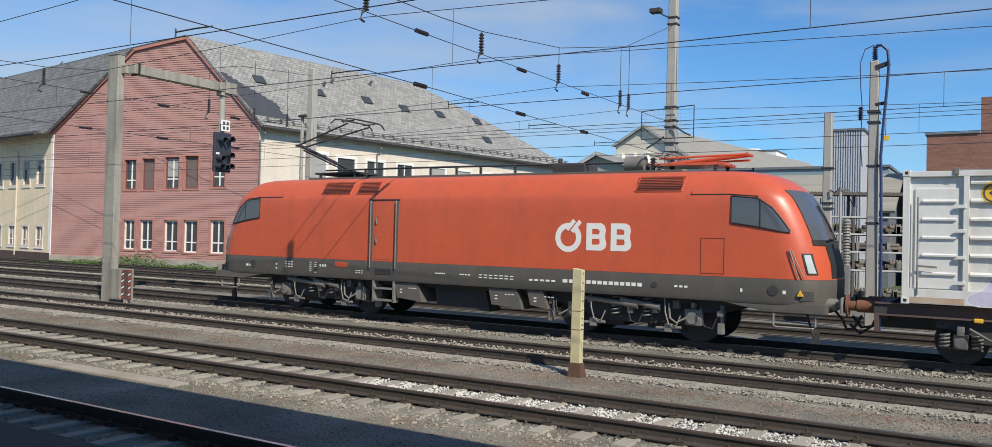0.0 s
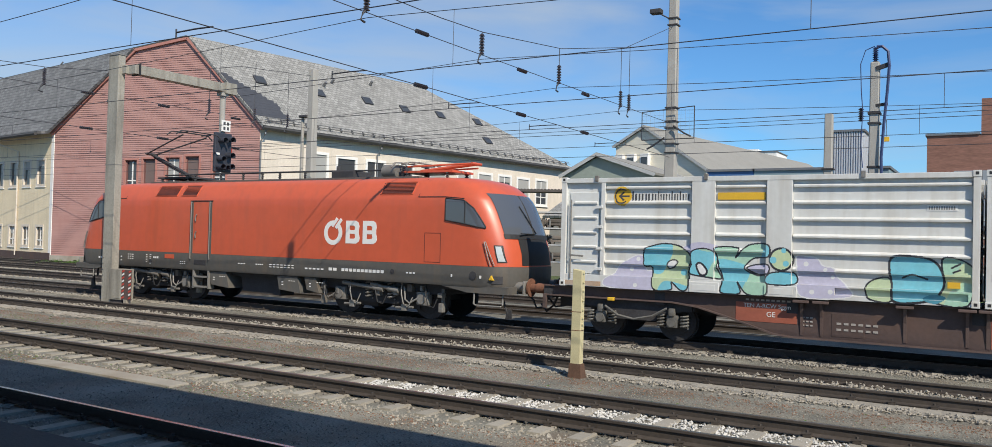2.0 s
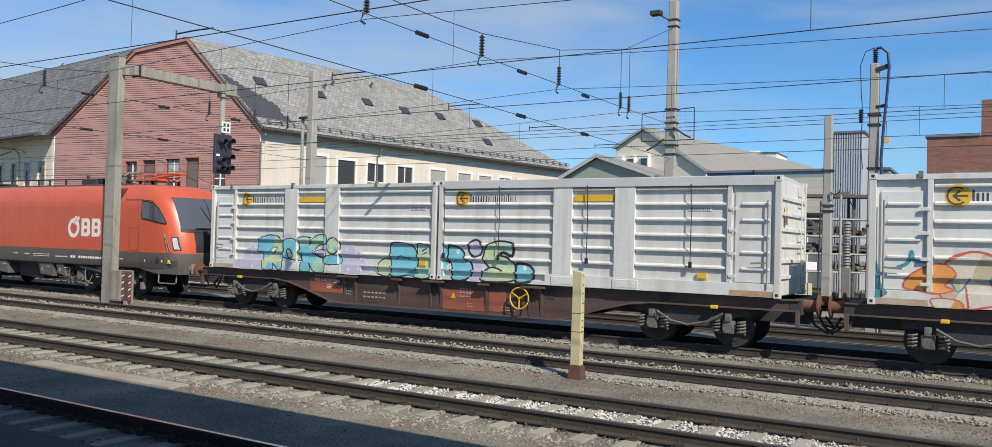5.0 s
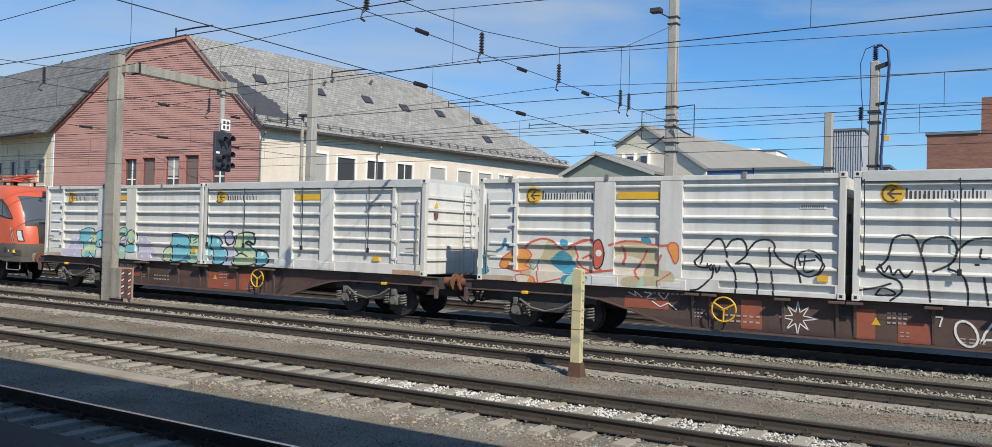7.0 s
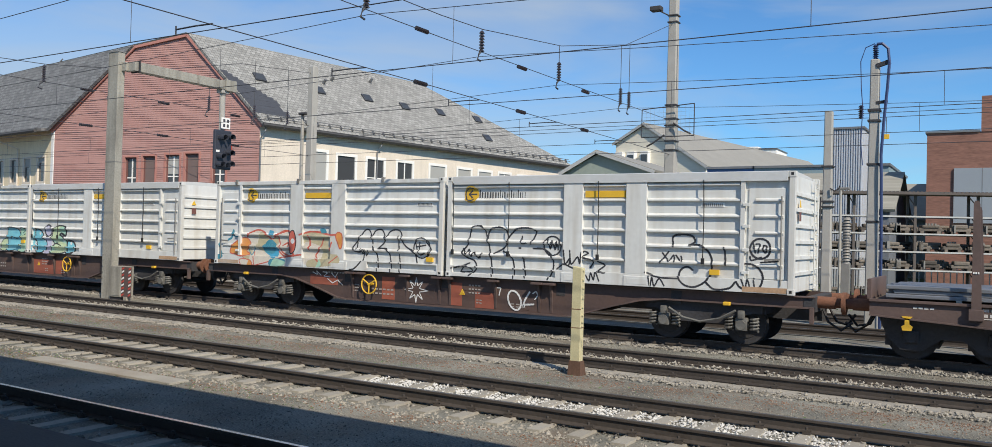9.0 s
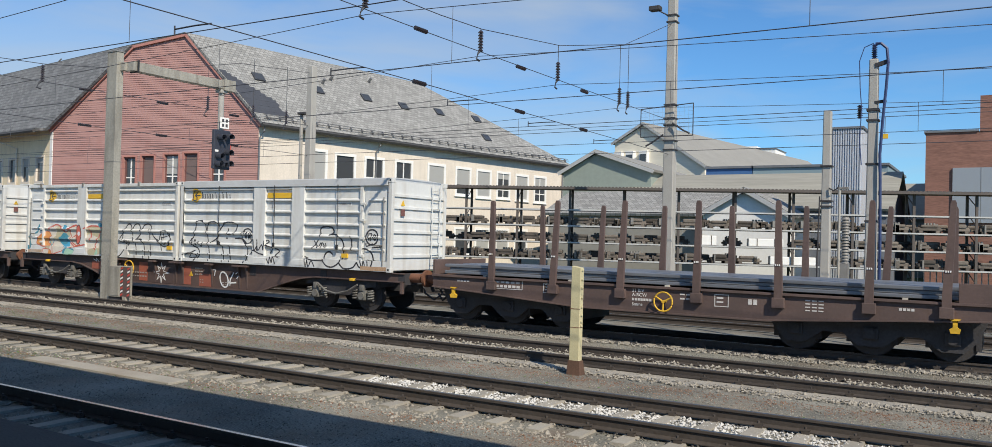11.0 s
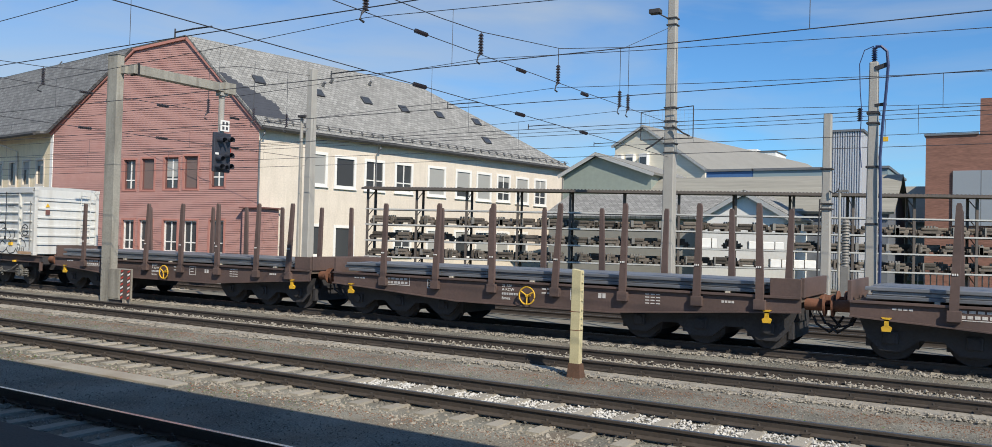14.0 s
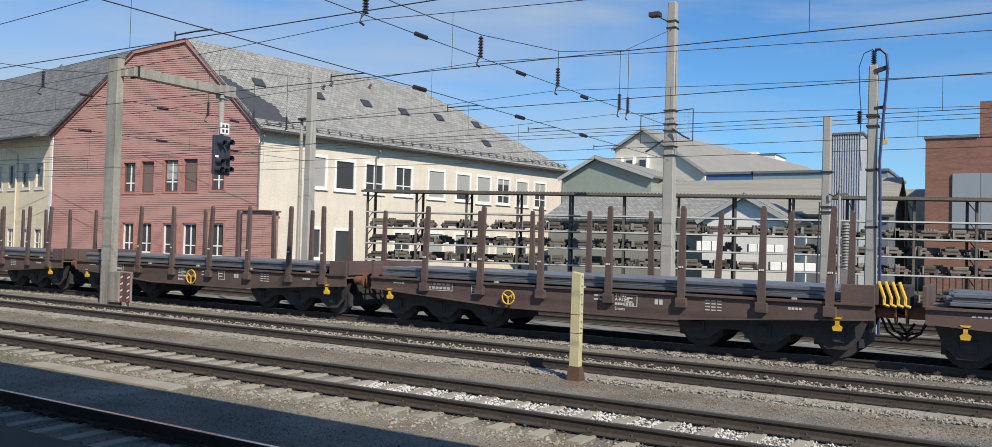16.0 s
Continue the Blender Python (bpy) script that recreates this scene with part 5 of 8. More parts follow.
def flat_wagon(u, k):
    v = vehicle("stake_wagon", u, "brown flat wagon with upright stanchions, loaded with steel bars", "freight wagon")
    H = 6.6
    bm = bmesh.new()
    sole = [(-H, 1.17), (H, 1.17), (H, 0.89), (5.2, 0.81), (2.2, 0.61), (-2.2, 0.61), (-5.2, 0.81), (-H, 0.89)]
    prism(bm, sole, "y", -1.36, -1.31)
    prism(bm, sole, "y", 1.31, 1.36)
    part("sole_bar", bm, "wagon_brown", v)
    bm = bmesh.new()
    box(bm, -H, H, -1.42, -1.3, 1.17, 1.22)
    box(bm, -H, H, 1.3, 1.42, 1.17, 1.22)
    for a, b in zip(sole[2:], sole[3:]):
        beam(bm, (a[0], -1.36, a[1]), (b[0], -1.36, b[1]), 0.12, 0.03)
    part("flange", bm, "wagon_brown", v)
    part("floor", B(-H, H, -1.3, 1.3, 1.1, 1.19), "deck", v)
    bm = bmesh.new()
    box(bm, -H + 0.2, H - 0.2, -0.6, 0.6, 0.62, 1.1)
    for x in (-5, -2.5, 0, 2.5, 5):
        box(bm, x - 0.1, x + 0.1, -1.3, 1.3, 0.9, 1.1)
    part("underframe", bm, "black", v)
    rel = (1.9, 3.7, 5.5, 7.35, 9.15, 10.95, 12.35)
    for i, r in enumerate(rel):
        x = r - H
        for s in (-1, 1):
            lean = random.uniform(-0.05, 0.1)
            y = s * 1.42
            q = bmesh.new()
            w0, w1, ht = 0.085, 0.055, 2.02
            top = Vector((x + lean, y - s * 0.03, 1.2 + ht))
            vs = []
            for (px, py, pz, w) in ((x, y, 0.95, w0), (x, y, 1.3, w0), (top.x, top.y, top.z - 0.06, w1), (top.x, top.y, top.z, w1 * 0.6)):
                vs.append([q.verts.new((px + a * w, py + b * 0.045, pz)) for a, b in ((-1, -1), (1, -1), (1, 1), (-1, 1))])
            for a, b in zip(vs, vs[1:]):
                for j in range(4):
                    q.faces.new((a[j], a[(j + 1) % 4], b[(j + 1) % 4], b[j]))
            q.faces.new(vs[0][::-1]), q.faces.new(vs[-1])
            bmesh.ops.recalc_face_normals(q, faces=q.faces)
            st = part("stanchion", q, "wagon_brown", v, "tapered brown steel stanchion")
            part("socket", B(x - 0.13, x + 0.13, min(y, y - s * 0.02) - 0.06, max(y, y - s * 0.02) + 0.05, 0.9, 1.12, bevel=0.012), "wagon_brown", st)
            bm = bmesh.new()
            f = 0.3
            bars(bm, x + lean * f - 0.06, 1.2 + ht * f, 0.12, 0.06, y - 0.047, 3)
            part("lettering", bm, "window_white", st)
    # end boards
    for s in (-1, 1):
        lo = s * (H - 0.02)
        part("end_board", B(min(lo, lo + s * 0.08), max(lo, lo + s * 0.08), -1.3, 1.3, 1.2, 1.62, bevel=0.01), "wagon_brown", v)
    part("end_platform", B(5.95, H, -1.36, -1.28, 1.2, 1.6, bevel=0.01), "wagon_brown", v)
    bm = bmesh.new()
    tx = -0.82 if k < 2 else 0.9
    for x, z, w, h, n_, r_ in ((-4.6, 0.97, 0.75, 0.1, 6, 1), (-4.6, 1.08, 0.75, 0.08, 5, 1), (-3.15, 0.97, 0.28, 0.2, 3, 3), (tx, 0.86, 0.5, 0.09, 7, 1), (0.35, 0.95, 0.3, 0.2, 2, 2),
                              (1.2, 0.93, 0.2, 0.18, 1, 2), (1.9, 0.93, 0.22, 0.18, 2, 1), (3.1, 0.87, 0.4, 0.28, 3, 4), (4.9, 1.0, 0.3, 0.08, 4, 1), (-5.8, 1.06, 0.4, 0.06, 4, 1)):
        bars(bm, x, z, w, h, -1.362, n_, r_, gap=0.25)
    for x, z, w, h in ((-4.66, 0.93, 0.86, 0.26), (-3.2, 0.9, 0.4, 0.24), (1.15, 0.84, 0.32, 0.28)):
        for a, b, c_, d in ((x, x + w, z, z + 0.018), (x, x + w, z + h - 0.018, z + h), (x, x + 0.018, z + 0.018, z + h - 0.018), (x + w - 0.018, x + w, z + 0.018, z + h - 0.018)):
            box(bm, a, b, -1.366, -1.362, c_, d)
    part("lettering", bm, "letter_wagon", v)
    for text, z in (("31 RIV", 1.06), ("A-RCW", 0.96), ("Smms", 0.74)):
        side_text(v, "lettering", text, tx, z, 0.11, -1.364, "window_white")
    handwheel(v, 0.0 if k < 2 else -1.98, -1.5, 0.88, 0.22 if k < 2 else 0.175)
    if k == 2:
        for i in range(4):
            bm = bmesh.new()
            x = 6.75 + 0.13 * i
            tube(bm, [(x - 0.1, -1.2, 1.68), (x + 0.02, -1.25, 1.35), (x + 0.02, -1.28, 1.22), (x + 0.12, -1.28, 1.18)], 0.035)
            part("lever", bm, "yellow", v, "yellow shunting lever")
        part("lever_box", B(6.6, 7.25, -1.15, -0.4, 1.2, 1.62, bevel=0.03), "black", v)
    for c in (-4.35, 4.35):
        three_axle_bogie(v, c)
    bm = bmesh.new()
    for s in (-1, 1):
        x = s * 5.9
        prism(bm, [(x - 0.08, 0.62), (x + 0.08, 0.62), (x + 0.1, 0.7), (x + 0.04, 0.74), (x + 0.04, 0.84), (x + 0.1, 0.9), (x - 0.1, 0.9), (x - 0.04, 0.84), (x - 0.04, 0.74), (x - 0.1, 0.7)], "y", -1.42, -1.34)
    part("brake_handle", bm, "yellow", v)
    buffers(v, H)
    return v


def bar_load(u, k):
    v = vehicle("steel_bar_bundle", u, "bundled blue-grey steel bars lying on a wagon", "steel bars")
    for layer in range(3):
        for i in range(14):
            y = -1.14 + i * 0.175 + (0.04 if layer == 1 else 0)
            z0 = 1.255 + layer * 0.086
            x0, x1 = -6.35 + random.uniform(0, 0.3), 6.0 + random.uniform(-0.3, 0.3)
            b = part("bar", B(x0, x1, y - 0.078, y + 0.078, z0, z0 + 0.08, bevel=0.014), "bars", v)
    for x in (-5, -2.5, 0, 2.5, 5):
        part("batten", B(x - 0.05, x + 0.05, -1.28, 1.25, 1.19, 1.255), "pale_wood", v)
    return v


M["letter_wagon"] = material("worn_white_lettering", (0.55, 0.53, 0.5), 0.7, var=0.25, bump=0)
M["letter_dull"] = material("faded_white_lettering", (0.34, 0.31, 0.28), 0.7, var=0.15, bump=0)
M["rust_streak"] = material("rust_streaked_white", (0.42, 0.27, 0.16), 0.8, var=0.3, scale=3, fine=20, dirt=(0.5, 0.48, 0.44), dirt_amount=0.8)
M["tarp"] = material("white_tarpaulin", (0.52, 0.53, 0.52), 0.6, var=0.06, scale=1.5, fine=6, bump=0.3, dirt=(0.42, 0.4, 0.36), dirt_amount=0.4)
M["dark_letter"] = material("dark_lettering", (0.06, 0.06, 0.065), 0.6, var=0.05, bump=0)
M["patch_red"] = material("fresh_orange_red_patch", (0.33, 0.095, 0.055), 0.65, var=0.15, scale=2, fine=12, dirt=(0.2, 0.07, 0.05), dirt_amount=0.5)
M["deck"] = material("worn_plank_deck", (0.13, 0.10, 0.075), 0.9, var=0.3, scale=2, fine=20, bump=0.3, stretch=(4, 0.4, 1))
M["pale_wood"] = material("pale_wood_batten", (0.5, 0.46, 0.38), 0.8, var=0.2)

loco = locomotive(-12.53)
c1 = container(-1.75, True, False, label="white ribbed bulk container with bubble graffiti in blue and green")
c2 = container(7.4, False, True, label="white ribbed container with tarpaulin cover and blue-green graffiti")
c3 = container(18.2, True, False, label="white ribbed container with orange and red graffiti, open lid latches")
c4 = container(27.4, False, True, label="white ribbed container with tarpaulin cover and black outline graffiti")
wagon1 = container_wagon(7.3, False)
wagon2 = container_wagon(27.3, True)
for i, u in enumerate((44.55, 58.7, 72.87, 87.0)):
    flat_wagon(u, i)
    bar_load(u, i)


# ---- lineside: signal, posts, masts and wires ----
def signal_gantry():
    v = tagged(empty("signal_gantry", -26.1, 17.6, GROUND), "grey steel signal gantry post with cantilever arm and dark signal head", "railway signal")
    g = -GROUND
    bm = bmesh.new()
    box(bm, -0.27, 0.27, -0.13, 0.13, -0.3, 8.25 + g, bevel=0.012)
    post = part("post", bm, "gantry", v, "weathered grey box-section post")
    bm = bmesh.new()
    for z in (0.55, 0.75, 0.95, 1.15, 1.35, 1.55):
        for x in (-0.2, 0.2):
            rod(bm, (x, -0.13, z), (x, -0.15, z), 0.022, seg=6)
    part("rivet", bm, "steel", post)
    part("cap", B(-0.29, 0.29, -0.15, 0.15, 8.25 + g, 8.29 + g, bevel=0.01), "steel", post)
    part("weld_band", B(-0.276, 0.276, -0.136, 0.136, 4.7, 4.73), "steel", post)
    bm = bmesh.new()
    box(bm, 0.5, 0.85, 0.1, 4.45, 7.6 + g, 7.92 + g, bevel=0.015)
    box(bm, 0.27, 0.5, 0.0, 0.26, 7.62 + g, 7.9 + g)
    arm = part("arm", bm, "gantry", v, "grey box-section cantilever arm")
    part("flange", B(0.46, 0.89, 0.24, 0.3, 7.56 + g, 7.96 + g), "rubber", arm)
    part("end_block", B(0.46, 0.9, 3.95, 4.47, 7.55 + g, 7.97 + g, bevel=0.01), "gantry", arm)
    bm = bmesh.new()
    rod(bm, (0.66, 4.0, 7.6 + g), (0.66, 4.0, 4.6 + g), 0.11, seg=14)
    box(bm, 0.5, 0.82, 3.84, 4.16, 7.45 + g, 7.6 + g, bevel=0.02)
    part("hanger", bm, "mast", v)
    head = part("signal_head", B(0.72, 0.84, 3.55, 4.35, 4.55 + g, 6.05 + g, bevel=0.05), "signal_dark", v, "dark grey signal board with hooded lamps")
    for y, z in ((4.15, 5.8), (3.8, 5.75), (4.15, 5.2), (3.75, 5.05), (4.15, 4.78), (3.95, 4.72), (3.72, 4.75)):
        bm = bmesh.new()
        n = 14
        for i in range(n):
            a0, a1 = math.pi * (-0.2 + 1.4 * i / n), math.pi * (-0.2 + 1.4 * (i + 1) / n)
            q = [(0.84, y + 0.12 * math.cos(a), z + g + 0.12 * math.sin(a)) for a in (a0, a1)]
            r = [(1.15, y + 0.13 * math.cos(a), z + g - 0.02 + 0.12 * math.sin(a)) for a in (a0, a1)]
            bm.faces.new([bm.verts.new(c) for c in (q[0], q[1], r[1], r[0])])
        bmesh.ops.remove_doubles(bm, verts=bm.verts, dist=0.001)
        bmesh.ops.solidify(bm, geom=bm.faces[:], thickness=0.012)
        h = part("lamp_hood", bm, "signal_dark", head)
        part("lens", rod(bmesh.new(), (0.84, y, z + g), (0.86, y, z + g), 0.1, seg=16), M["glass_dark"], h)
    part("red_marker", B(0.73, 0.83, 4.352, 4.372, 5.2 + g, 5.5 + g), "stripe_red", head)
    part("white_mark", B(0.841, 0.848, 3.62, 3.78, 5.2 + g, 5.28 + g), "window_white", head)
    s = part("sign_plate", B(0.86, 0.88, 3.8, 4.22, 6.1 + g, 6.52 + g, bevel=0.004), "window_white", v, "white signal plate with two rows of marks")
    bm = bmesh.new()
    for z in (6.16, 6.34):
        for y in (3.88, 4.05):
            box(bm, 0.88, 0.884, y, y + 0.1, z + g, z + 0.12 + g)
    part("mark", bm, "dark_letter", s)
    cb = part("cabinet", B(0.3, 0.95, -0.22, 0.25, 0.15, 1.17, bevel=0.012), "gantry", v, "grey steel relay cabinet")
    part("cabinet_door", B(0.34, 0.91, -0.232, -0.218, 0.2, 1.12, bevel=0.004), "gantry", cb)
    part("plinth", B(0.32, 0.95, -0.18, 0.2, -0.2, 0.16), "black", cb)
    wb = part("warning_board", B(0.98, 1.5, -0.235, -0.215, 0.17, 1.17, bevel=0.006), "wagon_brown", v, "board edged with red and white stripes")
    for x0 in (1.0, 1.36):
        for k in range(9):
            z = 0.19 + k * 0.11
            bm = prism(bmesh.new(), [(x0, z), (x0 + 0.12, z + 0.05), (x0 + 0.12, min(z + 0.105, 1.16)), (x0, min(z + 0.055, 1.16))], "y", -0.243, -0.236)
            part("stripe", bm, "window_white" if k % 2 else "stripe_red", wb)
    part("board_foot", B(1.12, 1.3, -0.25, -0.05, -0.2, 0.18, bevel=0.01), "concrete", wb)
    return v


# wall colour darkened to stand for the shade below the shed's eave
M["dark_cladding"] = material("shaded_blue_grey_cladding", (0.14, 0.155, 0.18), 0.7, var=0.15, scale=0.5, fine=5)
M["teal_wall"] = material("grey_teal_cladding", (0.22, 0.30, 0.33), 0.6, var=0.08, scale=0.4)
M["panel_grey"] = material("flat_grey_panel", (0.27, 0.30, 0.33), 0.6, var=0.06, scale=0.4)
M["white_planks"] = material("pale_cladding", (0.70, 0.65, 0.53), 0.8, var=0.1, scale=0.5, fine=4, stretch=(0.2, 0.2, 3), bump=0.2)
M["roof_lines"] = material("ribbed_grey_roof", (0.27, 0.26, 0.22), 0.85, var=0.25, scale=1.0, fine=6, stretch=(0.15, 2.5, 2.5), bump=0.6)
M["signal_dark"] = material("dark_grey_signal_paint", (0.035, 0.038, 0.05), 0.5, var=0.1, bump=0.03)
M["stripe_red"] = material("red_stripe", (0.5, 0.06, 0.04), 0.6, var=0.1)
M["blue_cable"] = material("dark_blue_cable", (0.03, 0.05, 0.13), 0.5, var=0.1, bump=0)
M["rack_light"] = material("galvanised_rack_beam", (0.46, 0.46, 0.44), 0.6, 0.2, var=0.12)
M["rack_dark"] = material("brown_rack_upright", (0.10, 0.085, 0.075), 0.7, 0.2, var=0.2)
M["machine"] = material("greasy_machine_part", (0.13, 0.11, 0.09), 0.7, 0.3, var=0.4, scale=3, fine=15, per_object=0.5)
signal_gantry()


def marker_post():
    v = tagged(empty("marker_post", -6.67, 13.95, GROUND), "weathered cream concrete marker post with rusty foot", "post")
    bm = bmesh.new()
    prism(bm, [(-0.115, 0.0), (0.085, 0.0), (0.09, 1.96), (-0.095, 1.99)], "y", -0.07, 0.07)
    bmesh.ops.bevel(bm, geom=bm.edges[:], offset=0.008, segments=1, affect="EDGES")
    body = part("shaft", bm, "post", v)
    prof = bmesh.new()
    a = [prof.verts.new((s * 0.14, t * 0.12, -0.06)) for s, t in ((-1, -1), (1, -1), (1, 1), (-1, 1))]
    b = [prof.verts.new((s * 0.112 - 0.01, t * 0.085, 0.26)) for s, t in ((-1, -1), (1, -1), (1, 1), (-1, 1))]
    for i in range(4):
        prof.faces.new((a[i], a[(i + 1) % 4], b[(i + 1) % 4], b[i]))
    prof.faces.new(b)
    part("foot", prof, "foot_rust", v, "rusty tapered foot")
    for z in (1.92, 1.75, 1.6, 1.42, 1.25, 1.1, 0.98, 0.9):
        bm = bmesh.new()
        box(bm, 0.08, 0.112, -0.04, 0.02, z - 0.02, z + 0.012, bevel=0.006)
        part("bracket", bm, "post", body)
    for z in (0.86, 1.2):
        part("joint", B(-0.113, 0.088, -0.073, 0.073, z, z + 0.012), "rust", body)
    return v


marker_post()


def mast(name, x, y, top, w0, w1, label):
    v = tagged(empty(name, x, y, GROUND), label, "mast")
    bm = bmesh.new()
    lo = [bm.verts.new((a * w0 / 2, b * w0 / 2, -0.3)) for a, b in ((-1, -1), (1, -1), (1, 1), (-1, 1))]
    hi = [bm.verts.new((a * w1 / 2, b * w1 / 2, top - GROUND)) for a, b in ((-1, -1), (1, -1), (1, 1), (-1, 1))]
    for i in range(4):
        bm.faces.new((lo[i], lo[(i + 1) % 4], hi[(i + 1) % 4], hi[i]))
    bm.faces.new(hi)
    bmesh.ops.bevel(bm, geom=bm.edges[:], offset=0.03, segments=1, affect="EDGES")
    part("shaft", bm, "mast", v)
    return v


def band(v, z, w, n=""):
    part("clamp", B(-w / 2 - 0.05, w / 2 + 0.05, -w / 2 - 0.05, w / 2 + 0.05, z, z + 0.06, bevel=0.01), "black", v)


PX, PY = -12.7, 35.7
main = mast("catenary_mast", PX, PY, 13.2, 0.55, 0.36, "tall tapered concrete catenary mast with floodlight and cross-span wires")
for z in (6.3, 6.7, 7.4, 7.7, 8.3, 12.0, 12.3):
    band(main, z - GROUND, 0.42 if z < 9 else 0.36)
bm = bmesh.new()
for a, b in (((-1.25, 6.9), (1.15, 6.9)), ((-1.25, 8.15), (1.15, 8.3)), ((-1.25, 6.9), (-1.25, 8.15)), ((1.15, 6.9), (1.15, 8.3))):
    rod(bm, (a[0], -0.4, a[1] - GROUND), (b[0], -0.4, b[1] - GROUND), 0.022)
part("guard_frame", bm, "black", main)
bm = bmesh.new()
for k in range(1, 12):
    x = -1.25 + 2.4 * k / 12
    rod(bm, (x, -0.4, 6.9 - GROUND), (x, -0.4, 8.2 - GROUND), 0.003, seg=4)
for k in range(1, 7):
    z = 6.9 + 1.25 * k / 7 - GROUND
    rod(bm, (-1.25, -0.4, z), (1.15, -0.4, z), 0.003, seg=4)
mesh_ = part("guard_mesh", bm, "steel", main)
mesh_["kind"] = "stuff"
bm = bmesh.new()
rod(bm, (-0.2, -0.2, 12.55), (-0.55, -0.3, 12.75), 0.03)
part("lamp_bracket", bm, "black", main)
fl = part("floodlight", B(-0.95, -0.45, -0.55, -0.15, 12.75, 12.95, bevel=0.03), "black", main, "dark floodlight head")
for s, z in ((1, 7.7), (-1, 7.2)):
    bm = bmesh.new()
    tube(bm, [(0.2 * s, -0.35, z), (0.7 * s, -0.4, z - 0.35), (1.0 * s, -0.4, z - 0.5)], 0.04)
    part("strut", bm, "black", main)
m2 = mast("cable_mast", -3.34, 27.0, 7.85, 0.35, 0.25, "concrete mast with dark blue cable loops at its head")
for z in (3.2, 4.9, 6.2, 6.5):
    band(m2, z, 0.25)
bm = bmesh.new()
tube(bm, [(0.26, -0.2, -0.1), (0.27, -0.22, 2.5), (0.24, -0.22, 4.6), (0.22, -0.2, 5.2), (0.28, -0.2, 6.2), (0.36, -0.2, 7.2), (0.4, -0.2, 7.9), (0.36, -0.2, 8.32), (0.2, -0.2, 8.48), (0.05, -0.2, 8.48)], 0.045)
part("cable", bm, "blue_cable", m2, "thick dark blue feeder cable")
bm = bmesh.new()
tube(bm, [(0.0, -0.2, 8.5), (-0.25, -0.2, 8.4), (-0.38, -0.2, 8.0), (-0.35, -0.2, 7.2), (-0.3, -0.2, 6.6), (-0.34, -0.2, 5.6), (-0.28, -0.2, 4.9)], 0.015)
part("jumper", bm, "blue_cable", m2)
bm = bmesh.new()
insulator(bm, 0.0, 0, 8.06, 0.45, 0.09)
part("insulator", bm, "blue_cable", m2)
bm = bmesh.new()
insulator(bm, -0.36, -0.1, 6.3, 0.4, 0.09)
part("insulator", bm, "porcelain", m2)
bm = bmesh.new()
beam(bm, (0.05, -0.1, 7.85), (0.42, -0.15, 7.95), 0.1, 0.12)
part("bracket", bm, "black", m2)
part("bracket", beam(bmesh.new(), (0.05, -0.1, 6.75), (0.36, -0.15, 6.78), 0.08, 0.08), "black", m2)
m3 = mast("concrete_mast", -5.64, 33.0, 7.3, 0.36, 0.28, "short concrete mast with steel brackets")
bm = bmesh.new()
tube(bm, [(0.12, -0.2, 4.6), (0.3, -0.3, 4.5), (0.45, -0.3, 4.6), (0.5, -0.35, 4.9)], 0.025)
tube(bm, [(-0.2, -0.2, 4.3), (-0.25, -0.2, 2.0), (-0.25, -0.2, 0.0)], 0.03)
part("bracket", bm, "black", m3)
for z in (3.9, 4.1, 5.4):
    band(m3, z, 0.32)
m4 = mast("catenary_mast", -29.95, 31.1, 10.65, 0.46, 0.36, "grey concrete catenary mast beside the office building")
m5 = mast("lamp_mast", -30.5, 31.0, 8.2, 0.2, 0.14, "thin grey steel lamp mast")
part("lamp_head", B(-0.12, 0.4, -0.2, 0.1, 8.41, 8.53, bevel=0.03), "black", m5)
near_mast = mast("catenary_mast", PX, 1.6, 12.5, 0.6, 0.42, "concrete catenary mast standing on the platform")
near_mast2 = mast("catenary_mast", -29.95, 1.6, 12.5, 0.6, 0.42, "concrete catenary mast standing on the platform")

WIRE = 0.0145


def wire(name, pts, r=WIRE, label="thin dark overhead wire", group="overhead wires"):
    return tagged(part(name, tube(bmesh.new(), pts, r, 5), "cable"), label, "wire", group)


def bell(bm, a, b, r=0.085, n=7):
    a, b = Vector(a), Vector(b)
    for i in range(n):
        c = a + (b - a) * ((i + 0.2) / n)
        d = a + (b - a) * ((i + 0.85) / n)
        rod(bm, c, d, r, r * 0.55)
    rod(bm, a, b, r * 0.4)


SAG = [(2.0, 9.6), (8.0, 8.5), (12.5, 8.1), (15.9, 8.04), (17.8, 8.06), (19.85, 8.15), (24.7, 8.7), (30.2, 9.9), (35.6, 12.0)]


def sag_at(y):
    for a, b in zip(SAG, SAG[1:]):
        if a[0] <= y <= b[0]:
            return a[1] + (b[1] - a[1]) * (y - a[0]) / (b[0] - a[0])
    return SAG[-1][1]


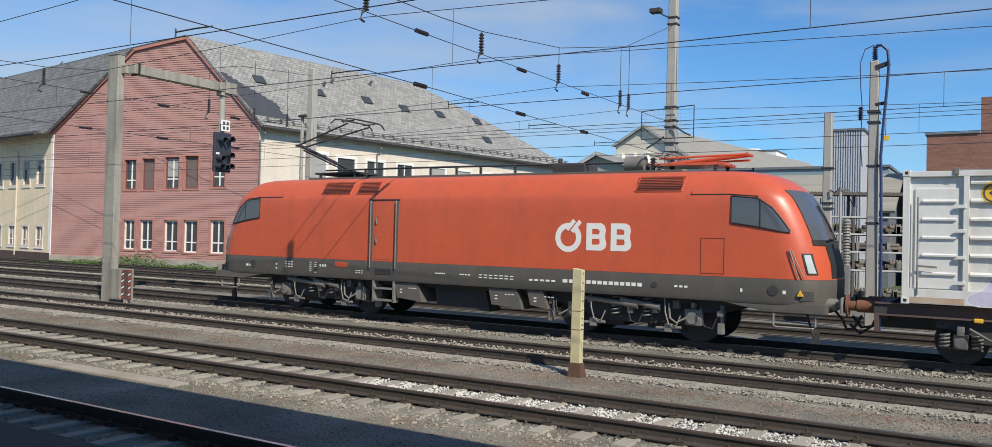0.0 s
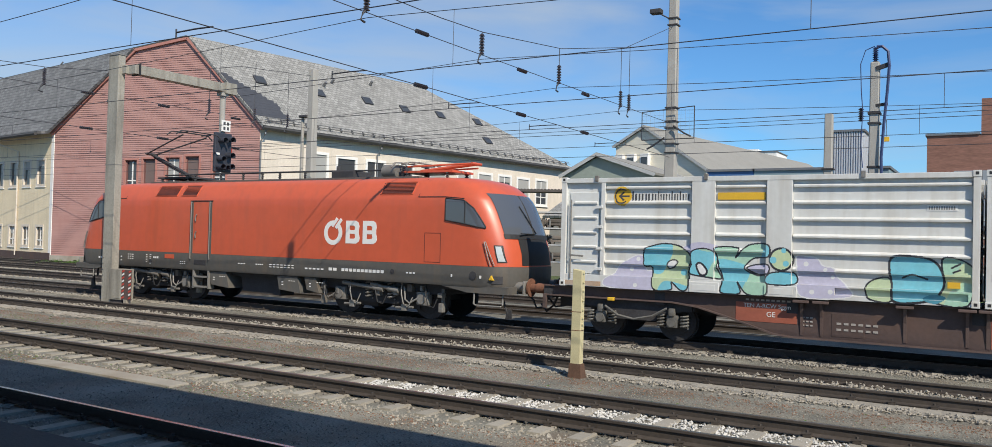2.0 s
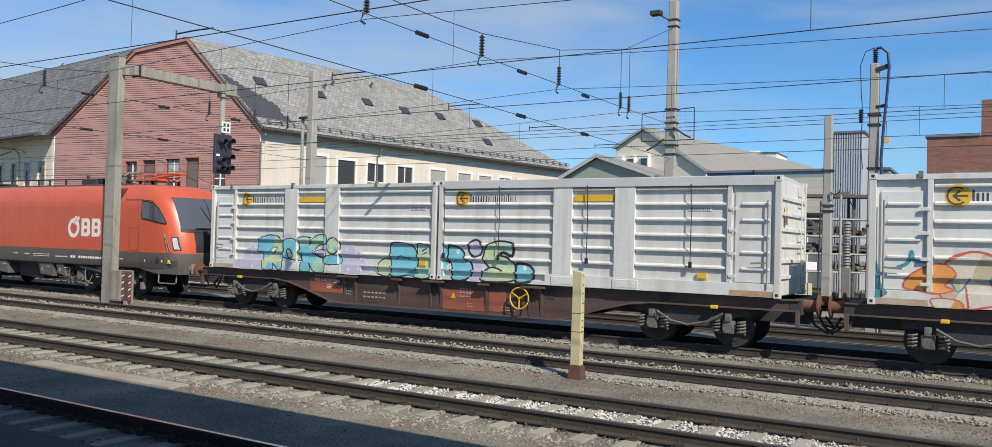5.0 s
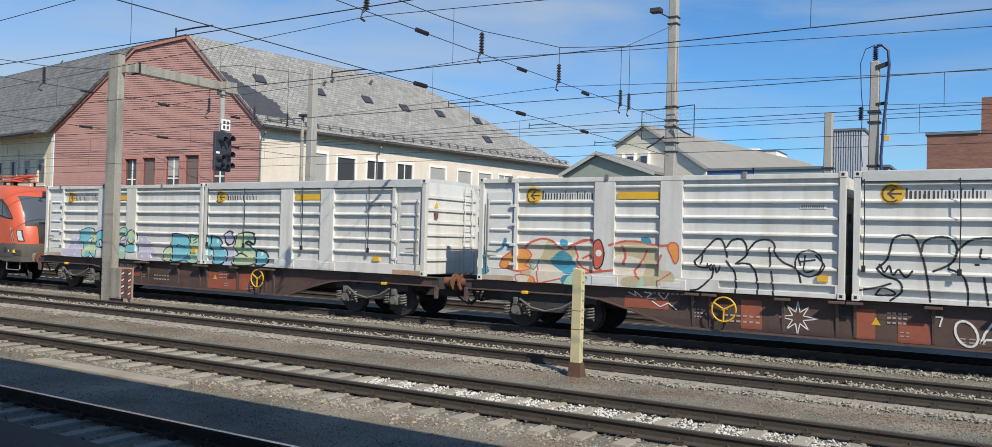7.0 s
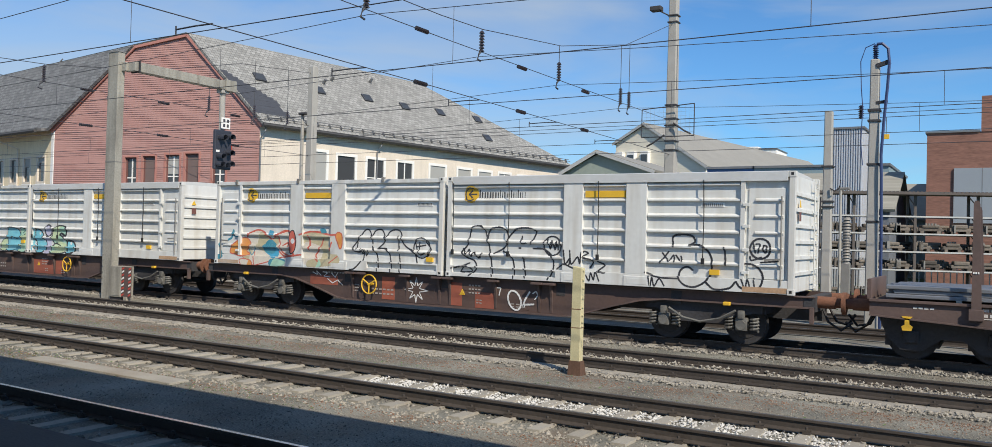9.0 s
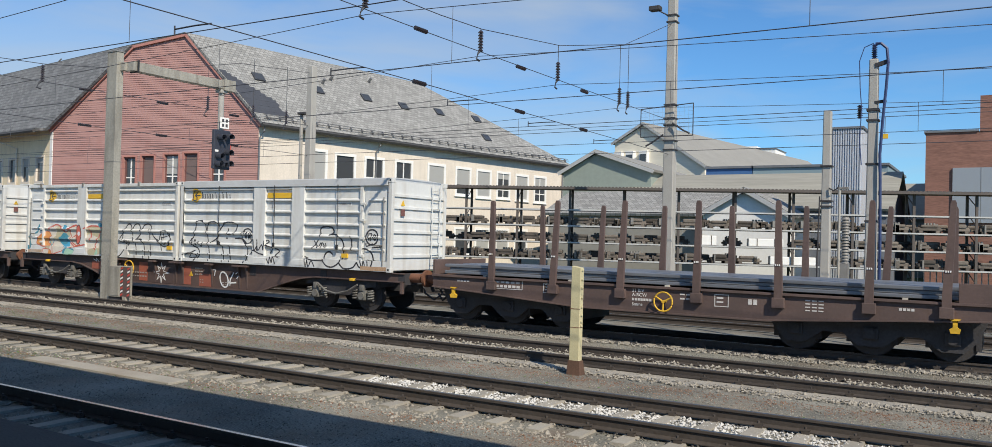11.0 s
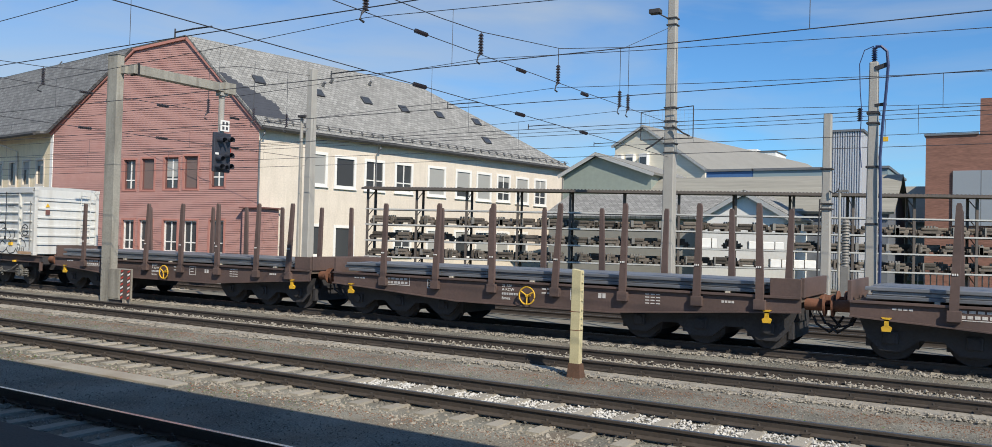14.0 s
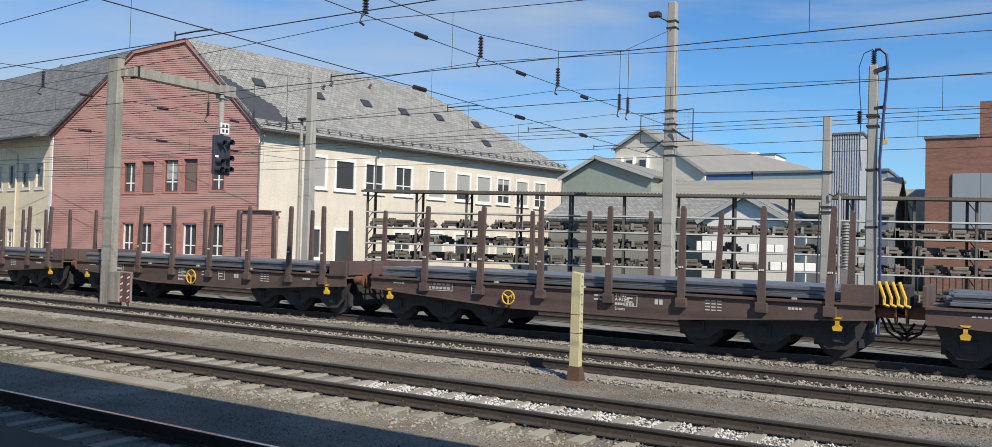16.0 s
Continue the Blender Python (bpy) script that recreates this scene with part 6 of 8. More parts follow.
def headspan(x, far_y, hang, breaks, z_low=6.12, z_up=7.48, top=12.0):
    wire("cross_span_wire", [(x, 1.8, z_low - 0.05), (x, far_y / 2, z_low + 0.02), (x, far_y, z_low)], 0.0115, "lower cross-span wire between masts")
    wire("cross_span_wire", [(x, 1.8, z_up - 0.05), (x, far_y / 2, z_up), (x, far_y, z_up + 0.15)], 0.0115, "upper cross-span wire between masts")
    wire("cross_catenary", [(x, y * far_y / 35.6, min(z, top)) for y, z in SAG], 0.0125, "sagging cross catenary carrying insulators")
    for y in hang:
        reach = min(top, sag_at(y * 35.6 / far_y))
        q = tagged(empty("string_insulator", x, y, z_up - 0.1), "dark ribbed insulator hanging from the cross catenary", "insulator", "hanging insulators")
        bm = bmesh.new()
        bell(bm, (0, 0, 0.12), (0, 0, min(0.75, reach - z_up + 0.05)))
        part("ribs", bm, "porcelain", q)
        bm = bmesh.new()
        rod(bm, (0, 0, min(0.7, reach - z_up)), (0, 0, reach - z_up + 0.1), 0.012)
        part("hanger", bm, "cable", q)
        bm = bmesh.new()
        tube(bm, [(0, 0, 0.15), (0, -0.12, 0.05), (0, -0.2, -0.12), (0, -0.05, -0.15)], 0.03)
        part("hook", bm, "cable", q)
    for y in breaks:
        for z in (z_low + 0.01, z_up):
            q = tagged(empty("strain_insulator", x, y, z), "dark ribbed insulator in a cross-span wire", "insulator", "strain insulators")
            bm = bmesh.new()
            bell(bm, (0, -0.27, 0), (0, 0.27, 0), 0.062)
            part("ribs", bm, "porcelain", q)


headspan(PX, PY, (14.85, 19.85, 24.65, 29.86, 30.7), (17.04, 22.2, 26.75))
headspan(-29.95, 31.1, (17.3, 20.0, 24.7, 27.3, 29.4), (19.0, 22.4, 26.2), top=10.3)
for y in (10.5, 14.9, 19.8, 24.6, 29.9):
    def mz(x):
        d = (x + 12.7) % 60
        return 7.36 - 0.0008 * d * (60 - d)
    xs = [-132.7 + 5 * i for i in range(40)]
    m_ = wire("messenger_wire", [(x, y, mz(x)) for x in xs], 0.009, "messenger wire along the track")
    wire("contact_wire", [(-132.7, y, 6.02), (-12.7, y, 6.02), (64, y, 6.02)], 0.0105, "contact wire over the track")
    bm = bmesh.new()
    for k in range(18):
        x = -92 + 7.4 * k + (y * 1.7) % 5
        rod(bm, (x, y, 6.02), (x, y, mz(x)), 0.007, seg=4)
    dr = tagged(part("dropper_wire", bm, "cable"), "thin droppers between messenger and contact wire", "wire", kind="stuff")
    bm = bmesh.new()
    tube(bm, [(PX, y, 6.13), (PX - 0.5, y, 6.14), (PX - 1.05, y, 6.13)], 0.016)
    rod(bm, (PX - 1.05, y, 6.2), (PX - 1.05, y, 6.02), 0.016)
    tagged(part("registration_arm", bm, "cable"), "light steel arm that steadies the contact wire", "arm")
for y, z in ((33.2, 6.0), (33.2, 7.0), (36.2, 7.6)):
    wire("feeder_wire", [(-120, y, z), (64, y, z)], 0.012, "feeder wire beyond the tracks")


# ---- open storage rack ----
KA, KB = Vector((-30.3, 35.95, 0)), Vector((4.3, 48.6, 0))
MK, WK = frame_of(KA, KB)
rack = tagged(empty("storage_rack"), "long open steel rack with thin corrugated roof and three shelf levels", "rack")
rack.matrix_basis = MK
LEVELS = (1.17, 2.07, 2.95)
n_bay = 13
for i in range(n_bay + 1):
    x = 0.1 + (WK - 0.2) * i / n_bay
    for y in (0.0, 1.3):
        part("upright", B(x - 0.06, x + 0.06, y - 0.05, y + 0.05, GROUND, 4.95), "rack_dark", rack)
    bm = bmesh.new()
    for z in (0.6, 1.6, 2.5, 3.4, 4.3):
        beam(bm, (x, 0, z), (x, 1.3, z + 0.6), 0.03, 0.04)
    part("brace", bm, "rack_dark", rack)
for z in LEVELS + (3.8,):
    for y in (0.0, 1.3):
        part("shelf_beam", B(0, WK, y - 0.09, y - 0.052, z - 0.035, z + 0.04), "rack_light" if y < 1 else "rack_dark", rack)
bm = bmesh.new()
n = int(WK / 0.18)
for i in range(n):
    x = WK * i / n
    prism(bm, [(x, 4.96), (x + 0.06, 5.02), (x + 0.12, 5.02), (x + 0.18, 4.96), (x + 0.18, 4.93), (x, 4.93)], "y", -0.5, 1.9)
part("roof", bm, "rack_dark", rack)
part("roof_edge", B(-0.1, WK, -0.55, -0.5, 4.86, 4.98), "rack_dark", rack)


def machine_part(seed):
    rng = random.Random(seed)
    v = tagged(empty("machine_part"), "greasy dark brake and gear assembly stored on the rack", "machine part", "spare parts on the rack")
    bm = bmesh.new()
    box(bm, -0.42, 0.42, -0.2, 0.2, 0.12, 0.3, bevel=0.03)
    box(bm, -0.36 + rng.uniform(0, 0.1), 0.3, -0.24, 0.24, 0.28, rng.uniform(0.36, 0.5), bevel=0.05)
    part("housing", bm, "machine", v)
    for x in (-0.45, 0.38):
        part("flange", rod(bmesh.new(), (x, 0, 0.16), (x + 0.07, 0, 0.16), 0.16, seg=14), "machine", v)
    part("shaft", rod(bmesh.new(), (-0.52, 0, 0.16), (0.54, 0, 0.16), 0.055), "machine", v)
    for x in (-0.3, 0.3):
        part("foot", B(x - 0.07, x + 0.07, -0.25, 0.25, 0.0, 0.13), "machine", v)
    for k in range(rng.randint(1, 3)):
        x = rng.uniform(-0.4, 0.3)
        part("bracket", B(x, x + rng.uniform(0.06, 0.16), -0.3, -0.2, rng.uniform(0.02, 0.12), rng.uniform(0.3, 0.52)), "machine" if k else "steel", v)
    if rng.random() < 0.5:
        for k in range(4):
            part("cylinder_head", rod(bmesh.new(), (-0.26 + 0.11 * k, -0.1, 0.4), (-0.26 + 0.11 * k, -0.1, 0.55), 0.045), "steel", v)
    return v


kinds = [machine_part(3), machine_part(8), machine_part(11), machine_part(14), machine_part(20)]
for kind_ob, wide in zip(kinds, (1.25, 1.1, 1.3, 1.0, 1.2)):
    for piece in kind_ob.children:
        piece.data.transform(Matrix.Diagonal((wide, 1.1, 0.92, 1)))
used = set()
rng = random.Random(5)
slots = []
for li, z in enumerate(LEVELS + (0.28,)):
    x = 0.7
    while x < WK - 1.6:
        if rng.random() < 0.93:
            slots.append((x, rng.uniform(0.26, 0.36), z + 0.045 if li < 3 else -0.2, rng.choice((0, 0, 180)) + rng.uniform(-4, 4)))
        if rng.random() < 0.85:
            slots.append((x + rng.uniform(0.55, 0.8), rng.uniform(0.96, 1.02), z + 0.045 if li < 3 else -0.2, rng.choice((0, 180)) + rng.uniform(-3, 3)))
        x += rng.uniform(1.3, 1.5)
TAKEN = ((20.93, 24.42, 1.216), (17.28, 19.58, 2.116), (19.86, 22.86, 2.116), (22.01, 24.21, -0.200))
slots = [q for q in slots if not any(a < q[0] < b and abs(q[2] - z) < 0.1 for a, b, z in TAKEN)]
for i, (x, y, z, a) in enumerate(slots):
    m = MK @ pose(x, y, z, 0, 0, a)
    k = (i * 7 + i // 4) % 5
    if k not in used:
        kinds[k].matrix_basis = m
        used.add(k)
    else:
        copy_thing(kinds[k], m)
for z in LEVELS:
    part("shelf_deck", B(0.1, WK - 0.1, -0.05, 1.3, z - 0.06, z + 0.044), "rack_dark", rack)


def crate(x, z, w, h, mat, label):
    """A covered bundle standing on a shelf of the rack, with two lashing bands."""
    v = tagged(empty("covered_bundle"), label, "crate")
    v.matrix_basis = MK @ pose(x, 0.0, z)
    part("cover", B(0, w, 0.05, 0.9, 0, h, bevel=0.04), mat, v)
    for k in (0.25, 0.75):
        part("band", B(w * k - 0.02, w * k + 0.02, 0.04, 0.91, 0.01, h + 0.006), "rack_dark", v)


for x, z, w, h, mat, label in ((21.58, 1.216, 2.19, 0.42, "white_wall", "long bundle under white sheeting on the rack"),
          (17.93, 2.116, 1.00, 0.5, "white_wall", "white wrapped crate on the rack"),
          (20.51, 2.116, 1.70, 0.4, "window_white", "white wrapped crate on the rack"),
          (22.66, -0.200, 0.90, 0.75, "post", "pale yellow box on the yard floor below the rack")):
    crate(x, z, w, h, mat, label)

col = tagged(empty("insulator_column", -5.41, 36.0, GROUND), "tall ribbed grey insulator column on a steel foot", "insulator")
part("foot", B(-0.16, 0.16, -0.16, 0.16, -0.1, 1.78, bevel=0.02), "steel", col)
bm = bmesh.new()
for k in range(16):
    z = 1.78 + (3.65 - 1.78) * k / 16
    rod(bm, (0, 0, z), (0, 0, z + 0.09), 0.18, 0.12, seg=14)
rod(bm, (0, 0, 1.78), (0, 0, 3.65), 0.13)
part("ribs", bm, "steel", col, smooth=True)
pl = tagged(empty("steel_pole", -5.73, 36.5, GROUND), "thin grey steel pole with a bracket at its head", "pole")
part("shaft", rod(bmesh.new(), (0, 0, -0.1), (0, 0, 4.78), 0.055), "mast", pl)
part("head", B(-0.1, 0.35, -0.06, 0.06, 4.78, 4.78 + 0.1, bevel=0.02), "steel", pl)
wire_tag = tagged(part("wire_tag", B(-3.71 - 0.11, -3.71 + 0.11, 33.19, 33.215, 6.30 - 0.1, 6.30 + 0.08, bevel=0.01), "yellow"), "small yellow marker tag clipped on a wire", "tag")
part("clip", rod(bmesh.new(), (-3.71, 33.2, 6.37), (-3.71, 33.2, 7.0), 0.012), "black", wire_tag)


# ---- distant buildings ----
def gabled(name, origin, heading, length, width, eave, ridge, wall, rf, label, over=0.35, offset=0.5, eave2=None):
    """A house: x along its ridge, y across; the gable ends at x = 0 and x = length."""
    v = tagged(empty(name, *origin), label, "building")
    v.matrix_basis = pose(*origin, 0, 0, heading)
    oy = width * offset
    eave2 = eave if eave2 is None else eave2
    bm = bmesh.new()
    prism(bm, [(0, -0.3), (width, -0.3), (width, eave2), (oy, ridge - 0.12), (0, eave)], "x", 0, length)
    part("wall", bm, wall, v)
    for y0, ev in ((0, eave), (width, eave2)):
        dy, dz = oy - y0, ridge - ev
        ln = math.hypot(dy, dz)
        k = over / ln
        a = (y0 - dy * k, ev - dz * k)
        nrm = Vector((-dz, dy)) if dy > 0 else Vector((dz, -dy))
        nrm.normalize()
        t = 0.2
        bm = bmesh.new()
        prism(bm, [(a[0], a[1] + 0.02), (oy, ridge + 0.02), (oy + nrm.x * t * 0, ridge + t), (a[0] + nrm.x * t, a[1] + nrm.y * t)], "x", -over, length + over)
        part("roof", bm, rf, v)
        part("verge_board", beam(bmesh.new(), (-over - 0.03, a[0], a[1] + 0.02), (-over - 0.03, oy, ridge + 0.02), 0.05, 0.26), "rack_light", v)
    return v


hall_white = gabled("white_hall", (-28.0, 90, 0), 81, 52, 11.6, 10.6, 15.75, "white_planks", "roof_far", "large pale factory hall with weathered sheet roof", offset=0.67, eave2=13.7)
for y in (9.2, 10.8, 7.4):
    hw = part("window", B(-0.6, 0.15, y - 0.45, y + 0.55, 9.4, 12.6), "white_wall", hall_white)
    part("pane", B(-0.64, -0.59, y - 0.35, y + 0.45, 11.0, 12.2), M["glass_dark"], hw)
green = gabled("grey_green_house", (-30.3, 60, 0), 0, 12, 7.4, 7.55, 9.1, "green_wall", "roof_far", "grey-green shingled house with shallow grey roof", offset=0.61)
green.matrix_basis = pose(-22.8, 60.0, 0, 0, 0, 90)
# the wall's eave shade is painted into its cladding colour
tile_house = gabled("long_shed", (-24.5, 57, 0), 0, 18.4, 10, 4.6, 7.15, "dark_cladding", "roof_lines", "long clad shed under a ribbed grey roof, eave shade in its wall colour")
white_house = gabled("white_house", (-15.6, 52, 0), 90, 7, 5.2, 4.0, 5.5, "white_wall", "slate", "white rendered house with dark gable roof")
white_house.matrix_basis = pose(-10.9, 51.5, 0, 0, 0, 90)
side_house = gabled("low_grey_shed", (-27.5, 52.5, 0), 0, 12.5, 8, 4.0, 5.6, "roof_far", "slate", "low grey shed with slate roof")
gabled("far_shed", (-14.0, 75, 0), 0, 16, 9, 4.6, 7.53, "green_wall", "roof_far", "low pale green shed behind the houses")
for x0, x1, mat, lab in ((-22.9, -18.8, "blue_wall", "blue metal-clad factory block"), (-18.75, -8.0, "teal_wall", "grey-teal metal-clad factory block")):
    v = tagged(empty("factory_block", 0, 74, 0), lab, "building")
    part("wall", B(x0, x1, 0, 14, -0.3, 8.85), mat, v)
    part("roof_edge", B(x0 - 0.1, x1 + 0.1, -0.15, 14.1, 8.85, 9.05), "zinc", v)
    if x1 > -10:
        for x in (-17.6, -13.2):
            part("window", B(x, x + 2.0, -0.05, 0.1, 7.4, 8.0), M["glass_dark"], v)
v = tagged(empty("roof_plant_room", -38.0, 150, 0), "white flat-roofed block behind the factory hall", "building")
part("wall", B(-2.5, 3.8, 0, 8, -0.3, 18.9), "white_wall", v)
part("upper_storey", B(-6.1, 0.5, 0.3, 7.7, -0.3, 19.5), "white_wall", v)
part("coping", B(0.55, 3.95, -0.15, 8.15, 18.9, 19.05), "zinc", v)
v = tagged(empty("corrugated_silo", 0, 52, 0), "tall silo clad in light corrugated sheet", "silo")
part("wall", B(-8.72, -7.0, 0.1, 2.2, -0.3, 9.1), "metal_sheet", v)
for i in range(13):
    x = -8.72 + 1.72 * i / 13
    part("corrugation", prism(bmesh.new(), [(x, 0.1), (x + 0.02, 0.0), (x + 0.075, 0.0), (x + 0.095, 0.1)], "z", -0.3, 9.08), "metal_sheet", v)
part("cap", B(-8.8, -6.92, -0.06, 2.3, 9.08, 9.2), "zinc", v)
v = tagged(empty("brick_building", 0, 60, 0), "tall red-brown brick building with grey panel front", "building")
part("wall", B(-4.3, 12, 0, 20, -0.3, 9.62), "brick", v)
part("tower", B(-1.3, 12, -0.05, 20, 9.62, 11.85), "brick", v)
part("coping", B(-4.4, -1.35, -0.1, 20, 9.62, 9.74), "zinc", v)
pn = part("panel_front", B(-2.75, 9, -0.12, 0.0, 3.9, 7.35), "panel_grey", v, "flat grey cladding panels")
for x in (-1.2, 0.4, 2.0):
    part("panel_joint", B(x - 0.02, x + 0.02, -0.126, -0.11, 3.9, 7.35), "zinc", pn)
bm = bmesh.new()
for i in range(30):
    rod(bm, (-4.5 + i * 0.3, 50.5, 0), (-4.5 + i * 0.3, 50.5, 1.5), 0.03, seg=5)
rod(bm, (-4.5, 50.5, 1.45), (4.3, 50.5, 1.45), 0.03)
tagged(part("yard_fence", bm, "rack_light"), "light metal bar fence behind the rack", "fence")


# ---- roof details of the office building ----
e_x = (far_eave - corner).normalized()
r_n = e_x.cross(apex - corner).normalized()
if r_n.z < 0:
    r_n = -r_n
e_y = r_n.cross(e_x)
RP = Matrix(((e_x.x, e_y.x, r_n.x, corner.x), (e_x.y, e_y.y, r_n.y, corner.y), (e_x.z, e_y.z, r_n.z, corner.z), (0, 0, 0, 1)))
for x, y in ((1.78, 4.8), (6.71, 4.58), (11.36, 4.72), (15.18, 4.52), (19.32, 4.62), (24.02, 4.59), (23.5, 2.1)):
    s = part("skylight", B(x - 0.42, x + 0.42, y - 0.35, y + 0.4, 0.18, 0.3, bevel=0.02), "slate_new", house, "small dark roof hatch")
    s.matrix_basis = RP
    q = part("pane", B(x - 0.34, x + 0.34, y - 0.28, y + 0.33, 0.296, 0.31), M["glass_dark"], s)
for x, y in ((8.64, 6.2), (12.9, 7.0), (7.6, 5.6)):
    q = part("roof_vent", rod(bmesh.new(), (x, y, 0.15), (x, y, 0.6), 0.12, 0.1, seg=10), "zinc", house)
    q.matrix_basis = RP
for y in (0.35, 0.6):
    q = part("snow_guard", tube(bmesh.new(), [(0.3, y, 0.36), (34.0, y, 0.36)], 0.025), "zinc", house)
    q.matrix_basis = RP
for i in range(34):
    q = part("snow_guard_bracket", B(0.5 + i, 0.53 + i, 0.3, 0.62, 0.18, 0.37), "zinc", house)
    q.matrix_basis = RP
rng = random.Random(2)
for r in range(15):
    y = 0.9 + r * 0.27
    xa = -2.2 * y / 8.47 + 0.05
    width = (2.6 if y < 2.4 else 2.6 - (y - 2.4) * 0.95) + rng.uniform(-0.12, 0.12)
    if width < 0.2:
        break
    q = part("slate", B(xa, xa + width, y, y + 0.265, 0.182, 0.2 + 0.002 * (r % 2)), "slate_new", house)
    q.matrix_basis = RP
q = part("lightning_rod", tube(bmesh.new(), [e0 + lw_dir * 9.2 + Vector((0, 0, 0.35)), kink + lw_dir * 10.6 + Vector((0, 0, 0.35))], 0.05), "zinc", house)


# ---- weeds ----
def leaves(name, n, place, size, label):
    g = np.random.default_rng(n)
    c = place(g, n)
    a = g.uniform(0, math.tau, n)
    t = g.uniform(-0.9, 0.9, n)
    u = np.c_[np.cos(a), np.sin(a), t * 0.4] * (size * g.uniform(0.5, 1.3, n))[:, None]
    w = np.c_[-np.sin(a) * 0.5, np.cos(a) * 0.5, g.uniform(-0.6, 0.8, n)] * (size * g.uniform(0.3, 0.7, n))[:, None]
    v = np.stack([c - u, c + w * 0.7, c + u, c - w * 0.7], 1).reshape(-1, 3)
    f = np.arange(4 * n).reshape(-1, 4)
    me = bpy.data.meshes.new(name)
    me.from_pydata(v.tolist(), [], f.tolist())
    me.materials.append(M["leaf"])
    return tagged(new(name, me), label, "plant", kind="stuff")


def along_red(g, n):
    x = g.uniform(1, WR, n)
    hgt = 0.25 + 0.75 * np.exp(-((x - 8.6) / 1.3) ** 2) + 0.4 * np.exp(-((x - 6.2) / 1.0) ** 2) + 0.12 * np.sin(x * 2.1)
    y = -g.uniform(0.15, 2.2, n)
    z = GROUND + g.uniform(0, 1, n) * np.maximum(hgt, 0.08) * (1.15 - 0.35 * np.abs(y + 0.9))
    m = np.array(MR)
    p = np.c_[x, y, z, np.ones(n)]
    return (p @ m.T)[:, :3]


leaves("weeds", 9000, along_red, 0.09, "green weeds and shrubs along the red wall's foot")
leaves("grass_tufts", 16000, lambda g, n: np.c_[g.uniform(-75, 8, n), g.uniform(34.8, 44, n), GROUND + g.uniform(0.0, 0.22, n)], 0.09, "short grass and weeds along the yard's edge")
leaves("verge_moss", 5000, lambda g, n: np.c_[-8 - 26 * g.uniform(0, 1, n) ** 0.7, 9.0 + g.normal(0, 0.28, n), GROUND + g.uniform(0.0, 0.02, n)], 0.022, "low olive moss and weeds in the gravel")
leaves("track_weeds", 3000, lambda g, n: np.c_[-30 + 12 * g.normal(0, 1, n), 12.9 + g.normal(0, 0.5, n), GROUND + g.uniform(0.0, 0.03, n)], 0.03, "sparse low weeds in the gravel")


# ---- graffiti: paint laid on the containers' relief ----
for nm, col in (("paint_black", (0.025, 0.025, 0.03)), ("paint_blue", (0.19, 0.53, 0.62)), ("paint_green", (0.38, 0.60, 0.45)), ("paint_pale_green", (0.52, 0.62, 0.38)),
                ("paint_lilac", (0.52, 0.50, 0.62)), ("paint_orange", (0.70, 0.30, 0.08)), ("paint_red", (0.55, 0.12, 0.08)), ("paint_teal", (0.06, 0.26, 0.34)),
                ("paint_tan", (0.50, 0.44, 0.28)), ("paint_pale", (0.66, 0.60, 0.50)), ("paint_white", (0.72, 0.72, 0.70)), ("paint_deep_blue", (0.06, 0.33, 0.50))):
    M[nm] = material(nm, col, 0.5, var=0.12, scale=2.5, fine=14, bump=0.03, dirt=tuple(min(0.6, c * 0.7 + 0.15) for c in col), dirt_amount=0.35, streak=True)
CELL = 0.01


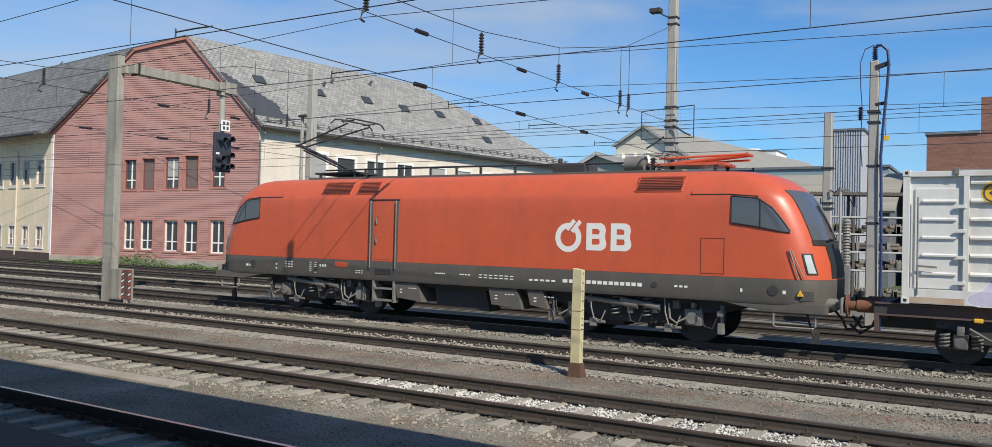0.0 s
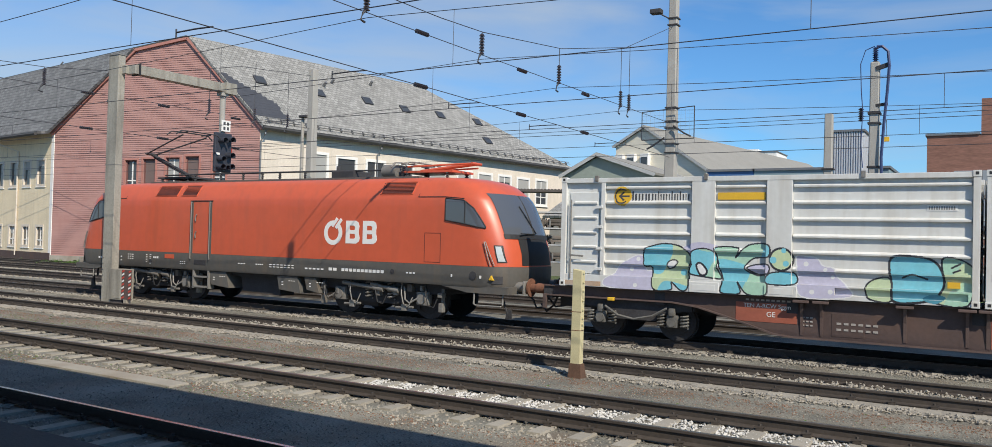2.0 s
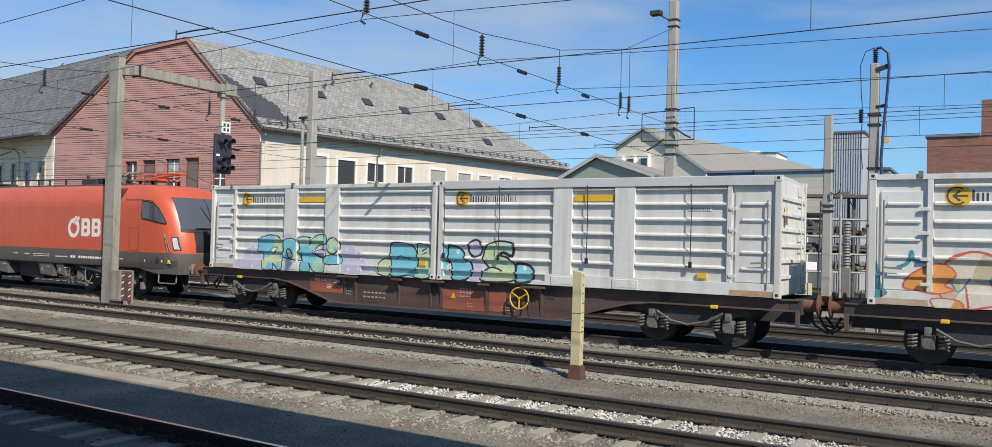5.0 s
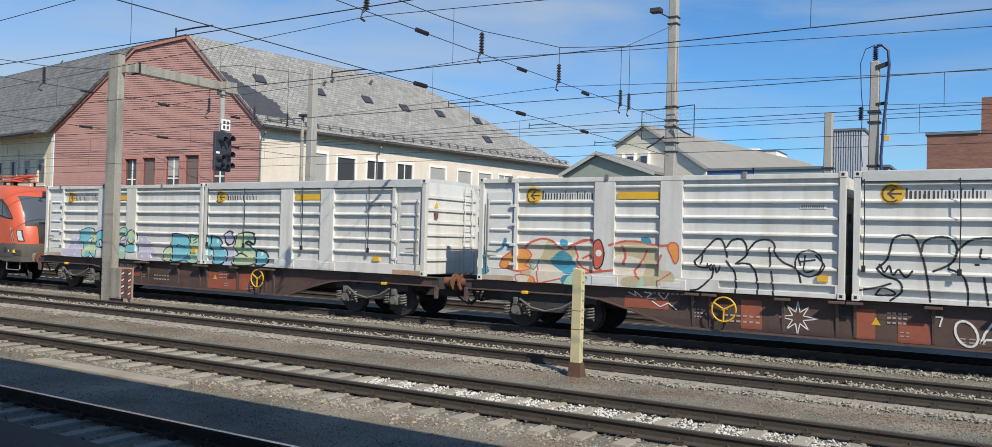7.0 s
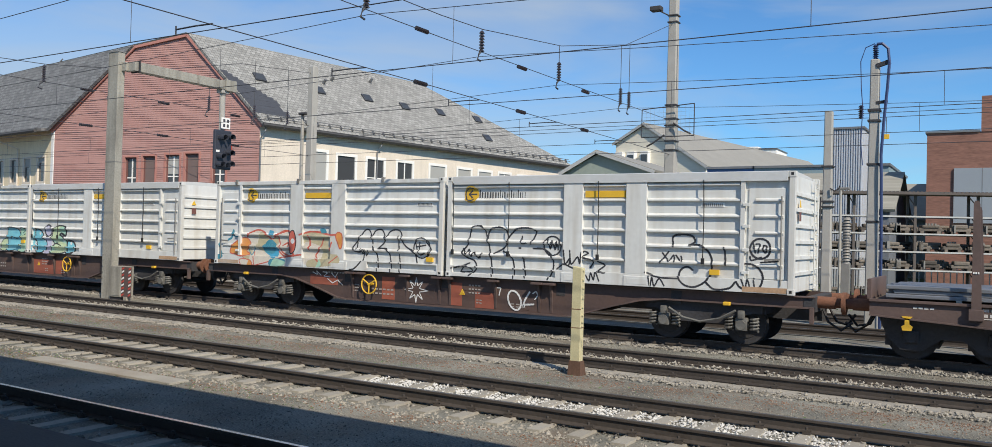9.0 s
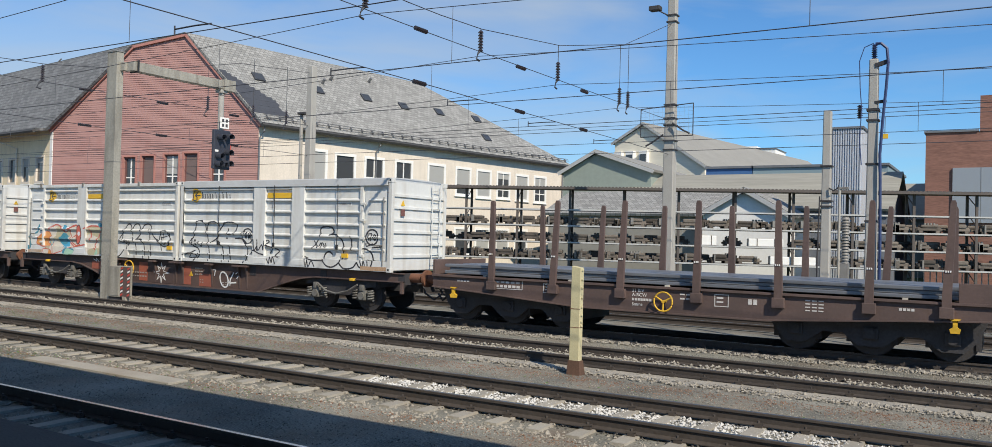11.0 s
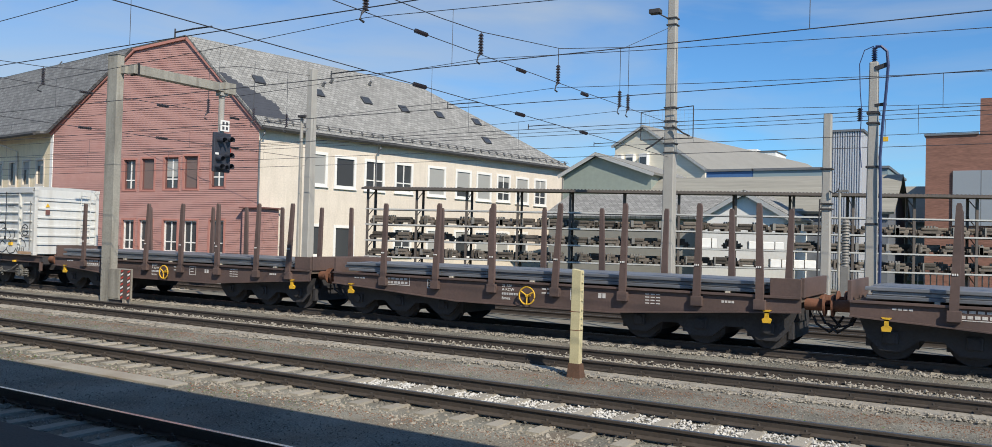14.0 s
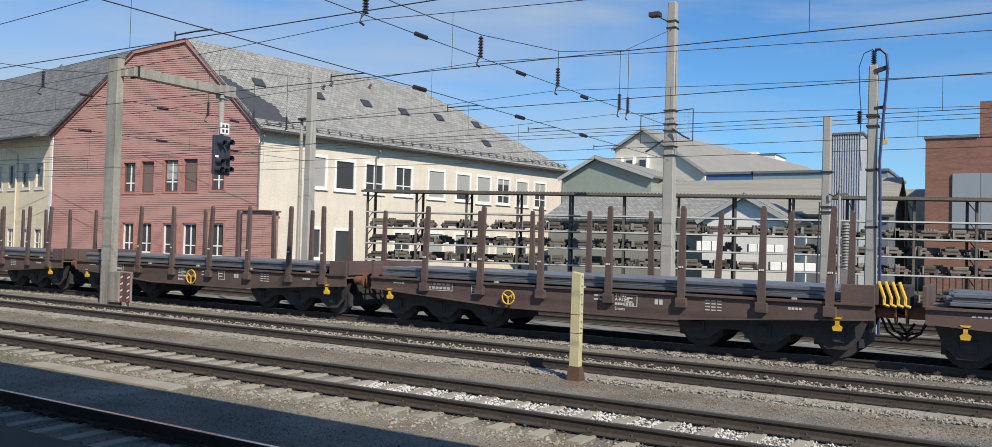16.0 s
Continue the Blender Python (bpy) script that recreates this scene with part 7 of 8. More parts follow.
class Spray:
    """Collects painted cells for one container side, later shapes over earlier ones."""

    def __init__(self, owner, door_left):
        self.owner, self.door_left = owner, door_left
        self.nx, self.nz = int(CL / CELL), int(2.65 / CELL)
        gx, gz = np.meshgrid((np.arange(self.nx) + 0.5) * CELL, CZ0 + (np.arange(self.nz) + 0.5) * CELL, indexing="ij")
        self.gx, self.gz = gx, gz
        self.paint = np.full(gx.shape, -1)
        self.mats = []

    def index(self, mat):
        if mat not in self.mats:
            self.mats.append(mat)
        return self.mats.index(mat)

    def points(self, flat):
        return list(zip(flat[::2], flat[1::2]))

    def near(self, pts, width):
        hit = np.zeros(self.gx.shape, bool)
        for (xa, za), (xb, zb) in zip(pts, pts[1:]):
            i0, i1 = (max(0, int((v + s * width) / CELL) + s) for v, s in ((min(xa, xb), -1), (max(xa, xb), 1)))
            j0, j1 = (max(0, int((v - CZ0 + s * width) / CELL) + s) for v, s in ((min(za, zb), -1), (max(za, zb), 1)))
            gx, gz = self.gx[i0:i1, j0:j1], self.gz[i0:i1, j0:j1]
            l2 = max((xb - xa) ** 2 + (zb - za) ** 2, 1e-9)
            k = np.clip(((gx - xa) * (xb - xa) + (gz - za) * (zb - za)) / l2, 0, 1)
            hit[i0:i1, j0:j1] |= np.hypot(gx - xa - k * (xb - xa), gz - za - k * (zb - za)) < width / 2
        return hit

    def inside(self, pts):
        hit = np.zeros(self.gx.shape, bool)
        for (xa, za), (xb, zb) in zip(pts, pts[1:] + pts[:1]):
            c = (za > self.gz) != (zb > self.gz)
            hit ^= c & (self.gx < (xb - xa) * (self.gz - za) / (zb - za + 1e-12) + xa)
        return hit

    def smooth(self, pts, closed):
        """Rounds a line through its points."""
        p = [Vector((a, b, 0)) for a, b in pts]
        n = len(p)
        out = []
        last = n if closed else n - 1
        for i in range(last):
            p0, p1, p2, p3 = (p[(i - 1) % n], p[i], p[(i + 1) % n], p[(i + 2) % n]) if closed else (p[max(i - 1, 0)], p[i], p[i + 1], p[min(i + 2, n - 1)])
            for k in range(5):
                t = k / 5
                q = 0.5 * (2 * p1 + (p2 - p0) * t + (2 * p0 - 5 * p1 + 4 * p2 - p3) * t * t + (3 * p1 - 3 * p2 + p3 - p0) * t ** 3)
                out.append((q.x, q.y))
        if not closed:
            out.append(pts[-1])
        return out

    def fill(self, flat, mat, second=None, outline="paint_black", width=0.06):
        pts = self.smooth(self.points(flat), True)
        hit = self.inside(pts)
        self.paint[hit] = self.index(mat)
        if second:
            wave = np.sin(self.gx * 4.1 + self.gz * 2.2) + np.sin(self.gx * 2.3 - self.gz * 5.1)
            self.paint[hit & (wave > 0.15)] = self.index(second)
        if outline:
            self.paint[self.near(pts + pts[:1], width)] = self.index(outline)

    def line(self, flat, mat="paint_black", width=0.05):
        self.paint[self.near(self.smooth(self.points(flat), False), width)] = self.index(mat)

    def ring(self, cx, cy, r, mat="paint_black", width=0.05, fill=None):
        flat = []
        for k in range(10):
            flat += [cx + r * math.cos(k * 0.628), cy + r * math.sin(k * 0.628)]
        if fill:
            self.fill(flat, fill, outline=mat, width=width)
        else:
            self.line(flat + flat[:2], mat, width)

    def done(self, name="graffiti", label="spray-painted graffiti lettering shapes"):
        verts, faces, mi = [], [], []
        h = CELL / 2
        d0, d1 = (0.22, 1.0) if self.door_left else (CL - 1.0, CL - 0.22)
        for i, j in np.argwhere(self.paint >= 0):
            x, z = self.gx[i, j], self.gz[i, j]
            s = surface(x, z, self.door_left)
            if d0 < x < d1 and 1.51 < z < 3.5:
                s = max(s, CW - 0.06)
            if z < 1.44 and any(a - 0.02 < x < b + 0.12 for a, b in PILLARS[self.door_left]):
                s = CW + 0.012
            y = -s - 0.004
            n = len(verts)
            verts += [(x - h, y, z - h), (x + h, y, z - h), (x + h, y, z + h), (x - h, y, z + h)]
            faces.append((n, n + 1, n + 2, n + 3))
            mi.append(int(self.paint[i, j]))
        me = bpy.data.meshes.new(name)
        me.from_pydata(verts, [], faces)
        for m in self.mats:
            me.materials.append(M[m])
        me.polygons.foreach_set("material_index", mi)
        ob = new(name, me)
        ob.parent = self.owner
        ob["label"] = label
        ob["kind"] = "stuff"


def name_mark(owner, door_left):
    """A yellow disc with a dark arrow in a ring, and a row of dark strokes beside it."""
    e = Spray(owner, door_left)
    x = 1.6 if door_left else 0.72
    e.ring(x, 3.4, 0.215, "yellow", 0.03, "yellow")
    arc = [(x - 0.02 + 0.17 * math.cos(a), 3.4 + 0.17 * math.sin(a)) for a in (1.0, 1.5, 2.0, 2.5, 3.0, 3.5, 4.0, 4.5, 5.0, 5.4)]
    e.line([v for p in arc for v in p], "dark_letter", 0.035)
    for q in ((x - 0.08, 3.4, x + 0.15, 3.4), (x - 0.08, 3.4, x + 0.02, 3.49), (x - 0.08, 3.4, x + 0.02, 3.31)):
        e.line(list(q), "dark_letter", 0.045)
    e.done("emblem", "yellow disc emblem")
    e = Spray(owner, door_left)
    x += 0.26
    for k in range(20):
        bold = k < 7
        e.line([x, 3.31, x, 3.31 + (0.19 if k in (0, 8, 13, 16) else 0.13)], "dark_letter", 0.042 if bold else 0.026)
        x += (0.088 if k % 2 else 0.075) if bold else 0.067
    e.done("name_mark", "row of dark painted strokes")


for box_, left in ((c1, True), (c2, False), (c3, True), (c4, False)):
    name_mark(box_, left)

# first container: green and blue bubble shapes between lilac clouds
s = Spray(c1, True)
s.fill([1.17, 1.38, 1.43, 1.55, 1.53, 1.71, 1.74, 1.87, 2.01, 2.0, 2.19, 1.95, 2.24, 1.67, 2.4, 1.62, 2.43, 1.2, 1.3, 1.21], "paint_lilac", None, "paint_white", 0.025)
s.fill([3.14, 2.21, 3.49, 2.34, 3.92, 2.27, 3.93, 2.09, 3.27, 2.07], "paint_lilac", None, None, 0.032)
s.fill([5.63, 2.08, 5.79, 2.1, 6.05, 2.06, 6.17, 1.91, 6.39, 1.86, 6.45, 1.7, 6.63, 1.52, 6.72, 1.27, 5.76, 1.23, 5.66, 1.74], "paint_lilac", None, "paint_white", 0.03)
s.fill([2.17, 2.11, 2.38, 2.23, 2.68, 2.29, 3.0, 2.25, 3.2, 2.14, 3.31, 1.96, 3.28, 1.75, 3.26, 1.63, 3.28, 1.46, 3.24, 1.25, 3.09, 1.23, 2.88, 1.4, 2.87, 1.23, 2.43, 1.23, 2.39, 1.72, 2.2, 1.76], "paint_pale_green", "paint_blue", "paint_black", 0.032)
s.fill([2.78, 1.87, 2.92, 1.92, 3.0, 1.86, 2.94, 1.76, 2.79, 1.72], "paint_white", None, "paint_black", 0.032)
s.fill([3.36, 2.14, 3.58, 2.2, 3.8, 2.16, 3.91, 2.03, 3.92, 1.76, 4.02, 1.54, 3.76, 1.55, 3.28, 1.63, 3.34, 1.82, 3.31, 2.0], "paint_blue", "paint_green", "paint_black", 0.032)
s.fill([3.46, 1.81, 3.56, 1.87, 3.7, 1.72, 3.68, 1.61, 3.55, 1.61], "paint_white", None, "paint_black", 0.045)
s.fill([3.88, 2.23, 4.39, 2.23, 4.33, 2.02, 4.61, 2.3, 5.04, 2.32, 5.05, 2.06, 4.72, 2.01, 4.54, 1.78, 4.81, 1.64, 4.99, 1.63, 5.02, 1.24, 4.61, 1.22, 4.4, 1.47, 4.45, 1.23, 4.03, 1.23, 4.06, 1.5, 3.97, 1.8, 3.91, 2.03], "paint_green", "paint_blue", "paint_black", 0.032)
s.fill([4.6, 1.79, 4.76, 1.87, 5.05, 1.88, 5.05, 1.7, 4.81, 1.67], "paint_lilac", None, "paint_black", 0.032)
s.ring(5.33, 2.01, 0.24, "paint_black", 0.045, "paint_pale_green")
s.ring(5.16, 1.99, 0.06, "paint_blue", 0.03, "paint_blue")
s.ring(5.43, 1.92, 0.05, "paint_blue", 0.03, "paint_blue")
s.ring(5.38, 2.2, 0.04, "paint_blue", 0.03, "paint_blue")
s.ring(2.37, 2.04, 0.05, "paint_blue", 0.03, "paint_blue")
s.ring(3.15, 1.64, 0.06, "paint_blue", 0.03, "paint_blue")
s.ring(2.03, 1.91, 0.04, "paint_white", 0.02, "paint_white")
s.ring(1.87, 1.67, 0.04, "paint_white", 0.02, "paint_white")
s.ring(1.99, 1.29, 0.04, "paint_white", 0.02, "paint_white")
s.ring(5.83, 1.93, 0.04, "paint_white", 0.02, "paint_white")
s.ring(6.23, 1.82, 0.03, "paint_white", 0.02, "paint_white")
s.ring(5.97, 1.34, 0.04, "paint_white", 0.02, "paint_white")
s.ring(6.34, 1.36, 0.04, "paint_white", 0.02, "paint_white")
s.ring(6.37, 1.67, 0.03, "paint_white", 0.02, "paint_white")
s.fill([5.09, 1.7, 5.58, 1.73, 5.61, 1.49, 5.03, 1.47], "paint_blue", "paint_deep_blue", "paint_black", 0.032)
s.fill([7.04, 1.56, 7.22, 1.68, 7.47, 1.68, 7.5, 1.24, 7.11, 1.25, 7.01, 1.4], "paint_pale_green", None, "paint_black", 0.032)
s.fill([8.4, 2.11, 8.68, 2.13, 8.93, 1.98, 8.96, 1.86, 8.86, 1.23, 8.24, 1.28, 8.43, 1.63], "paint_pale_green", "paint_green", "paint_black", 0.032)
s.fill([7.48, 2.11, 7.99, 2.15, 8.28, 2.05, 8.43, 1.78, 8.41, 1.51, 8.18, 1.28, 7.56, 1.23, 7.5, 1.58], "paint_blue", None, "paint_black", 0.045)
s.fill([8.06, 1.31, 8.24, 1.41, 8.47, 1.36, 8.3, 1.23], "paint_teal", None, None, 0.032)
s.line([7.7, 1.72, 7.88, 1.79, 8.14, 1.71], "paint_black", 0.035)
s.line([8.57, 1.95, 8.71, 2.03], "paint_black", 0.035)
s.line([8.6, 1.86, 8.71, 1.91], "paint_black", 0.035)
s.done()

# second container: the other half of the blue-green shapes
s = Spray(c2, False)
s.fill([-0.05, 2.15, 0.09, 2.18, 0.23, 2.13, 0.27, 1.77, 0.3, 1.44, 0.14, 1.25, -0.02, 1.32], "paint_blue", "paint_deep_blue", None, 0.032)
s.fill([1.01, 1.75, 1.35, 1.76, 1.42, 1.24, 0.99, 1.22], "paint_lilac", None, "paint_white", 0.025)
s.fill([0.31, 2.11, 0.56, 2.1, 0.79, 1.97, 0.85, 1.77, 1.04, 1.68, 1.09, 1.5, 1.02, 1.3, 0.86, 1.21, 0.53, 1.21, 0.41, 1.45, 0.32, 1.75], "paint_blue", None, "paint_black", 0.055)
s.fill([2.35, 2.19, 2.09, 2.27, 1.79, 2.26, 1.53, 2.14, 1.43, 1.92, 1.46, 1.72, 1.59, 1.57, 1.41, 1.44, 1.45, 1.22, 2.22, 1.23, 2.42, 1.34, 2.41, 1.63, 2.2, 1.84, 1.92, 1.91, 2.0, 1.98, 2.3, 1.9], "paint_pale_green", "paint_green", "paint_black", 0.05)
s.line([1.52, 1.5, 1.65, 1.58, 1.85, 1.56, 2.01, 1.49], "paint_black", 0.045)
s.line([2.35, 2.19, 2.3, 1.9, 2.05, 1.98, 1.92, 1.92], "paint_black", 0.08)
s.ring(1.17, 2.07, 0.22, "paint_black", 0.06, "paint_lilac")
s.fill([2.43, 1.66, 2.61, 1.71, 2.85, 1.65, 2.96, 1.47, 2.86, 1.27, 2.47, 1.24], "paint_blue", None, "paint_black", 0.075)
s.ring(0.61, 1.96, 0.05, "paint_white", 0.02, "paint_white")
s.ring(0.95, 1.68, 0.03, "paint_white", 0.02, "paint_white")
s.ring(2.21, 1.71, 0.04, "paint_white", 0.02, "paint_white")
s.ring(2.68, 1.61, 0.05, "paint_white", 0.02, "paint_white")
s.ring(1.08, 2.15, 0.04, "paint_white", 0.02, "paint_white")
s.line([0.27, 1.54, 0.41, 1.64, 0.33, 1.44, 0.19, 1.41], "paint_white", 0.05)
s.line([0.24, 1.7, 0.38, 1.68, 0.44, 1.5], "paint_black", 0.04)
s.done()

# third container: orange, teal and red shapes, then black outlines
s = Spray(c3, True)
s.fill([-0.04, 2.44, 0.14, 2.1, 0.24, 1.62, 0.36, 1.41, -0.01, 1.37], "paint_teal", "paint_deep_blue", None, 0.032)
s.line([0.55, 1.96, 0.73, 2.06, 0.79, 2.28, 0.85, 2.1, 1.03, 2.09], "paint_teal", 0.07)
s.fill([1.41, 2.1, 1.81, 2.3, 2.16, 2.25, 2.48, 2.03, 2.78, 2.16, 3.23, 2.27, 3.34, 1.67, 3.1, 1.5, 2.04, 1.23, 1.72, 1.21, 1.27, 1.49], "paint_pale", "paint_tan", "paint_red", 0.035)
s.fill([0.65, 1.57, 0.77, 1.81, 1.13, 2.02, 1.42, 2.03, 1.58, 1.84, 1.39, 1.63, 1.55, 1.54, 1.23, 1.46, 0.9, 1.51], "paint_orange", None, "paint_red", 0.035)
s.fill([1.15, 1.35, 1.64, 1.34, 1.69, 1.13, 1.33, 1.09], "paint_orange", "paint_pale", "paint_red", 0.03)
s.fill([2.14, 1.72, 2.4, 2.02, 2.68, 1.9, 2.84, 1.65, 2.73, 1.45, 2.5, 1.48], "paint_deep_blue", "paint_teal", None, 0.032)
s.fill([2.54, 1.41, 3.14, 1.42, 3.08, 1.23, 2.51, 1.2], "paint_teal", "paint_green", None, 0.032)
s.fill([2.82, 2.17, 3.23, 2.3, 3.34, 2.12, 3.34, 1.7, 3.54, 1.58, 3.25, 1.54, 2.95, 1.66, 2.87, 1.91], "paint_pale", None, "paint_red", 0.05)
s.fill([3.32, 2.18, 3.49, 2.31, 3.61, 2.0, 3.54, 1.68, 3.36, 1.64], "paint_red", None, "paint_black", 0.035)
s.ring(3.47, 1.99, 0.07, "paint_white", 0.02, "paint_white")
s.fill([3.87, 2.19, 4.24, 2.29, 4.94, 2.19, 5.05, 1.98, 5.01, 1.67, 5.3, 1.62, 5.3, 1.35, 4.13, 1.25, 3.87, 1.63], "paint_tan", "paint_pale", None, 0.032)
s.fill([4.13, 1.42, 4.55, 1.47, 4.62, 1.26, 4.1, 1.23], "paint_green", "paint_tan", None, 0.032)
s.line([3.74, 2.19, 4.1, 2.29, 4.52, 2.28, 4.94, 2.21, 5.28, 2.23], "paint_red", 0.055)
s.line([4.67, 2.09, 4.54, 1.78, 4.37, 1.58, 4.51, 1.41], "paint_red", 0.05)
s.line([4.07, 2.17, 4.13, 1.95, 4.1, 1.75], "paint_red", 0.07)
s.line([1.75, 1.61, 1.8, 1.22], "paint_red", 0.04)
s.line([2.84, 1.65, 3.1, 1.5, 3.47, 1.54, 3.84, 1.59], "paint_red", 0.05)
s.line([1.41, 2.1, 1.81, 2.3, 2.16, 2.25, 2.48, 2.03], "paint_red", 0.05)
s.line([2.63, 2.11, 3.0, 2.29, 3.34, 2.29], "paint_red", 0.05)
s.line([4.95, 1.76, 5.05, 1.98], "paint_red", 0.06)
s.line([5.3, 1.59, 4.96, 1.36], "paint_red", 0.03)
s.fill([5.21, 2.17, 5.29, 2.29, 5.45, 2.23, 5.47, 1.93, 5.39, 1.81, 5.29, 1.99], "paint_orange", None, "paint_red", 0.035)
s.fill([4.52, 2.38, 4.69, 2.4, 4.78, 2.28, 4.59, 2.25], "paint_teal", None, None, 0.032)
s.fill([2.39, 2.3, 2.56, 2.28, 2.61, 2.15, 2.41, 2.18], "paint_deep_blue", None, None, 0.032)
s.line([3.02, 1.85, 3.2, 1.93, 3.24, 1.83], "paint_red", 0.05)
s.line([1.82, 1.78, 1.63, 1.51, 1.51, 1.67], "paint_teal", 0.035)
s.line([5.82, 1.88, 6.01, 2.07, 6.26, 2.36, 6.42, 2.39, 6.53, 2.2, 6.57, 2.0], "paint_black", 0.042)
s.line([6.55, 2.2, 6.67, 2.37, 6.89, 2.4, 7.01, 2.21, 6.99, 2.04, 6.77, 1.86], "paint_black", 0.042)
s.line([7.03, 2.13, 7.19, 2.35, 7.43, 2.41, 7.59, 2.32, 7.63, 2.09, 7.8, 1.92, 8.07, 1.79, 8.16, 1.51], "paint_black", 0.042)
s.line([5.82, 1.88, 5.92, 1.77, 6.08, 1.74, 6.24, 1.81], "paint_black", 0.042)
s.line([6.01, 2.01, 5.98, 1.83], "paint_black", 0.042)
s.line([6.26, 1.75, 6.22, 1.51, 5.96, 1.26, 5.77, 1.22], "paint_black", 0.042)
s.line([6.55, 1.91, 6.75, 1.65, 6.79, 1.22], "paint_black", 0.042)
s.line([6.77, 1.86, 7.11, 1.84, 7.24, 1.53, 7.27, 1.18], "paint_black", 0.042)
s.line([7.54, 1.71, 7.61, 1.2], "paint_black", 0.042)
s.line([7.5, 2.23, 7.52, 1.83], "paint_black", 0.042)
s.ring(8.32, 1.92, 0.28, "paint_black", 0.035)
s.line([8.09, 2.07, 8.15, 1.88], "paint_black", 0.035)
s.line([8.15, 1.95, 8.44, 2.0], "paint_black", 0.035)
s.line([8.24, 2.08, 8.24, 1.74, 8.44, 1.78], "paint_black", 0.035)
s.line([8.46, 2.09, 8.64, 1.87, 8.5, 1.67], "paint_black", 0.035)
s.line([6.14, 1.83, 6.21, 1.69, 6.3, 1.81, 6.34, 1.64, 6.43, 1.79], "paint_black", 0.035)
s.done()

# fourth container: black outline letters and tags
s = Spray(c4, False)
s.line([0.45, 1.87, 0.65, 2.08, 0.74, 2.45, 0.92, 2.56, 1.14, 2.51, 1.25, 2.23, 1.35, 1.85, 1.44, 1.25], "paint_black", 0.042)
s.line([1.26, 2.21, 1.32, 2.44, 1.54, 2.53, 1.78, 2.5, 1.89, 2.28, 1.79, 2.02, 1.48, 1.85], "paint_black", 0.042)
s.line([1.74, 1.91, 1.98, 1.8, 2.08, 1.53, 2.09, 1.23], "paint_black", 0.042)
s.line([1.88, 2.25, 2.11, 2.48, 2.43, 2.53, 2.66, 2.49, 2.71, 2.4, 2.56, 2.12], "paint_black", 0.042)
s.line([2.63, 2.01, 2.94, 2.0, 3.17, 1.83, 3.22, 1.54, 3.09, 1.24], "paint_black", 0.042)
s.line([2.35, 1.77, 2.43, 1.25], "paint_black", 0.042)
s.line([0.45, 1.87, 0.61, 1.72, 0.86, 1.63, 0.92, 1.42, 0.72, 1.23], "paint_black", 0.042)
s.ring(3.18, 2.09, 0.24, "paint_black", 0.042)
s.line([3.05, 2.24, 3.12, 2.02, 3.18, 2.22, 3.25, 2.0, 3.31, 2.2, 3.34, 2.0], "paint_black", 0.038)
s.line([2.3, 2.31, 2.29, 2.14, 2.44, 2.14], "paint_black", 0.038)
s.line([2.21, 2.01, 2.26, 2.01], "paint_black", 0.038)
s.line([0.5, 1.95, 0.6, 1.8, 0.68, 1.93, 0.76, 1.75, 0.86, 1.86, 0.99, 1.71, 1.11, 1.84], "paint_black", 0.038)
s.line([0.15, 1.41, 0.46, 1.48, 0.71, 1.57], "paint_black", 0.038)
s.line([0.43, 1.33, 0.56, 1.48, 0.77, 1.41, 0.77, 1.34, 0.46, 1.32], "paint_black", 0.038)
s.line([3.53, 1.99, 3.58, 1.66, 3.71, 1.8, 3.69, 1.64], "paint_black", 0.038)
s.line([3.7, 1.99, 3.75, 1.66, 3.92, 1.84, 3.98, 1.68, 4.02, 1.96, 4.17, 1.94, 4.02, 1.84, 4.31, 1.76, 4.23, 1.59], "paint_black", 0.038)
s.line([3.32, 1.52, 3.52, 1.65, 3.77, 1.57, 3.98, 1.53], "paint_black", 0.038)
s.line([4.44, 1.74, 4.62, 1.66, 4.44, 1.51, 4.64, 1.48], "paint_black", 0.038)
s.line([4.15, 1.4, 4.24, 1.27, 4.28, 1.46, 4.36, 1.3, 4.4, 1.49, 4.5, 1.28], "paint_black", 0.038)
s.line([6.34, 2.16, 6.32, 2.39, 6.53, 2.45, 6.77, 2.42, 6.84, 2.29, 6.71, 2.2], "paint_black", 0.045)
s.line([6.71, 2.2, 6.97, 2.21, 7.17, 2.05, 7.25, 1.8, 7.16, 1.44, 6.88, 1.26, 6.62, 1.3, 6.48, 1.46, 6.52, 1.63, 6.67, 1.71, 6.8, 1.64], "paint_black", 0.045)
s.line([7.13, 1.38, 7.33, 1.23, 7.66, 1.27, 7.79, 1.41], "paint_black", 0.045)
s.line([7.52, 2.17, 7.56, 1.78], "paint_black", 0.045)
s.line([7.92, 1.83, 8.18, 1.81, 8.35, 1.66, 8.38, 1.44, 8.25, 1.25, 7.93, 1.29, 7.82, 1.42], "paint_black", 0.045)
s.ring(8.32, 2.17, 0.22, "paint_black", 0.045)
s.line([8.1, 1.99, 8.13, 1.91, 8.34, 1.98], "paint_black", 0.036)
s.line([8.17, 2.27, 8.21, 2.08], "paint_black", 0.036)
s.line([8.23, 2.27, 8.31, 2.26, 8.27, 2.08], "paint_black", 0.036)
s.line([8.39, 2.24, 8.46, 2.22, 8.44, 2.09, 8.38, 2.14, 8.39, 2.24], "paint_black", 0.036)
s.line([6.02, 1.78, 6.22, 2.04], "paint_black", 0.036)
s.line([6.07, 2.01, 6.23, 1.82], "paint_black", 0.036)
s.line([6.26, 1.85, 6.34, 1.96, 6.37, 1.82], "paint_black", 0.036)
s.line([6.4, 1.96, 6.49, 1.85], "paint_black", 0.036)
s.line([6.52, 1.94, 6.55, 1.83], "paint_black", 0.036)
s.line([5.67, 1.54, 6.0, 1.44, 6.47, 1.43], "paint_black", 0.036)
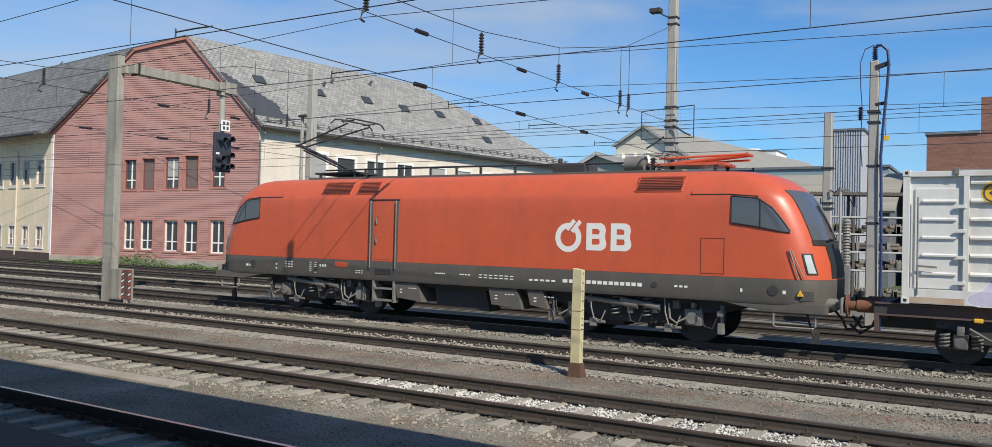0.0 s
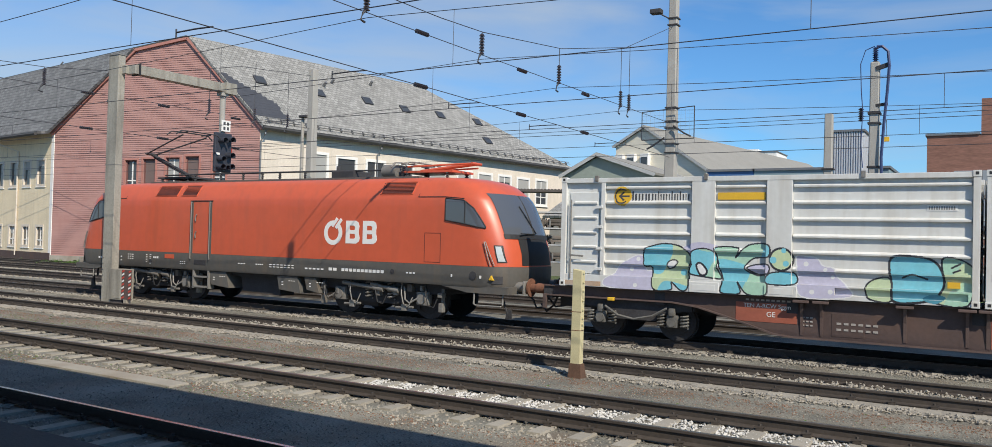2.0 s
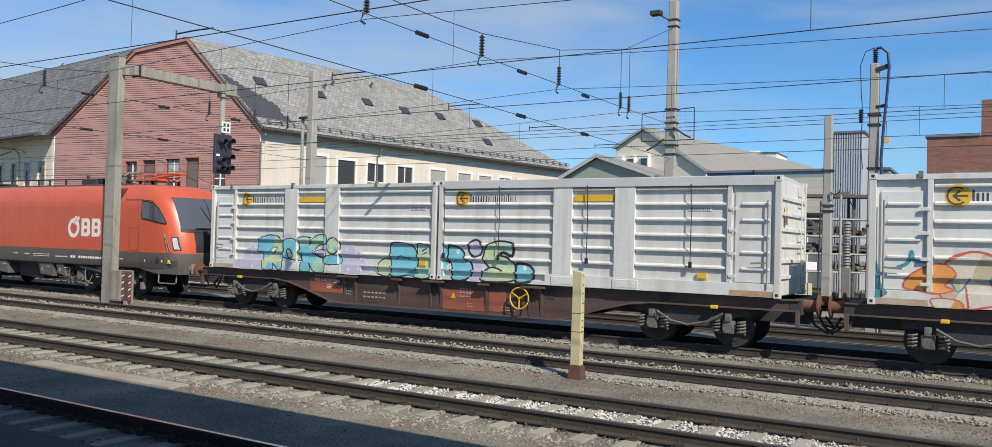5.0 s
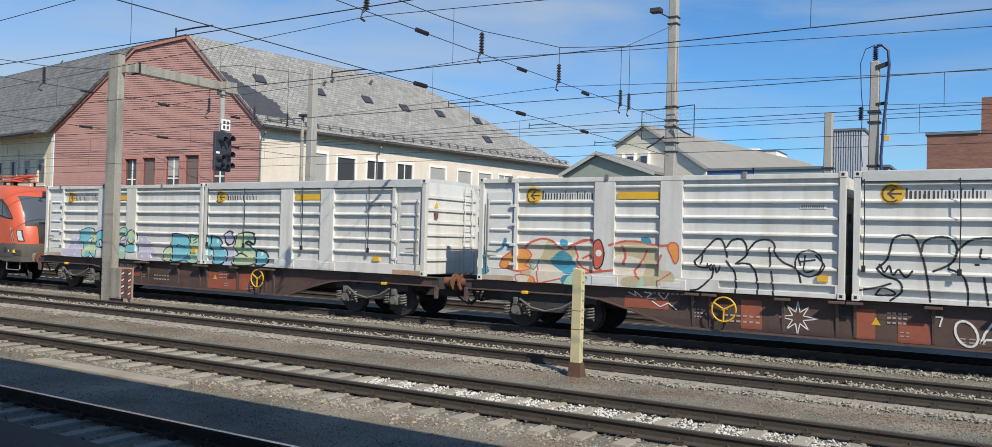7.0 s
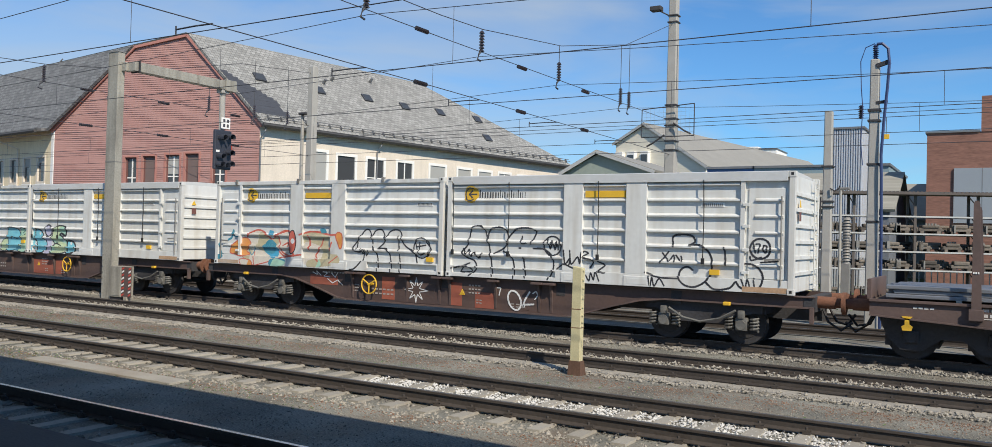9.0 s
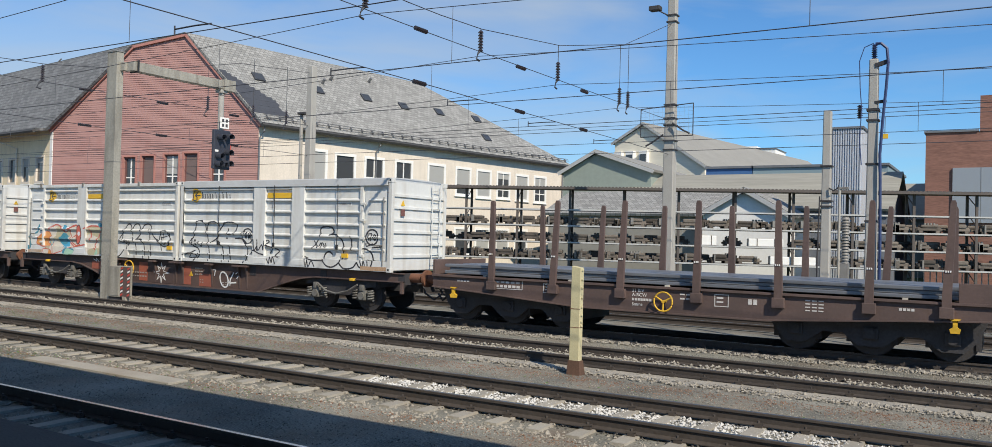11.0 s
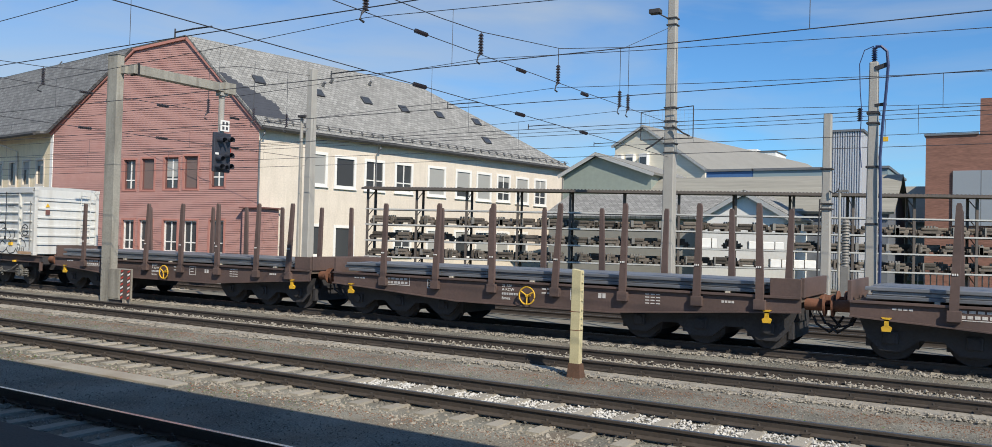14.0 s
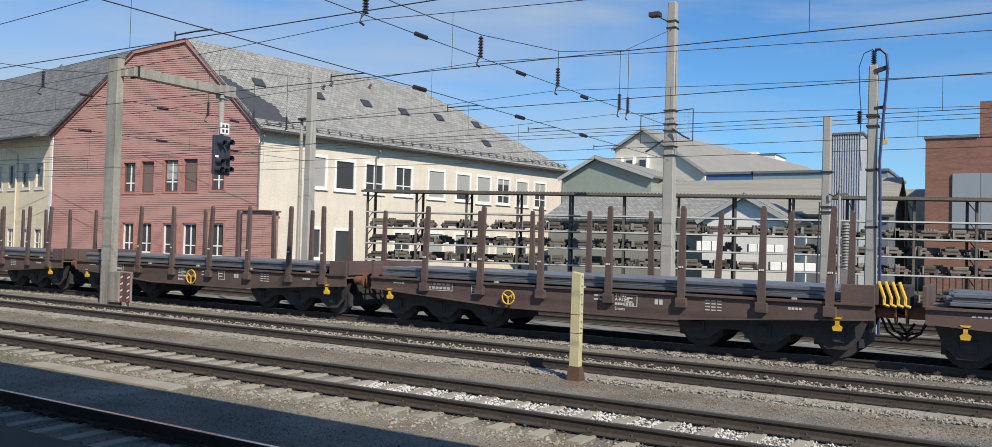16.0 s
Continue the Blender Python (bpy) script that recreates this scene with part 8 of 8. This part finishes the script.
s.line([5.76, 1.45, 5.81, 1.23, 5.85, 1.43, 5.91, 1.23, 6.03, 1.41, 6.15, 1.25], "paint_black", 0.036)
s.line([7.92, 1.5, 8.01, 1.29, 8.06, 1.48, 8.12, 1.3], "paint_black", 0.036)
s.line([8.19, 1.51, 8.22, 1.3], "paint_black", 0.036)
s.line([8.34, 1.87, 8.7, 1.91], "paint_black", 0.036)
s.done()


def sole_paint(owner, strokes, mat, label):
    """Brush strokes on the wagon's sole bar."""
    for pts, w in strokes:
        bm = bmesh.new()
        for a, b in zip(pts, pts[1:]):
            beam(bm, (a[0], -1.201, a[1]), (b[0], -1.201, b[1]), 0.006, w)
        q = part("paint_stroke", bm, mat, owner, label)


star = []
for k in range(17):
    r = 0.36 if k % 2 == 0 else 0.13
    a = math.pi / 2 + math.tau * k / 16
    star.append((-1.0 + r * math.cos(a) * (1.15 if k % 4 == 0 else 0.9), 0.74 + r * math.sin(a)))
sole_paint(wagon2, [(star, 0.022)], "paint_white", "white painted star outline")
sole_paint(wagon2, [([(-4.9, 1.08), (-4.7, 1.0), (-4.75, 1.12), (-4.55, 0.98)], 0.025), ([(-4.5, 1.1), (-4.3, 1.08), (-4.45, 0.97), (-4.2, 0.95)], 0.025),
                    ([(-4.15, 1.08), (-4.0, 0.95), (-3.9, 1.1)], 0.025), ([(-4.3, 0.9), (-4.1, 0.78), (-3.9, 0.88), (-3.7, 0.74)], 0.025),
                    ([(1.55, 0.95), (1.75, 0.95), (1.7, 0.75)], 0.03), ([(2.17 + 0.19 * math.cos(k * 0.45) - 0.06 * math.sin(k * 0.45), 0.65 + 0.25 * math.sin(k * 0.45)) for k in range(15)], 0.045),
                    ([(2.62, 0.9), (2.48, 0.68), (2.42, 0.48), (2.5, 0.56), (2.75, 0.58)], 0.045), ([(2.7, 0.85), (2.8, 0.92), (2.86, 0.82), (2.76, 0.7)], 0.03)], "paint_white", "white painted scrawl")


def motions():
    rows = [k * 0.5 for k in range(33)]
    for v, u in MOVERS:
        x, y, z = v.location
        walk(v, [(t, pose(u - gone(t), y, z)) for t in rows])
    for w, (x, y, z), r in WHEELS:
        walk(w, [(k * 0.1, pose(x, y, z, 0, -math.degrees(gone(k * 0.1) / r), 0)) for k in range(161)])


mark_lettering()
motions()
